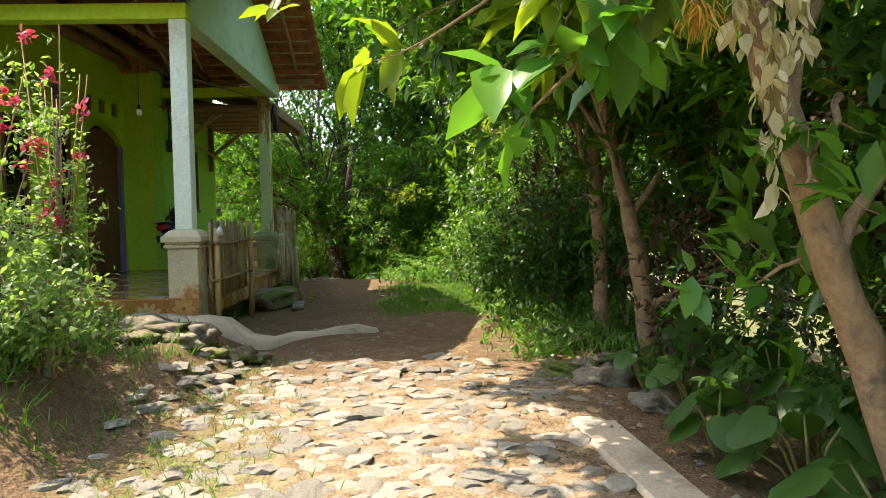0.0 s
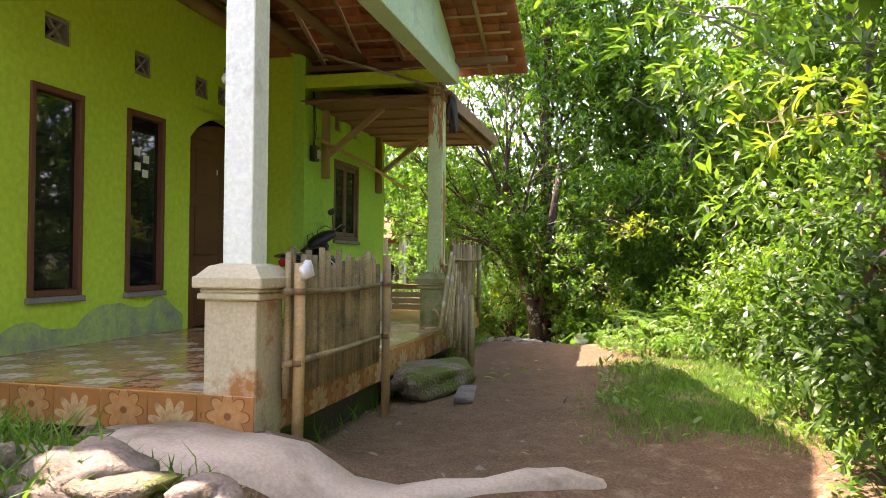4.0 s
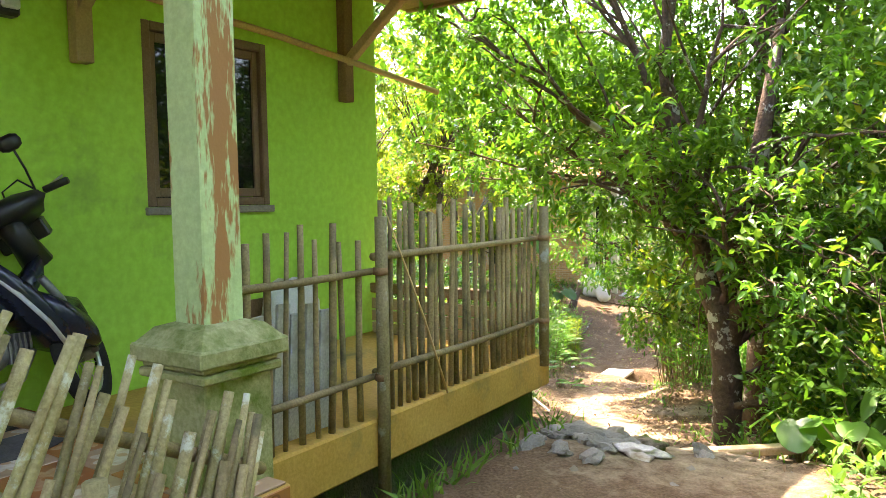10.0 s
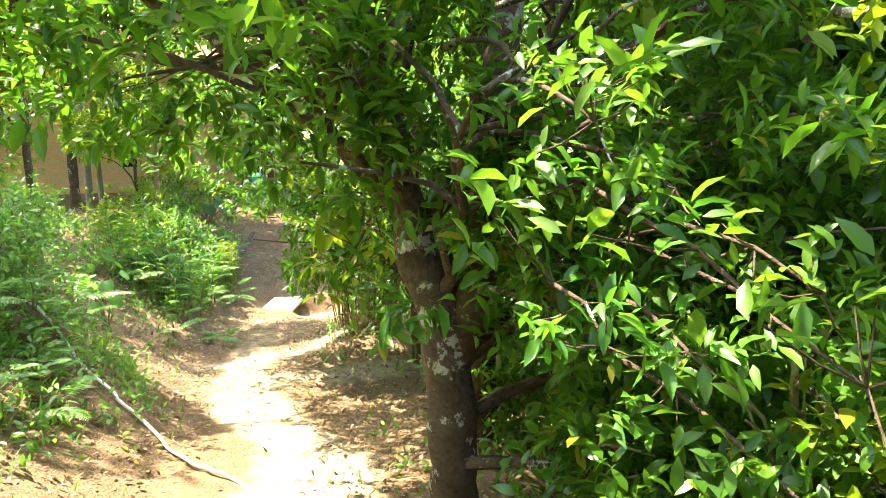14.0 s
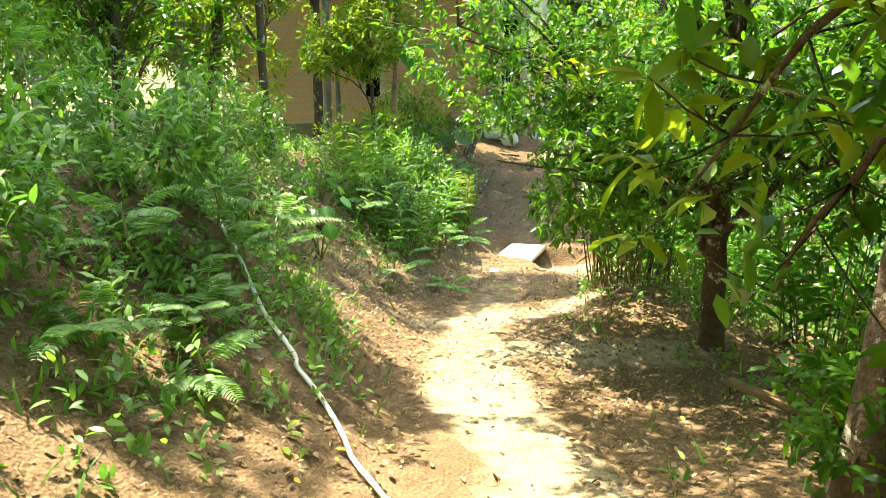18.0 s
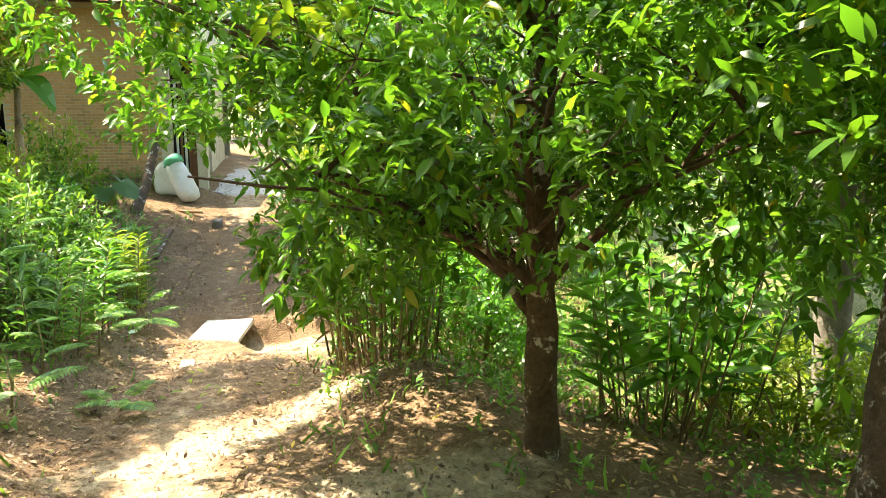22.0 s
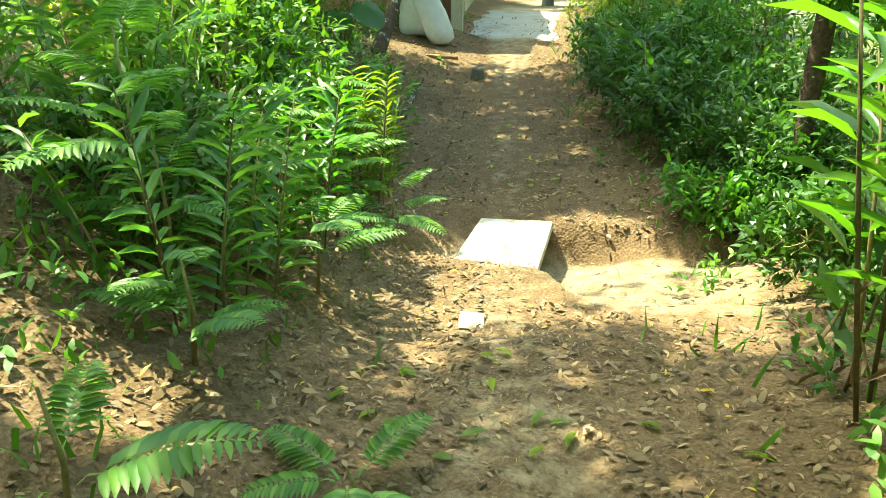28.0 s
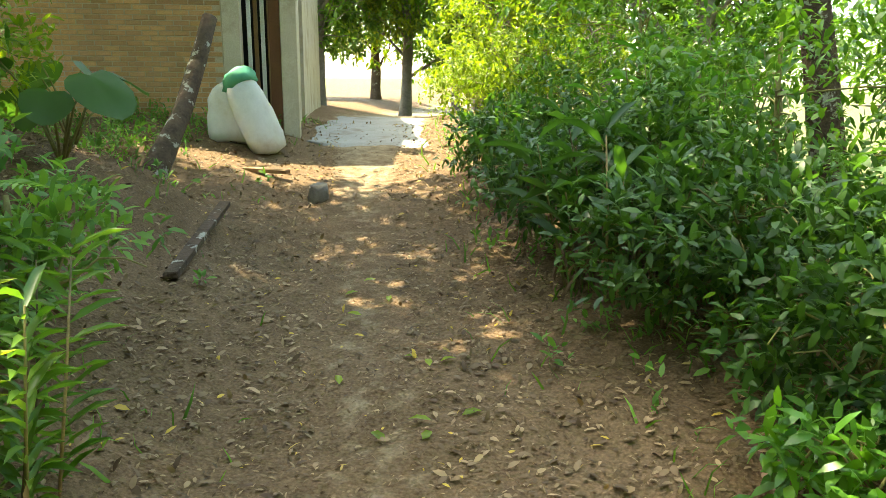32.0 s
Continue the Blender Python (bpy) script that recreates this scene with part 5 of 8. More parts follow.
ROCKS = [(-2.2, -2.95, 0.2), (-1.85, -2.95, 0.24), (-1.5, -3.0, 0.26), (-1.22, -2.95, 0.2), (-0.98, -2.9, 0.17), (-0.72, -2.85, 0.14), (-1.7, -3.3, 0.16), (-1.35, -3.35, 0.14), (-1.05, -3.2, 0.12), (-0.8, -3.15, 0.1), (-0.5, -2.75, 0.1), (-1.95, -3.75, 0.15), (-1.6, -4.3, 0.13), (-1.8, -0.9, 0.12), (-2.1, -2.1, 0.08), (-1.15, 5.5, 0.1), (-1.02, 5.62, 0.13), (-1.28, 5.74, 0.09), (-0.85, 5.75, 0.12), (-1.1, 5.92, 0.11), (2.35, -1.9, 0.16), (2.5, -2.4, 0.12), (2.25, -3.5, 0.2), (2.45, -3.75, 0.22), (2.2, -1.4, 0.1), (2.6, -3.1, 0.1), (2.55, -4.6, 0.14)]
for x, y, s in ROCKS:
    me = mesh_from_bm("rock", lump((s * rrng.uniform(0.8, 1.3), s * rrng.uniform(0.8, 1.3), s * rrng.uniform(0.4, 0.65)), rrng, 3, 0.75, 0.1), True)
    solo("rock", me, (M["rock"] if rrng.random() < 0.45 else M["rubble"]) if y < 0 else M["rock"] if rrng.random() < 0.3 else M["stone"], "rough stone lying at the edge of the path", "stone", "loose stones", at=(x, y, float(land(x, y)) + s * 0.2), turn=(0, 0, rrng.uniform(0, 360)))
solo("ledge", brick_box((-0.14, -2.0, -0.25), (0.14, 2.0, 0.05), 0.02, 0.012, random.Random(9)), M["concrete"], "crumbling concrete edge of the stone path", "kerb", at=(2.12, -5.4, float(land(2.1, -5.4)) - 0.01), turn=(0, 0, 4), kind="structure")

# ---- slab bridge, boards and hose on the lower path ----
solo("slab", brick_box((-0.33, -0.60, -0.075), (0.33, 0.60, 0), 0.014, 0.009, random.Random(4)), M["slab"], "pale concrete slab bridging the ditch", "slab", at=(-6.10, 19.08, -2.985), turn=(-1.5, -2, 6))
for (x, y, z, ln, turn, lab, m) in ((-8.5, 23.0, None, 2.1, 15, "dark weathered board lying along the bank", "bark"), (-9.3, 26.0, None, 0.9, 78, "weathered beam lying before the sacks", "timber"), (-1.4, 12.9, None, 1.2, 70, "weathered board lying below the trees", "timber"), (-0.35, 6.3, None, 0.9, -50, "pale stick lying at the top of the slope", "timber_pale")):
    z = float(land(x, y)) + 0.03
    solo("board", brick_box((-0.05, -ln / 2, -0.025), (0.05, ln / 2, 0.025), 0.008, 0.006, random.Random(int(ln * 10))), M[m], lab, "board", at=(x, y, z), turn=(4 if ln > 1 else 0, 0, turn))
HOSE_X = [-7.6, -6.5, -5.59, -5.22, -4.36, -4.12, -3.36, -2.95, -2.5]
HOSE_Y = [12.7, 11.95, 11.36, 11.15, 10.57, 10.42, 9.86, 9.57, 9.42]
hose_pts = []
for i in range(49):
    f = i / 6
    x, y = float(np.interp(f, range(9), HOSE_X)) + 0.02 * math.sin(f * 5), float(np.interp(f, range(9), HOSE_Y)) + 0.02 * math.sin(f * 3.7)
    hose_pts.append((x, y, float(land(x, y)) + (0.04 if f < 7.3 else 0.04 - 0.1 * (f - 7.3))))
solo("hose", tube(hose_pts, 0.015, 7), M["hose"], "pale water hose running down the bank", "hose")
solo("stump", tube([(0, 0, -0.05), (0.02, 0.01, 0.12), (0.02, 0, 0.17)], [0.12, 0.1, 0.09], 9, 0.1, random.Random(5)), M["bark_grey"], "small cut stump on the slope", "stump", at=(-8.3, 25.3, float(land(-8.3, 25.3))))
solo("litter_paper", brick_box((-0.07, -0.09, 0), (0.07, 0.09, 0.004), 0.0), M["slab"], "pale scrap of cardboard on the leaf litter", "paper", at=(-5.78, 17.17, float(land(-5.78, 17.17)) + 0.012), turn=(4, 3, 15))
solo("litter_paper", brick_box((-0.08, -0.05, 0), (0.08, 0.05, 0.004), 0.0), M["white"], "white scrap of paper on the bank", "paper", at=(-6.91, 18.24, float(land(-6.91, 18.24)) + 0.012), turn=(4, -8, 35))
solo("litter_paper", brick_box((-0.045, -0.03, 0), (0.045, 0.03, 0.004), 0.0), M["white"], "white paper scrap at the grass edge", "paper", at=(0.42, 1.9, float(land(0.42, 1.9)) + 0.012), turn=(2, 0, 75))
solo("litter_bag", mesh_from_bm("litter_bag", lump((0.12, 0.085, 0.03), random.Random(18), 3, 0.8), True), M["slab"], "crumpled pale plastic bag on the path", "bag", at=(-0.72, 5.35, float(land(-0.72, 5.35)) + 0.03))

# grey cement ground beside the brick house
PX, PY = np.linspace(-1.0, 0.95, 14), np.linspace(0.0, 5.4, 26)
pave = []
for v in PY:
    for u in PX:
        y = 27.9 + v + (0.18 * math.sin(u * 5.3) - 0.3 * u if v < 0.1 else 0.0)
        x = float(np.interp(y, FINE, LINE_X)) + u * (1 + 0.05 * math.sin(v * 4))
        pave.append((x, y, float(land(x, y)) + (0.02 if 0 < v and abs(u) < 0.9 else -0.03)))
solo("pavement", mesh_of("pavement", pave, [(j * 14 + i, j * 14 + i + 1, j * 14 + i + 15, j * 14 + i + 14) for j in range(25) for i in range(13)], True), M["cement"], "grey cement ground beside the brick house", "pavement", kind="structure")

# ---- the brick house at the end ----
BH = Vector((-10.45, 28.3, -2.05))
brick_house = thing("brick_house", tuple(BH), "unplastered orange brick house with a cream corner pillar", "house")
brick_house.matrix_basis = pose(*BH, 0, 0, 15)
HOLE = (-4.26, -3.76, 0.86, 1.92)

bm = wall_with_holes(0.0, 8.6, -0.4, 4.4, [(-HOLE[1], -HOLE[0], HOLE[2], HOLE[3])], 0.12)
part("wall", bm, M["mortar"], brick_house, "mortar of the brick wall", (0, 0.121, 0), (0, 0, 90))
part("wall", wall_with_holes(0.0, 7.0, -0.4, 4.4, [(0.9, 1.7, -0.3, 2.1)], 0.12), M["plaster"], brick_house, "cream plastered side wall", (0.75, 0.9, 0))
# black sheet in place of the shade behind the wall hole
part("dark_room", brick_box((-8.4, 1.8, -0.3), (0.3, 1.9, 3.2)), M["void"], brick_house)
part("corner_pillar", brick_box((-0.22, -0.05, -0.4), (0.04, 0.2, 4.4), 0.008), M["plaster"], brick_house, "cream plaster corner pillar")
part("porch_pillar", brick_box((0.62, -0.05, -0.4), (0.86, 0.2, 4.4), 0.01), M["plaster"], brick_house, "cream plaster porch pillar")
for k in range(4):
    part("door_slat", brick_box((0.1 + 0.10 * k, 0.24, 0.05), (0.16 + 0.10 * k, 0.27, 2.5), 0.004), M["timber"] if k % 2 else M["white"], brick_house)
part("board", brick_box((0.44, 0.1, -0.3), (0.60, 0.14, 3.0), 0.004), M["door_wood"], brick_house, "dark brown board")
part("sill_board", brick_box((-2.6, -0.09, -0.02), (-0.25, -0.04, 0.03), 0.006), M["plaster"], brick_house)
bm = bmesh.new()
for (xa, za), (xb, zb) in (((-0.5, 4.25), (3.4, 6.0)), ((3.4, 6.0), (7.8, 4.25))):
    for dz, flip in ((0.06, True), (0.0, False)):
        vs = [bm.verts.new((-9.2, xa, za + dz)), bm.verts.new((0.25, xa, za + dz)), bm.verts.new((0.25, xb, zb + dz)), bm.verts.new((-9.2, xb, zb + dz))]
        bm.faces.new(vs[::-1] if flip else vs)
part("roof", bm, M["rooftile"], brick_house, "clay tile roof")
BK = mesh_from_bm("brick", brick_box((-0.105, -0.008, -0.03), (0.105, 0.0, 0.03), 0.004))
BK.materials.append(M["brick"])
krng = random.Random(90)
loose_v, loose_f = [], []
for row in range(58):
    z = -0.02 + row * 0.073
    for k in range(37):
        x = -0.34 - 0.226 * k - (0.113 if row % 2 else 0)
        if x < -8.5 or (HOLE[0] - 0.1 < x < HOLE[1] + 0.1 and HOLE[2] - 0.04 < z < HOLE[3] + 0.04):
            continue
        p = (x + krng.uniform(-0.004, 0.004), -0.001 - krng.uniform(0, 0.004), z + krng.uniform(-0.003, 0.003))
        if k < 9 and row < 33:
            ob = new("brick", BK)
            ob.parent = brick_house
            ob.matrix_basis = pose(*p, 0, 0, krng.uniform(-0.5, 0.5))
        else:
            o = len(loose_v)
            for v in BK.vertices:
                loose_v.append((v.co.x + p[0], v.co.y + p[1], v.co.z + p[2]))
            loose_f += [tuple(q + o for q in pl.vertices) for pl in BK.polygons]
rest = part("bricks", mesh_of("bricks", loose_v, loose_f), M["brick"], brick_house)
tagged(rest, "orange bricks of the far wall", kind="stuff")
solo("sack", bulging_sack(0.78, 0.30, 14), M["sack"], "full white woven sack standing at the brick wall", "sack", "sacks at the brick house", at=(-10.05, 27.0, float(land(-10.05, 27.0)) - 0.02), turn=(0, 0, 80))
s2 = thing("sack", (-9.45, 26.95, float(land(-9.45, 26.95)) - 0.02), "white woven sack with a green top leaning on another", "sack", "sacks at the brick house")
s2.matrix_world = pose(-9.44, 26.85, float(land(-9.44, 26.85)) - 0.02, 0, -22, 0)
part("bag", bulging_sack(1.05, 0.27, 15, 0.85), M["sack"], s2)
part("tied_top", bulging_sack(0.22, 0.24, 17, 0.9), M["sack_green"], s2, "green woven top", (0, 0, 0.93))
solo("dead_trunk", tube([(0, -0.1, -0.1), (-0.03, 0.5, 0.35), (-0.06, 1.0, 0.72), (-0.1, 1.55, 1.3), (-0.08, 1.8, 1.75)], [0.16, 0.12, 0.105, 0.1, 0.085], 9, 0.12, random.Random(7)), M["bark"], "leaning dead dark tree trunk", "trunk", at=(-9.62, 24.05, float(land(-9.62, 24.05))))


# ---- plants ----
LENS = (np.array([(0, 0, 0), (0.3, 0.42, 0.07), (0.68, 0.36, 0.05), (1, 0, -0.14), (0.68, -0.36, 0.05), (0.3, -0.42, 0.07), (0.5, 0, 0.0)]), np.array([(0, 1, 6), (1, 2, 6), (2, 3, 6), (3, 4, 6), (4, 5, 6), (5, 0, 6)]))
KITE = (np.array([(0, 0, 0), (0.27, 0.40, 0.06), (0.66, 0.36, 0.03), (1, 0, -0.1), (0.66, -0.36, 0.03), (0.27, -0.40, 0.06)]), np.array([(0, 1, 5), (1, 2, 4), (1, 4, 5), (2, 3, 4)]))
FAR = (np.array([(0, 0, 0), (0.45, 0.42, 0.07), (1, 0, -0.08), (0.45, -0.42, 0.07)]), np.array([(0, 1, 2), (0, 2, 3)]))
BLADE = (np.array([(0, 0.5, 0), (0, -0.5, 0), (0.5, 0.42, 0.1), (0.5, -0.42, 0.1), (1, 0, -0.1)]), np.array([(0, 1, 3), (0, 3, 2), (2, 3, 4)]))


def unit(v):
    return v / np.maximum(np.linalg.norm(v, axis=-1, keepdims=True), 1e-9)


def leaf_arrays(base, way, length, width, rng, shape=KITE, flat=0.6):
    """Leaves from their feet, ways, lengths and widths; they face upwards more or less."""
    tv, tf = shape
    n = len(base)
    way = unit(way)
    up = unit(np.stack([rng.normal(0, 1 - flat, n), rng.normal(0, 1 - flat, n), np.ones(n)], 1))
    side = unit(np.cross(up, way))
    nor = np.cross(way, side)
    length, width = np.broadcast_to(length, n), np.broadcast_to(width, n)
    co = base[:, None] + way[:, None] * (tv[None, :, :1] * length[:, None, None]) + side[:, None] * (tv[None, :, 1:2] * width[:, None, None]) + nor[:, None] * (tv[None, :, 2:] * length[:, None, None])
    tris = (tf[None] + (np.arange(n) * len(tv))[:, None, None]).reshape(-1, 3)
    return co.reshape(-1, 3), tris


def joined(sets):
    co, tris, k = [], [], 0
    for c, t in sets:
        co.append(c)
        tris.append(t + k)
        k += len(c)
    return np.concatenate(co), np.concatenate(tris)


def clear_of_way(p, room=0.62):
    """Keeps what grows away from the head of a walker on the path."""
    y = np.clip(p[:, 1], -10, 33)
    cx, cz = np.interp(y, FINE, LINE_X), np.interp(y, FINE, LINE_Z)
    return (np.abs(p[:, 0] - cx) > room) | (p[:, 2] > cz + 2.15) | (p[:, 1] > 31)


# spots of the ground that the sun reaches between the crowns: x, y, radius
GLADES = [(-5.16, 18.3, 0.5), (-4.7, 17.9, 0.45), (-4.4, 17.6, 0.4), (-6.35, 15.2, 0.4), (-3.4, 16.0, 0.45), (-2.1, -2.85, 0.5), (-2.6, -2.9, 0.5), (-6.8, 18.8, 0.3), (2.9, 2.2, 0.7), (2.6, 3.4, 0.7), (0.5, 6.93, 0.55), (1.75, 6.65, 0.5), (0.02, 6.85, 0.35), (0.9, 8.2, 0.45), (-5.5, 19.6, 0.6), (-6.1, 19.1, 0.6), (-4.3, 15.4, 0.4), (-3.7, 15.7, 0.4), (-4.5, 15.0, 0.45), (-4.0, 15.3, 0.35), (-3.9, 12.3, 0.55), (-5.1, 12.9, 0.4), (-5.8, 12.8, 0.4), (-3.6, 11.7, 0.5), (-4.5, 13.4, 0.45), (-4.7, 14.3, 0.45), (-3.0, 10.8, 0.5), (-2.3, 9.9, 0.5), (-7.65, 26.4, 0.55), (-7.1, 26.7, 0.4), (1.8, -4.9, 0.32), (0.6, -5.0, 0.9)]


def sunny(p):
    """True for what hangs between the sun and a sunlit spot of the ground."""
    z = np.interp(np.clip(p[:, 1], -13, 44), FINE, LINE_Z)
    for _ in range(2):
        q = p[:, :2] - (p[:, 2] - z)[:, None] * np.array((TO_SUN.x, TO_SUN.y)) / TO_SUN.z
        z = np.interp(np.clip(q[:, 1], -13, 44), FINE, LINE_Z)
    out = np.zeros(len(p), bool)
    for x, y, r in GLADES:
        out |= (q[:, 0] - x) ** 2 + (q[:, 1] - y) ** 2 < r * r
    return out & (p[:, 2] - z > 1.3)


def clump_tips(clumps, rng, hollow=0.5):
    """Twig ends within uneven balls, thicker towards the outside, with gaps."""
    tips, ways = [], []
    for cx, cy, cz, rx, ry, rz, n in clumps:
        d = unit(rng.normal(size=(n, 3)))
        r = hollow + (1 - hollow) * rng.random(n) ** 0.6
        wob = 1 + 0.28 * np.sin(d[:, 0] * 4.1 + cx * 3) * np.cos(d[:, 1] * 3.7 + cy * 5) + 0.16 * np.sin(d[:, 2] * 9 + cz * 7 + d[:, 0] * 6)
        p = d * (r * wob)[:, None] * (rx, ry, rz) + (cx, cy, cz)
        gap = np.sin(p[:, 0] * 3.3 + cy) * np.sin(p[:, 1] * 3.1 + cx) * np.sin(p[:, 2] * 3.7 + cz) > -0.33
        keep = gap & clear_of_way(p) & ~sunny(p)
        tips.append(p[keep])
        ways.append(d[keep])
    return np.concatenate(tips), np.concatenate(ways)


def rosettes(tips, ways, rng, k, length, ratio, shape=KITE, droop=0.25, spread=0.9):
    """k leaves round each twig end."""
    n = len(tips)
    base = np.repeat(tips, k, 0) + rng.normal(0, 0.03, (n * k, 3))
    w = np.repeat(unit(ways + (0, 0, 0.5)), k, 0) * 0.55 + unit(rng.normal(size=(n * k, 3))) * spread
    w[:, 2] -= droop * rng.random(n * k)
    ln = length * rng.uniform(0.6, 1.25, n * k)
    return leaf_arrays(base, w, ln, ln * ratio, rng, shape)


def tree(name, base, label, trunk, clumps, bark, leaf, leaf_len=0.13, ratio=0.42, k=6, seed=1, shape=KITE, limbs=True, droop=0.25, ground=True, category="tree", group="", twig=0.012):
    """A tree or shrub: an uneven tapered trunk, limbs that reach into the crown, and a crown of single leaves.
    trunk: rows of dx, dy, dz, radius from the base; clumps: dx, dy, dz, three radii, twig ends."""
    rng, r2 = np.random.default_rng(seed), random.Random(seed)
    bz = float(land(base[0], base[1])) - 0.04 if ground else base[2]
    root = thing(name, (base[0], base[1], bz), label, category, group)
    o = Vector((base[0], base[1], bz))
    rows = []
    for i in range(len(trunk) - 1):
        a, b = trunk[i], trunk[i + 1]
        for s in range(4):
            f = s / 4
            rows.append([a[j] + (b[j] - a[j]) * f for j in range(4)])
    rows.append(list(trunk[-1]))
    for i, row in enumerate(rows[1:-1]):
        row[0] += r2.uniform(-0.12, 0.12) * row[3]
        row[1] += r2.uniform(-0.12, 0.12) * row[3]
        row[3] *= r2.uniform(0.94, 1.08)
    rows[0][3] *= 1.25
    rows.insert(0, [rows[0][0], rows[0][1], -0.12, rows[0][3] * 1.35])
    part("trunk", tube([row[:3] for row in rows], [row[3] for row in rows], 10, 0.05, r2), bark, root)
    world_clumps = [(c[0] + o.x, c[1] + o.y, c[2] + o.z, *c[3:]) for c in clumps]
    if limbs:
        for c in clumps:
            j = min(range(len(rows)), key=lambda q: abs(rows[q][2] - c[2] * 0.55) + 0.01 * q)
            a, b = Vector(rows[j][:3]), Vector(c[:3])
            r = max(min(rows[j][3] * 0.5, 0.045), twig)
            sets = [curve_points(a, b, 7, 0.12 * (b - a).length * 0.3, 0.05, r2)]
            rad = [[r * (1 - 0.75 * i / 6) for i in range(7)]]
            for _ in range(7):
                e = b + Vector((r2.uniform(-1, 1) * c[3], r2.uniform(-1, 1) * c[4], r2.uniform(-0.7, 0.9) * c[5])) * 0.8
                s = sets[0][r2.choice((2, 3, 4, 5, 6))]
                sets.append(curve_points(s, e, 5, 0.05, 0.04, r2))
                rad.append([r * 0.35 * (1 - 0.8 * i / 4) + 0.003 for i in range(5)])
            v, f = [], []
            for pts, rr in zip(sets, rad):
                t = tube(pts, rr, 5, 0.0, r2, False)
                off = len(v)
                v += [u.co.copy() for u in t.vertices]
                f += [tuple(q + off for q in p.vertices) for p in t.polygons]
                bpy.data.meshes.remove(t)
            part("limb", mesh_of("limb", v, f, True), bark, root)
    tips, ways = clump_tips(world_clumps, rng)
    co, tris = rosettes(tips, ways, rng, k, leaf_len, ratio, shape, droop)
    part("crown", mesh_of_arrays("crown", co - np.array(o), tris), leaf, root)
    return root


def ball(x, y, z, r, n, fl=0.8):
    return (x, y, z, r, r, r * fl, n)


# the tree at the corner where the path drops
# the clumps above 4.5 m are added to shade the crown and ground below
tree("tree", (-1.0, 8.78), "forked tree with dark lichen-spotted bark beside the path", [(0, 0, 0, 0.14), (-0.02, 0, 0.5, 0.135), (-0.03, 0.02, 0.95, 0.145), (-0.09, 0, 1.35, 0.135), (-0.24, 0, 1.8, 0.112), (-0.36, 0, 2.3, 0.10), (-0.52, 0, 3.0, 0.09), (-0.68, 0.05, 4.0, 0.06), (-0.6, 0.2, 4.8, 0.03)],
     [ball(1.1, 0.1, 1.9, 1.15, 720), ball(1.4, -0.9, 0.9, 0.9, 560), ball(1.9, 0.6, 1.3, 1.2, 640), ball(0.2, -0.9, 2.6, 1.1, 700), ball(-1.2, 0.2, 3.0, 1.3, 480), ball(0.8, 0.8, 3.3, 1.4, 420), ball(-0.6, 1.3, 3.6, 1.4, 380), ball(0.0, -0.4, 4.4, 1.5, 420), ball(2.0, -0.2, 3.4, 1.3, 420), ball(-2.3, -0.3, 3.6, 1.1, 300), ball(1.6, 1.6, 2.0, 1.2, 500), ball(-1.7, 1.8, 4.7, 1.1, 380), ball(-0.9, 2.6, 4.6, 1.1, 340), ball(-1.5, -0.8, 5.4, 1.2, 380), ball(-0.6, -0.4, 5.9, 1.2, 380), ball(-1.7, 0.9, 3.9, 1.0, 260), ball(-2.2, -1.2, 4.3, 0.9, 320)],
     M["bark"], M["leaf_tree"], 0.12, 0.42, 8, 11, LENS)
fork_tree = bpy.data.objects["tree"]
part("stem", tube([(0.0, 0.0, 1.15), (0.10, 0.02, 1.6), (0.17, 0.03, 2.4), (0.26, 0.08, 3.2), (0.4, 0.1, 4.2)], [0.11, 0.108, 0.098, 0.08, 0.04], 9, 0.06, random.Random(3)), M["bark"], fork_tree)
lrng = random.Random(35)
for a, b, r in (((-0.28, 0, 2.4), (-3.1, 0.2, 2.85), 0.03), ((-0.4, 0, 3.1), (-2.9, 0.3, 3.6), 0.028), ((-0.5, 0.05, 3.9), (-2.7, 0.4, 4.6), 0.024), ((0.15, 0, 2.2), (1.6, -0.5, 2.5), 0.026), ((0.0, 0, 1.7), (0.9, -0.9, 1.75), 0.018)):
    pts = curve_points(a, b, 9, 0.14, 0.05, lrng)
    part("limb", tube(pts, [r * (1 - 0.085 * i) for i in range(9)], 6, 0.06, lrng), M["bark"], fork_tree, "long dark bare limb")
    for i in (4, 5, 6, 7, 8):
        p = Vector(pts[i])
        q = p + Vector((lrng.uniform(-0.5, 0.1), lrng.uniform(-0.35, 0.35), lrng.uniform(-0.25, 0.3)))
        part("twig", tube([p, p.lerp(q, 0.5) + Vector((0, 0, 0.03)), q], [0.009, 0.006, 0.003], 5), M["bark"], fork_tree)
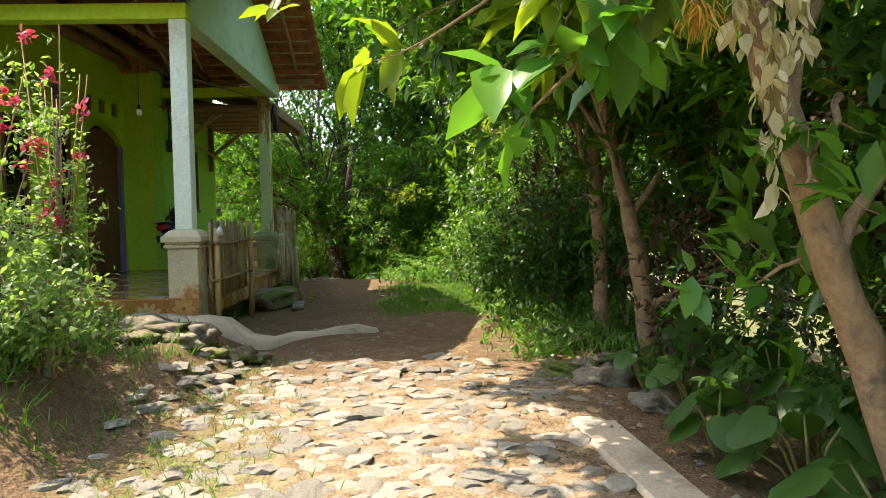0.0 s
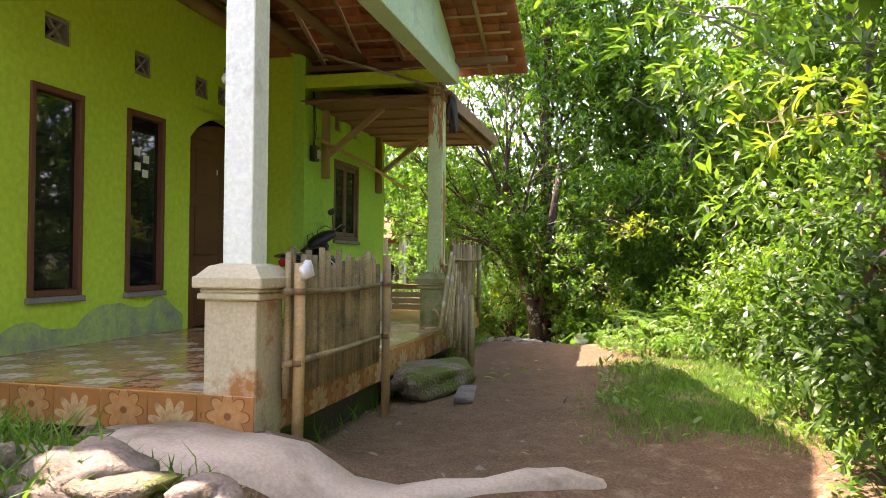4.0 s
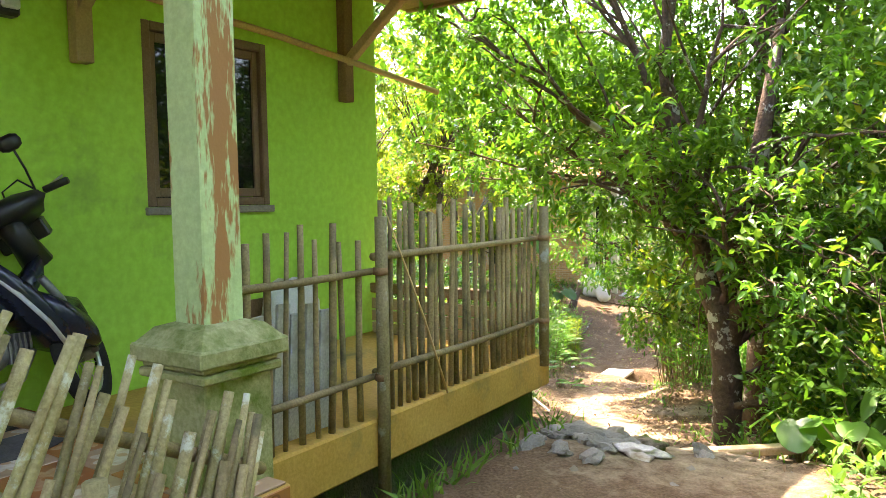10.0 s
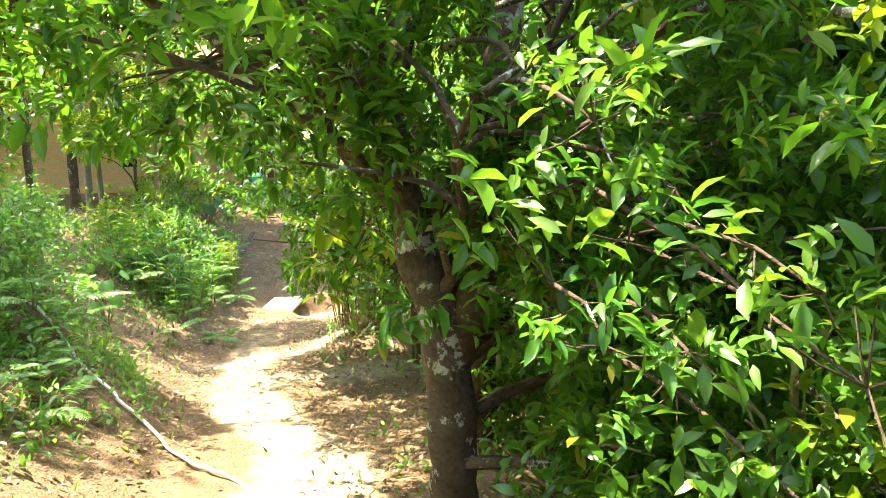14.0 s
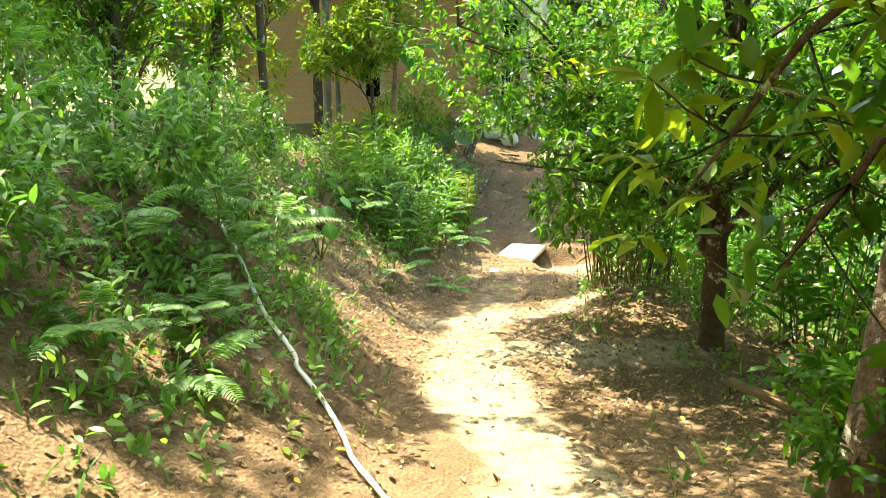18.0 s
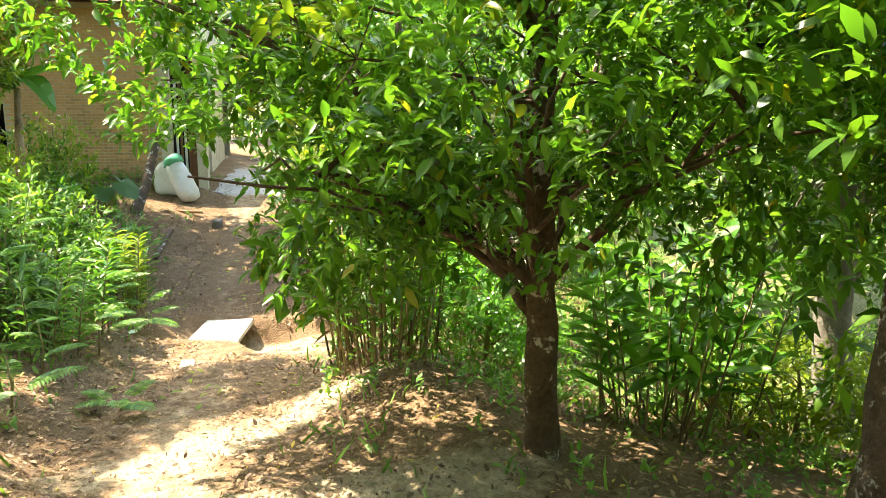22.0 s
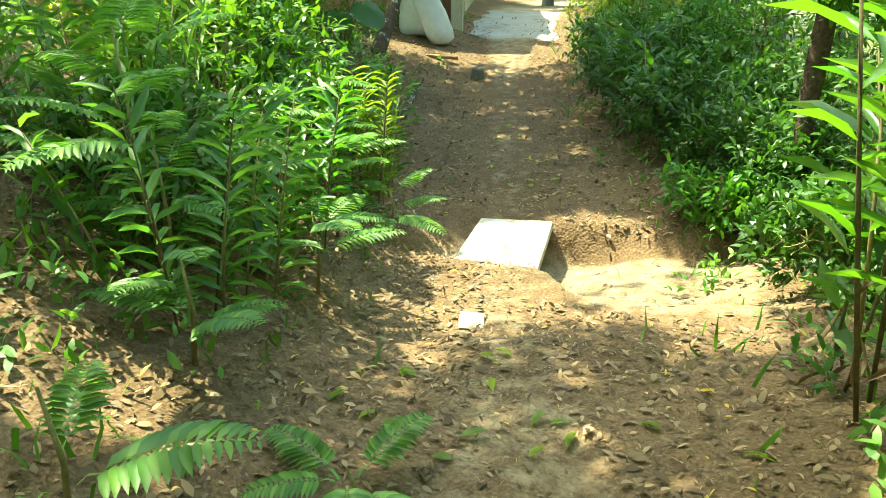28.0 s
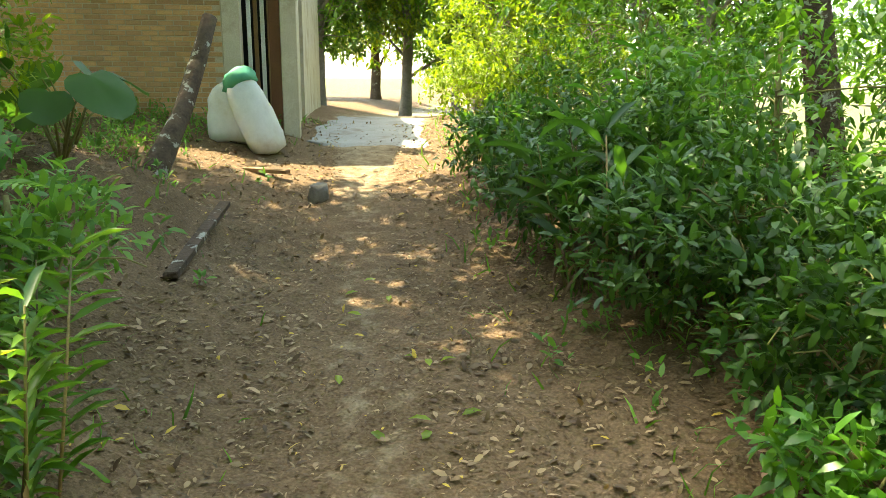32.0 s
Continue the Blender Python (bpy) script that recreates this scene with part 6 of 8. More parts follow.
# the last six clumps are added to shade the ground right of the path
tree("tree", (-2.25, 14.3), "slender tree with brown lichened bark", [(0, 0, 0, 0.115), (-0.03, 0, 0.9, 0.10), (-0.08, 0, 1.9, 0.09), (-0.05, 0.1, 3.2, 0.07), (0.1, 0.1, 6.0, 0.05), (0.1, 0.2, 8.8, 0.02)],
     [ball(-1.3, -0.6, 1.9, 0.9, 440), ball(-0.3, -0.8, 2.3, 1.0, 440), ball(1.0, -0.5, 2.2, 1.0, 440), ball(-1.9, 0.4, 2.5, 1.1, 460), ball(0.4, 0.8, 2.6, 1.2, 420), ball(0.0, 0.0, 3.6, 1.5, 460), ball(1.8, 0.2, 2.9, 1.2, 380), ball(-2.9, 0.3, 3.1, 1.0, 260), ball(0.4, 0.3, 5.4, 1.7, 160), ball(0.7, 0.5, 7.2, 1.7, 170), ball(-0.6, 0.6, 8.8, 1.4, 130), ball(-0.9, 0.3, 1.75, 0.5, 170), ball(-0.2, 0.6, 1.9, 0.55, 170), ball(-1.35, 1.7, 1.75, 0.62, 240), ball(-0.5, 1.5, 1.6, 0.7, 240), ball(0.3, 1.4, 1.8, 0.8, 260), ball(-2.6, -1.0, 5.2, 1.1, 360), ball(-2.3, -2.2, 5.0, 1.1, 360), ball(-1.6, 0.5, 5.6, 1.1, 320), ball(-2.9, 0.6, 5.8, 1.0, 300), ball(-1.25, -2.2, 4.8, 1.0, 420), ball(-0.5, -2.7, 5.2, 1.0, 400)],
     M["bark"], M["leaf_tree"], 0.105, 0.42, 7, 12, LENS)
tree("tree", (-0.62, 13.3), "thick dark tree trunk among the shrubs", [(0, 0, 0, 0.17), (0.05, 0, 1.2, 0.15), (0.1, 0.1, 2.6, 0.12), (0, 0.2, 4.6, 0.08), (0, 0.3, 8.2, 0.03)],
     [ball(0.4, -0.3, 2.6, 1.3, 600), ball(1.6, 0.2, 2.2, 1.2, 500), ball(0.0, 0.8, 4.0, 1.7, 600), ball(1.2, 1.2, 3.4, 1.5, 500), ball(0.4, 0.6, 6.2, 1.9, 300), ball(-0.4, 0.9, 8.2, 1.7, 300)], M["bark"], M["leaf_tree"], 0.15, 0.4, 6, 13)
# the two slim trees by the stone path, and the leaning one
# the last seven clumps are added over the path to shade the hedge
tree("tree", (2.95, -1.6), "slim tree with tan bark at the path's edge", [(0, 0, 0, 0.085), (-0.03, 0, 1.2, 0.075), (-0.08, 0, 2.0, 0.07), (-0.1, 0.1, 3.2, 0.05)],
     [ball(-0.6, -0.2, 3.0, 1.0, 420), ball(0.7, 0.3, 3.0, 1.1, 420), ball(-0.2, 0.2, 4.2, 1.5, 700), ball(-1.2, 0.6, 3.9, 0.9, 300), ball(-0.6, 1.7, 4.2, 1.0, 320), ball(0.4, 1.4, 4.0, 1.0, 320), ball(-1.3, -0.7, 4.2, 0.8, 240), ball(0.2, 2.7, 4.5, 1.0, 280), ball(-1.95, 1.3, 4.4, 0.9, 420), ball(-1.95, 0.1, 4.4, 0.85, 380)], M["bark_tan"], M["leaf_tree"], 0.15, 0.42, 6, 14)
tree("tree", (3.12, -2.75), "slim forked tree with tan bark at the path's edge", [(0, 0, 0, 0.095), (-0.08, 0, 0.7, 0.085), (-0.12, 0, 1.05, 0.085), (-0.22, 0, 1.5, 0.06), (-0.38, 0.05, 2.3, 0.05), (-0.5, 0.1, 3.3, 0.03)],
     [ball(-0.8, -0.4, 2.9, 0.8, 330), ball(0.6, -0.2, 2.5, 0.9, 380), ball(0.5, 0.5, 3.6, 1.3, 560), ball(-1.5, 0.1, 3.5, 1.0, 420), ball(0.9, -0.9, 1.1, 0.35, 60)], M["bark_tan"], M["leaf_tree"], 0.16, 0.42, 6, 15)
# the clumps above 4.1 m are added out of view to shade the path's edge
tree("tree", (3.12, -6.62), "leaning tree with rough brown bark", [(0, 0, 0, 0.095), (-0.25, 0.03, 0.75, 0.08), (-0.42, 0.06, 1.25, 0.077), (-0.66, 0.1, 2.05, 0.07), (-0.85, 0.2, 2.9, 0.06), (-1.0, 0.3, 4.2, 0.045)],
     [ball(-0.9, 0.6, 3.6, 0.8, 220), ball(0.3, 0.9, 3.4, 1.1, 360), ball(-0.2, -0.6, 4.0, 1.4, 420), ball(-1.6, 0.9, 4.8, 1.1, 320), ball(-2.3, 2.0, 5.2, 1.0, 260), ball(-1.3, 2.4, 5.0, 1.1, 300), ball(-2.2, -0.4, 5.0, 0.9, 240), ball(-2.9, 2.3, 4.2, 0.7, 260), ball(-2.7, 1.2, 4.2, 0.7, 240), ball(-2.8, 3.4, 4.3, 0.7, 240), ball(0.35, 0.2, 2.2, 0.6, 130), ball(0.1, -0.5, 1.2, 0.4, 60)], M["bark_tan"], M["leaf_dark"], 0.17, 0.42, 6, 16)


def shrub(x, y, h, r, leaf, seed, label, ln=0.09, ratio=0.45, n=700, k=5, bark=None, low=0.3, shape=KITE, group="", droop=0.25):
    c = [ball(0, 0, h * 0.6, r, n // 2, 0.7 * h / r * 0.55), ball(r * 0.5, -r * 0.3, h * low + 0.15, r * 0.7, n // 4, 0.7), ball(-r * 0.5, r * 0.2, h * low + 0.2, r * 0.7, n // 4, 0.7)]
    return tree("shrub", (x, y), label, [(0, 0, 0, 0.03), (0.03, 0, h * 0.4, 0.025), (0.0, 0.04, h * 0.8, 0.012)], c, bark or M["stem"], leaf, ln, ratio, k, seed, shape, True, droop, True, "shrub", group, 0.008)


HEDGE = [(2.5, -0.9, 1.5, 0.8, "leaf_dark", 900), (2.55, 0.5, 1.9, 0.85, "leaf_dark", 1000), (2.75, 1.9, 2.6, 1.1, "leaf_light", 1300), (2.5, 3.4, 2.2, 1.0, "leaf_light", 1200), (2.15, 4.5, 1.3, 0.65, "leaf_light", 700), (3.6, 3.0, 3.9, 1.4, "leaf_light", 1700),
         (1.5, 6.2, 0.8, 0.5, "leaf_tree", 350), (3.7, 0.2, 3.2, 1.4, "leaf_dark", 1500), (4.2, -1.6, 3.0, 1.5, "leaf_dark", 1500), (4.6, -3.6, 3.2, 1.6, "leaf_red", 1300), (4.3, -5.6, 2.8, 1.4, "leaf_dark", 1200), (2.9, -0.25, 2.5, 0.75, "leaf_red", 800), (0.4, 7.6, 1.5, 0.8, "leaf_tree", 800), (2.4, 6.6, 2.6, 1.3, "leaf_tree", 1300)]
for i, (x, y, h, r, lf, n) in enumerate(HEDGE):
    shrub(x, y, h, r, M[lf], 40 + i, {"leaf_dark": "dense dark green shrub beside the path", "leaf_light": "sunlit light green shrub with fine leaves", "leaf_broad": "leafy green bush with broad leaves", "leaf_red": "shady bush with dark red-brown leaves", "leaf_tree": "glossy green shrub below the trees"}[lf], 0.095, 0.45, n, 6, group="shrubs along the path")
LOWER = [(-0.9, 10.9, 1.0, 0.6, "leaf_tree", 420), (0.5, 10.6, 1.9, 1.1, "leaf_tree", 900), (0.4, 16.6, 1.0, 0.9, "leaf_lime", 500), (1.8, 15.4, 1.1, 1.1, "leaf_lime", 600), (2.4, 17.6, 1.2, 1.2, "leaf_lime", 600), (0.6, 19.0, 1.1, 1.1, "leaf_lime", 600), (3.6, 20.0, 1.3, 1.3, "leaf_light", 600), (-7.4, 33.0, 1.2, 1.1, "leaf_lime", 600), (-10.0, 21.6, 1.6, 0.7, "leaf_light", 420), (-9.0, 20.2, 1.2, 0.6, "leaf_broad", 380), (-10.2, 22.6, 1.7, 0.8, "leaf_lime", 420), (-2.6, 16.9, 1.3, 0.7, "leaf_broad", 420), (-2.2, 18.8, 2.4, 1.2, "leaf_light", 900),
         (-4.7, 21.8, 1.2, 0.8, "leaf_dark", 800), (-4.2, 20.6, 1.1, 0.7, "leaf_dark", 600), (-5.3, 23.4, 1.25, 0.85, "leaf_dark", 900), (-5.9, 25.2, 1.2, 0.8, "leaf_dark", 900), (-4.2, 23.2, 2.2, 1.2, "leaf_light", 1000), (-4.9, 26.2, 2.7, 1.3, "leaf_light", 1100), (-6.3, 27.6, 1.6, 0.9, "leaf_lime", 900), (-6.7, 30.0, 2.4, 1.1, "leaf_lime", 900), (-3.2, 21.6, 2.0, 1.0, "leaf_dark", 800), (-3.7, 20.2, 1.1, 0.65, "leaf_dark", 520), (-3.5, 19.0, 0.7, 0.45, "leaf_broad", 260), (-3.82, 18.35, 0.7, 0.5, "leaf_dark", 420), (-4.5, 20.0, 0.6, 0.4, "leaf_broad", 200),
         (-7.4, 16.6, 0.8, 0.7, "leaf_dark", 300), (-8.0, 18.2, 1.5, 0.9, "leaf_light", 600), (-9.2, 19.0, 1.5, 0.9, "leaf_lime", 600), (-8.1, 20.4, 1.0, 0.6, "leaf_fern", 380), (-7.0, 13.2, 0.9, 0.7, "leaf_fern", 360), (-6.0, 11.2, 1.0, 0.7, "leaf_fern", 380), (-5.2, 9.2, 1.0, 0.6, "leaf_fern", 320), (-8.6, 14.6, 1.4, 0.9, "leaf_light", 600), (-8.2, 11.6, 1.5, 0.9, "leaf_light", 600)]
for i, (x, y, h, r, lf, n) in enumerate(LOWER):
    shrub(x, y, h, r, M[lf], 80 + i, {"leaf_dark": "dense dark green bush on the slope", "leaf_light": "light green shrub on the slope", "leaf_broad": "leafy green seedlings on the bank", "leaf_lime": "yellow-green sunlit bush on the slope", "leaf_fern": "feathery green undergrowth plant on the bank", "leaf_tree": "glossy green shrub below the trees"}[lf], 0.10, 0.40, n, 6, group="bushes on the slope")

# taller trees round about
BACK = [(2.6, 11.4, 6.5, 0), (5.6, 8.0, 9, 0), (7.4, 3.5, 8, 2), (7.2, -2.5, 8, 0), (2.3, 12.0, 8.5, 2), (1.2, 17.5, 10, 2), (4.5, 12.5, 9, 2), (4.2, 6.2, 9, 2), (5.4, -2.6, 8, 0), (5.6, -5.6, 7.5, 0), (6.8, -8.0, 6.5, 0), (5.5, 19.5, 7, 2), (3.5, 22.5, 7, 2), (2.6, 24.0, 8, 2), (-1.5, 26.0, 7, 2), (-3.6, 30.5, 7, 2), (-6.2, 35.5, 7, 1), (-12.6, 38.5, 8, 2), (2.5, 33.0, 8, 2), (-1.0, 38.5, 8, 2), (5.5, 28.0, 8, 0), (-4.2, 47.0, 9, 2), (-10.5, 52.0, 9, 2), (-7.0, 56.0, 9, 1), (-8.6, 44.0, 8, 2), (-10.6, 41.0, 8, 1), (-12.5, 16.2, 6, 0), (-16.5, 17.5, 7, 1), (-18.0, 23.0, 7, 1), (-14.6, 13.4, 6.5, 2), (-21.0, 27.0, 8, 2), (-20.0, 20.0, 7, 0), (-17.5, 30.0, 8, 1), (-12.2, 11.0, 6, 2), (-13.5, 38.0, 8, 2), (-8.0, 41.0, 8, 2), (-6.5, -7.5, 6, 0), (-4.0, -15.0, 7, 0), (3.0, -16.0, 7, 0), (8.0, -14.0, 7, 0), (-16.0, -1.0, 7, 0), (-11.0, 10.2, 6, 0)]


def tall(seed, leaf, bark, h, ln, spread=1.0):
    s = h / 6
    rng = random.Random(seed)
    c = []
    for i in range(11):
        a, q = i * 2.4, rng.uniform(0.5, 1.9) * s * spread
        c.append(ball(math.cos(a) * q, math.sin(a) * q, h * (0.32 + 0.06 * i), rng.uniform(1.0, 1.45) * s, 330))
    return tree("tree", (0, 0, -50), "leafy green tree", [(0, 0, 0, 0.14 * s), (0.1, 0.05, h * 0.3, 0.12 * s), (0.0, 0.15, h * 0.6, 0.08 * s), (0.1, 0.1, h * 0.95, 0.02)], c, bark, leaf, ln, 0.42, 6, seed, FAR, True, 0.25, False)


KINDS = [tall(301, M["leaf_tree"], M["bark"], 6, 0.19), tall(302, M["leaf_lime"], M["bark_grey"], 6, 0.17, 0.9), tall(303, M["leaf_light"], M["bark_grey"], 6, 0.19)]
brng = random.Random(77)
HIGH = []
for i in range(9):
    a, q = i * 2.4, 0.35 + 0.2 * i
    HIGH.append(ball(math.cos(a) * q, math.sin(a) * q, 5.2 + 0.42 * ((i * 5) % 9), brng.uniform(1.1, 1.5), 420))
# the first two trees are added to shade the left banks
for x, y, s in ((-15.0, 25.3, 1.15), (-10.1, 11.9, 0.95), (-1.1, 10.7, 1.28), (0.9, 12.6, 1.4)):
    tree("tree", (x, y), "added tall slim tree with a high leafy crown", [(0, 0, 0, 0.13 * s), (0.06, 0.04, 2.2 * s, 0.11 * s), (0.0, 0.1, 4.6 * s, 0.085 * s), (0.1, 0.0, 7.6 * s, 0.03)], [tuple(v * s for v in c[:6]) + (c[6],) for c in HIGH], M["bark"], M["leaf_tree"], 0.2, 0.42, 6, int(s * 100 + y), KITE, True, 0.25, True, "tree", "trees round the path")
# added tree: its crown hangs out of view to shade the slope
tree("tree", (-3.0, 25.0), "added leaning tree whose unseen crown shades the slope", [(0, 0, 0, 0.17), (-0.5, 0, 2.4, 0.15), (-1.9, 0, 4.8, 0.12), (-4.2, 0, 6.8, 0.06)], [ball(x - 8.4, y - 0.2, z + 0.3, r, n) for x, y, z, r, n in ((3.5, -2.7, 6.3, 0.8, 280), (2.0, -0.1, 6.2, 1.2, 280), (3.4, -0.2, 6.6, 1.1, 380), (0.8, 0.6, 6.6, 1.3, 420), (2.6, 1.6, 6.6, 1.3, 280), (1.2, 2.4, 7.0, 1.3, 420), (2.2, -1.6, 6.7, 1.0, 340), (3.3, -1.3, 6.9, 1.0, 340), (4.2, 1.2, 7.2, 1.2, 380), (3.0, 3.2, 7.4, 1.3, 380), (4.6, -0.4, 7.0, 1.1, 320), (1.6, -3.0, 6.3, 1.0, 340), (2.8, -3.2, 6.4, 0.9, 300), (0.3, -1.8, 6.4, 1.1, 340))], M["bark"], M["leaf_tree"], 0.2, 0.42, 6, 18, KITE, True, 0.25, True, "tree", "trees round the path")
# added tree: crown placed towards the sun to shade the lower path
tree("tree", (-11.6, 17.3), "added tall tree whose unseen crown shades the lower path", [(0, 0, 0, 0.10), (0.5, 0.1, 2.6, 0.09), (1.7, 0.4, 4.8, 0.07), (3.2, 0.8, 6.6, 0.03)], [ball(3.2, 0.5, 6.2, 1.0, 320), ball(3.4, 1.6, 6.5, 1.0, 320), ball(3.9, -0.5, 6.0, 0.9, 280), ball(3.0, -0.6, 5.6, 0.8, 240), ball(4.4, 0.6, 6.4, 0.9, 280)], M["bark"], M["leaf_tree"], 0.18, 0.42, 6, 21, KITE, True, 0.25, True, "tree", "trees round the path")
# the last two clumps are added to shade the bank
tree("tree", (-12.0, 21.6), "tall slim tree with a sunlit yellow-green crown", [(0, 0, 0, 0.10), (0.05, 0.05, 2.6, 0.09), (0.0, 0.1, 5.2, 0.07), (0.1, 0.0, 8.6, 0.03)], [ball(0, 0, 7.5, 1.8, 640), ball(1.2, 0.5, 6.4, 1.4, 440), ball(-1.4, 0.3, 6.6, 1.5, 460), ball(0.3, -1.0, 5.8, 1.2, 340), ball(-0.4, 0.8, 9.0, 1.5, 460), ball(1.4, 0.4, 8.6, 1.4, 420), ball(0.6, 1.9, 4.8, 1.2, 420), ball(1.5, 1.4, 5.1, 1.0, 380)], M["bark_grey"], M["leaf_tree"], 0.17, 0.42, 6, 22, KITE, True, 0.25, True, "tree", "trees round the path")
# the last three clumps are added to shade the bank below
tree("tree", (-10.2, 17.4), "slender dark tree on the bank", [(0, 0, 0, 0.085), (-0.05, 0, 1.4, 0.075), (-0.1, 0.1, 3.0, 0.06), (0.0, 0.2, 5.2, 0.03)], [ball(-0.4, 0.3, 3.8, 0.9, 240), ball(0.5, -0.3, 4.4, 0.9, 220), ball(-0.2, 0.2, 5.2, 1.2, 340), ball(-1.3, 0.1, 3.1, 0.95, 280), ball(-0.4, 0.7, 2.9, 0.7, 200), ball(0.3, -1.8, 5.6, 1.1, 300), ball(1.2, -1.6, 6.0, 1.0, 280), ball(0.5, -3.0, 5.8, 1.0, 280)], M["bark"], M["leaf_lime"], 0.14, 0.42, 6, 19)
tree("tree", (-9.6, 19.8), "young tree with bright yellow-green foliage", [(0, 0, 0, 0.045), (0.03, 0, 1.2, 0.04), (0, 0.05, 2.6, 0.02)], [ball(0, 0, 2.7, 0.95, 480), ball(0.5, 0.2, 3.3, 0.85, 360), ball(-0.6, -0.2, 2.5, 0.75, 260), ball(-0.3, 0.3, 3.7, 0.8, 300)], M["bark"], M["leaf_lime"], 0.13, 0.42, 6, 20)
tree("tree", (-3.92, 20.2), "dark tree beside the ditch", [(0, 0, 0, 0.10), (0.0, 0, 1.2, 0.08), (0.03, 0.1, 2.6, 0.07), (0.1, 0.2, 4.6, 0.04)], [ball(0.2, 0.3, 2.5, 0.8, 240), ball(0.8, -0.3, 3.2, 1.1, 360), ball(0.1, 0.4, 4.2, 1.3, 460)], M["bark"], M["leaf_tree"], 0.15, 0.4, 6, 17)
used = set()
for x, y, h, k in BACK:
    m = Matrix.Translation((x, y, float(land(x, y)) - 0.08)) @ Matrix.Rotation(brng.uniform(0, 6.28), 4, "Z") @ Matrix.Scale(h / 6 * brng.uniform(0.92, 1.08), 4)
    if k not in used:
        used.add(k)
        t = KINDS[k]
        t.matrix_basis = m
    else:
        t = copy_thing(KINDS[k], m)
        t.matrix_basis = m
    tagged(t, ("tall leafy tree with dark bark", "tree with sunlit yellow-green foliage", "tall tree with light green foliage")[k] + " behind the path", "tree", "trees round the path")
for i in range(28):
    a, r = i * 2.39996, brng.uniform(26, 62)
    x, y = -3 + math.cos(a) * r, 10 + math.sin(a) * r
    if -9 < x < 3 and -25 < y < 45 or abs(x + 11) < 8 and 20 < y < 44:
        continue
    m = Matrix.Translation((x, y, float(land(x, y)) - 0.2)) @ Matrix.Rotation(brng.uniform(0, 6.28), 4, "Z") @ Matrix.Scale(brng.uniform(1.2, 1.9), 4)
    t = copy_thing(KINDS[i % 3], m)
    t.matrix_basis = m
    tagged(t, "distant leafy tree in the wood", "tree", "trees of the wood")


# ---- single plants ----
def heart_leaf(size):
    """A broad heart-shaped leaf with a dished blade, its stalk at the origin, pointing along +y."""
    out = []
    for i in range(16):
        a = 2 * math.pi * i / 16
        r = 0.5 * (1 - 0.32 * math.cos(a) * (1 if math.cos(a) > 0 else 0.2)) * (1 - 0.45 * max(0, math.cos(a)) ** 8)
        x, y = math.sin(a) * r * 0.92, -math.cos(a) * r * (1.25 if math.cos(a) < 0 else 0.9)
        out.append((x * size, (y + 0.12) * size, size * (0.2 * abs(x) - 0.30 * (x * x * 2 + (y - 0.1) ** 2) + 0.02 * math.sin(5 * a))))
    v = [(0, 0, 0.02 * size)] + out
    return mesh_of("blade", v, [(0, 1 + i, 1 + (i + 1) % 16) for i in range(16)], True)


def taro(x, y, h, size, n, seed, mat="leaf_broad", label="broad heart-shaped taro plant in the shade"):
    rng = random.Random(seed)
    root = thing("taro_plant", (x, y, float(land(x, y)) - 0.02), label, "plant", "broad-leaved plants")
    for i in range(n):
        a = i * 2.4 + rng.uniform(-0.4, 0.4)
        r, hh = rng.uniform(0.25, 0.6) * h, h * rng.uniform(0.55, 1.0)
        e = Vector((math.cos(a) * r, math.sin(a) * r, hh))
        part("stalk", tube([(0, 0, 0), e * 0.5 + Vector((0, 0, hh * 0.2)), e], [0.012, 0.009, 0.006], 5), M["stem"], root)
        part("leaf", heart_leaf(size * rng.uniform(0.7, 1.15)), M[mat], root, "", tuple(e), (rng.uniform(-55, -15), rng.uniform(-15, 15), math.degrees(a) - 90))
    return root


for k, (x, y, h, s, n) in enumerate(((3.0, -3.9, 0.5, 0.34, 7), (3.3, -5.4, 0.6, 0.36, 8), (2.9, -6.0, 0.5, 0.32, 7), (3.7, -5.9, 0.9, 0.4, 8), (2.75, -6.9, 0.5, 0.3, 7), (3.3, -7.2, 0.7, 0.36, 8), (2.6, -4.3, 0.35, 0.26, 6), (2.55, -7.5, 0.4, 0.28, 6), (3.45, -4.55, 0.6, 0.38, 7), (2.75, -4.9, 0.4, 0.3, 6), (3.6, -3.3, 0.7, 0.36, 6), (2.6, -5.6, 0.45, 0.3, 5), (0.9, 5.9, 0.35, 0.22, 5), (0.25, 6.35, 0.4, 0.22, 5), (1.6, 3.9, 0.35, 0.24, 5), (0.75, 5.35, 0.3, 0.2, 5), (1.15, 4.15, 0.25, 0.2, 5), (-0.05, 6.5, 0.35, 0.24, 6), (-7.4, 15.0, 0.6, 0.26, 6), (-8.1, 16.0, 0.7, 0.28, 6), (-9.2, 22.35, 0.75, 0.46, 6), (-9.7, 23.2, 0.7, 0.4, 5), (-6.6, 13.9, 0.5, 0.22, 5), (-7.3, 17.6, 0.6, 0.24, 6))):
    # taro that stands in shade gets the darker leaf colour
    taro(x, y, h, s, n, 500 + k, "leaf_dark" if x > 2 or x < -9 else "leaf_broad")


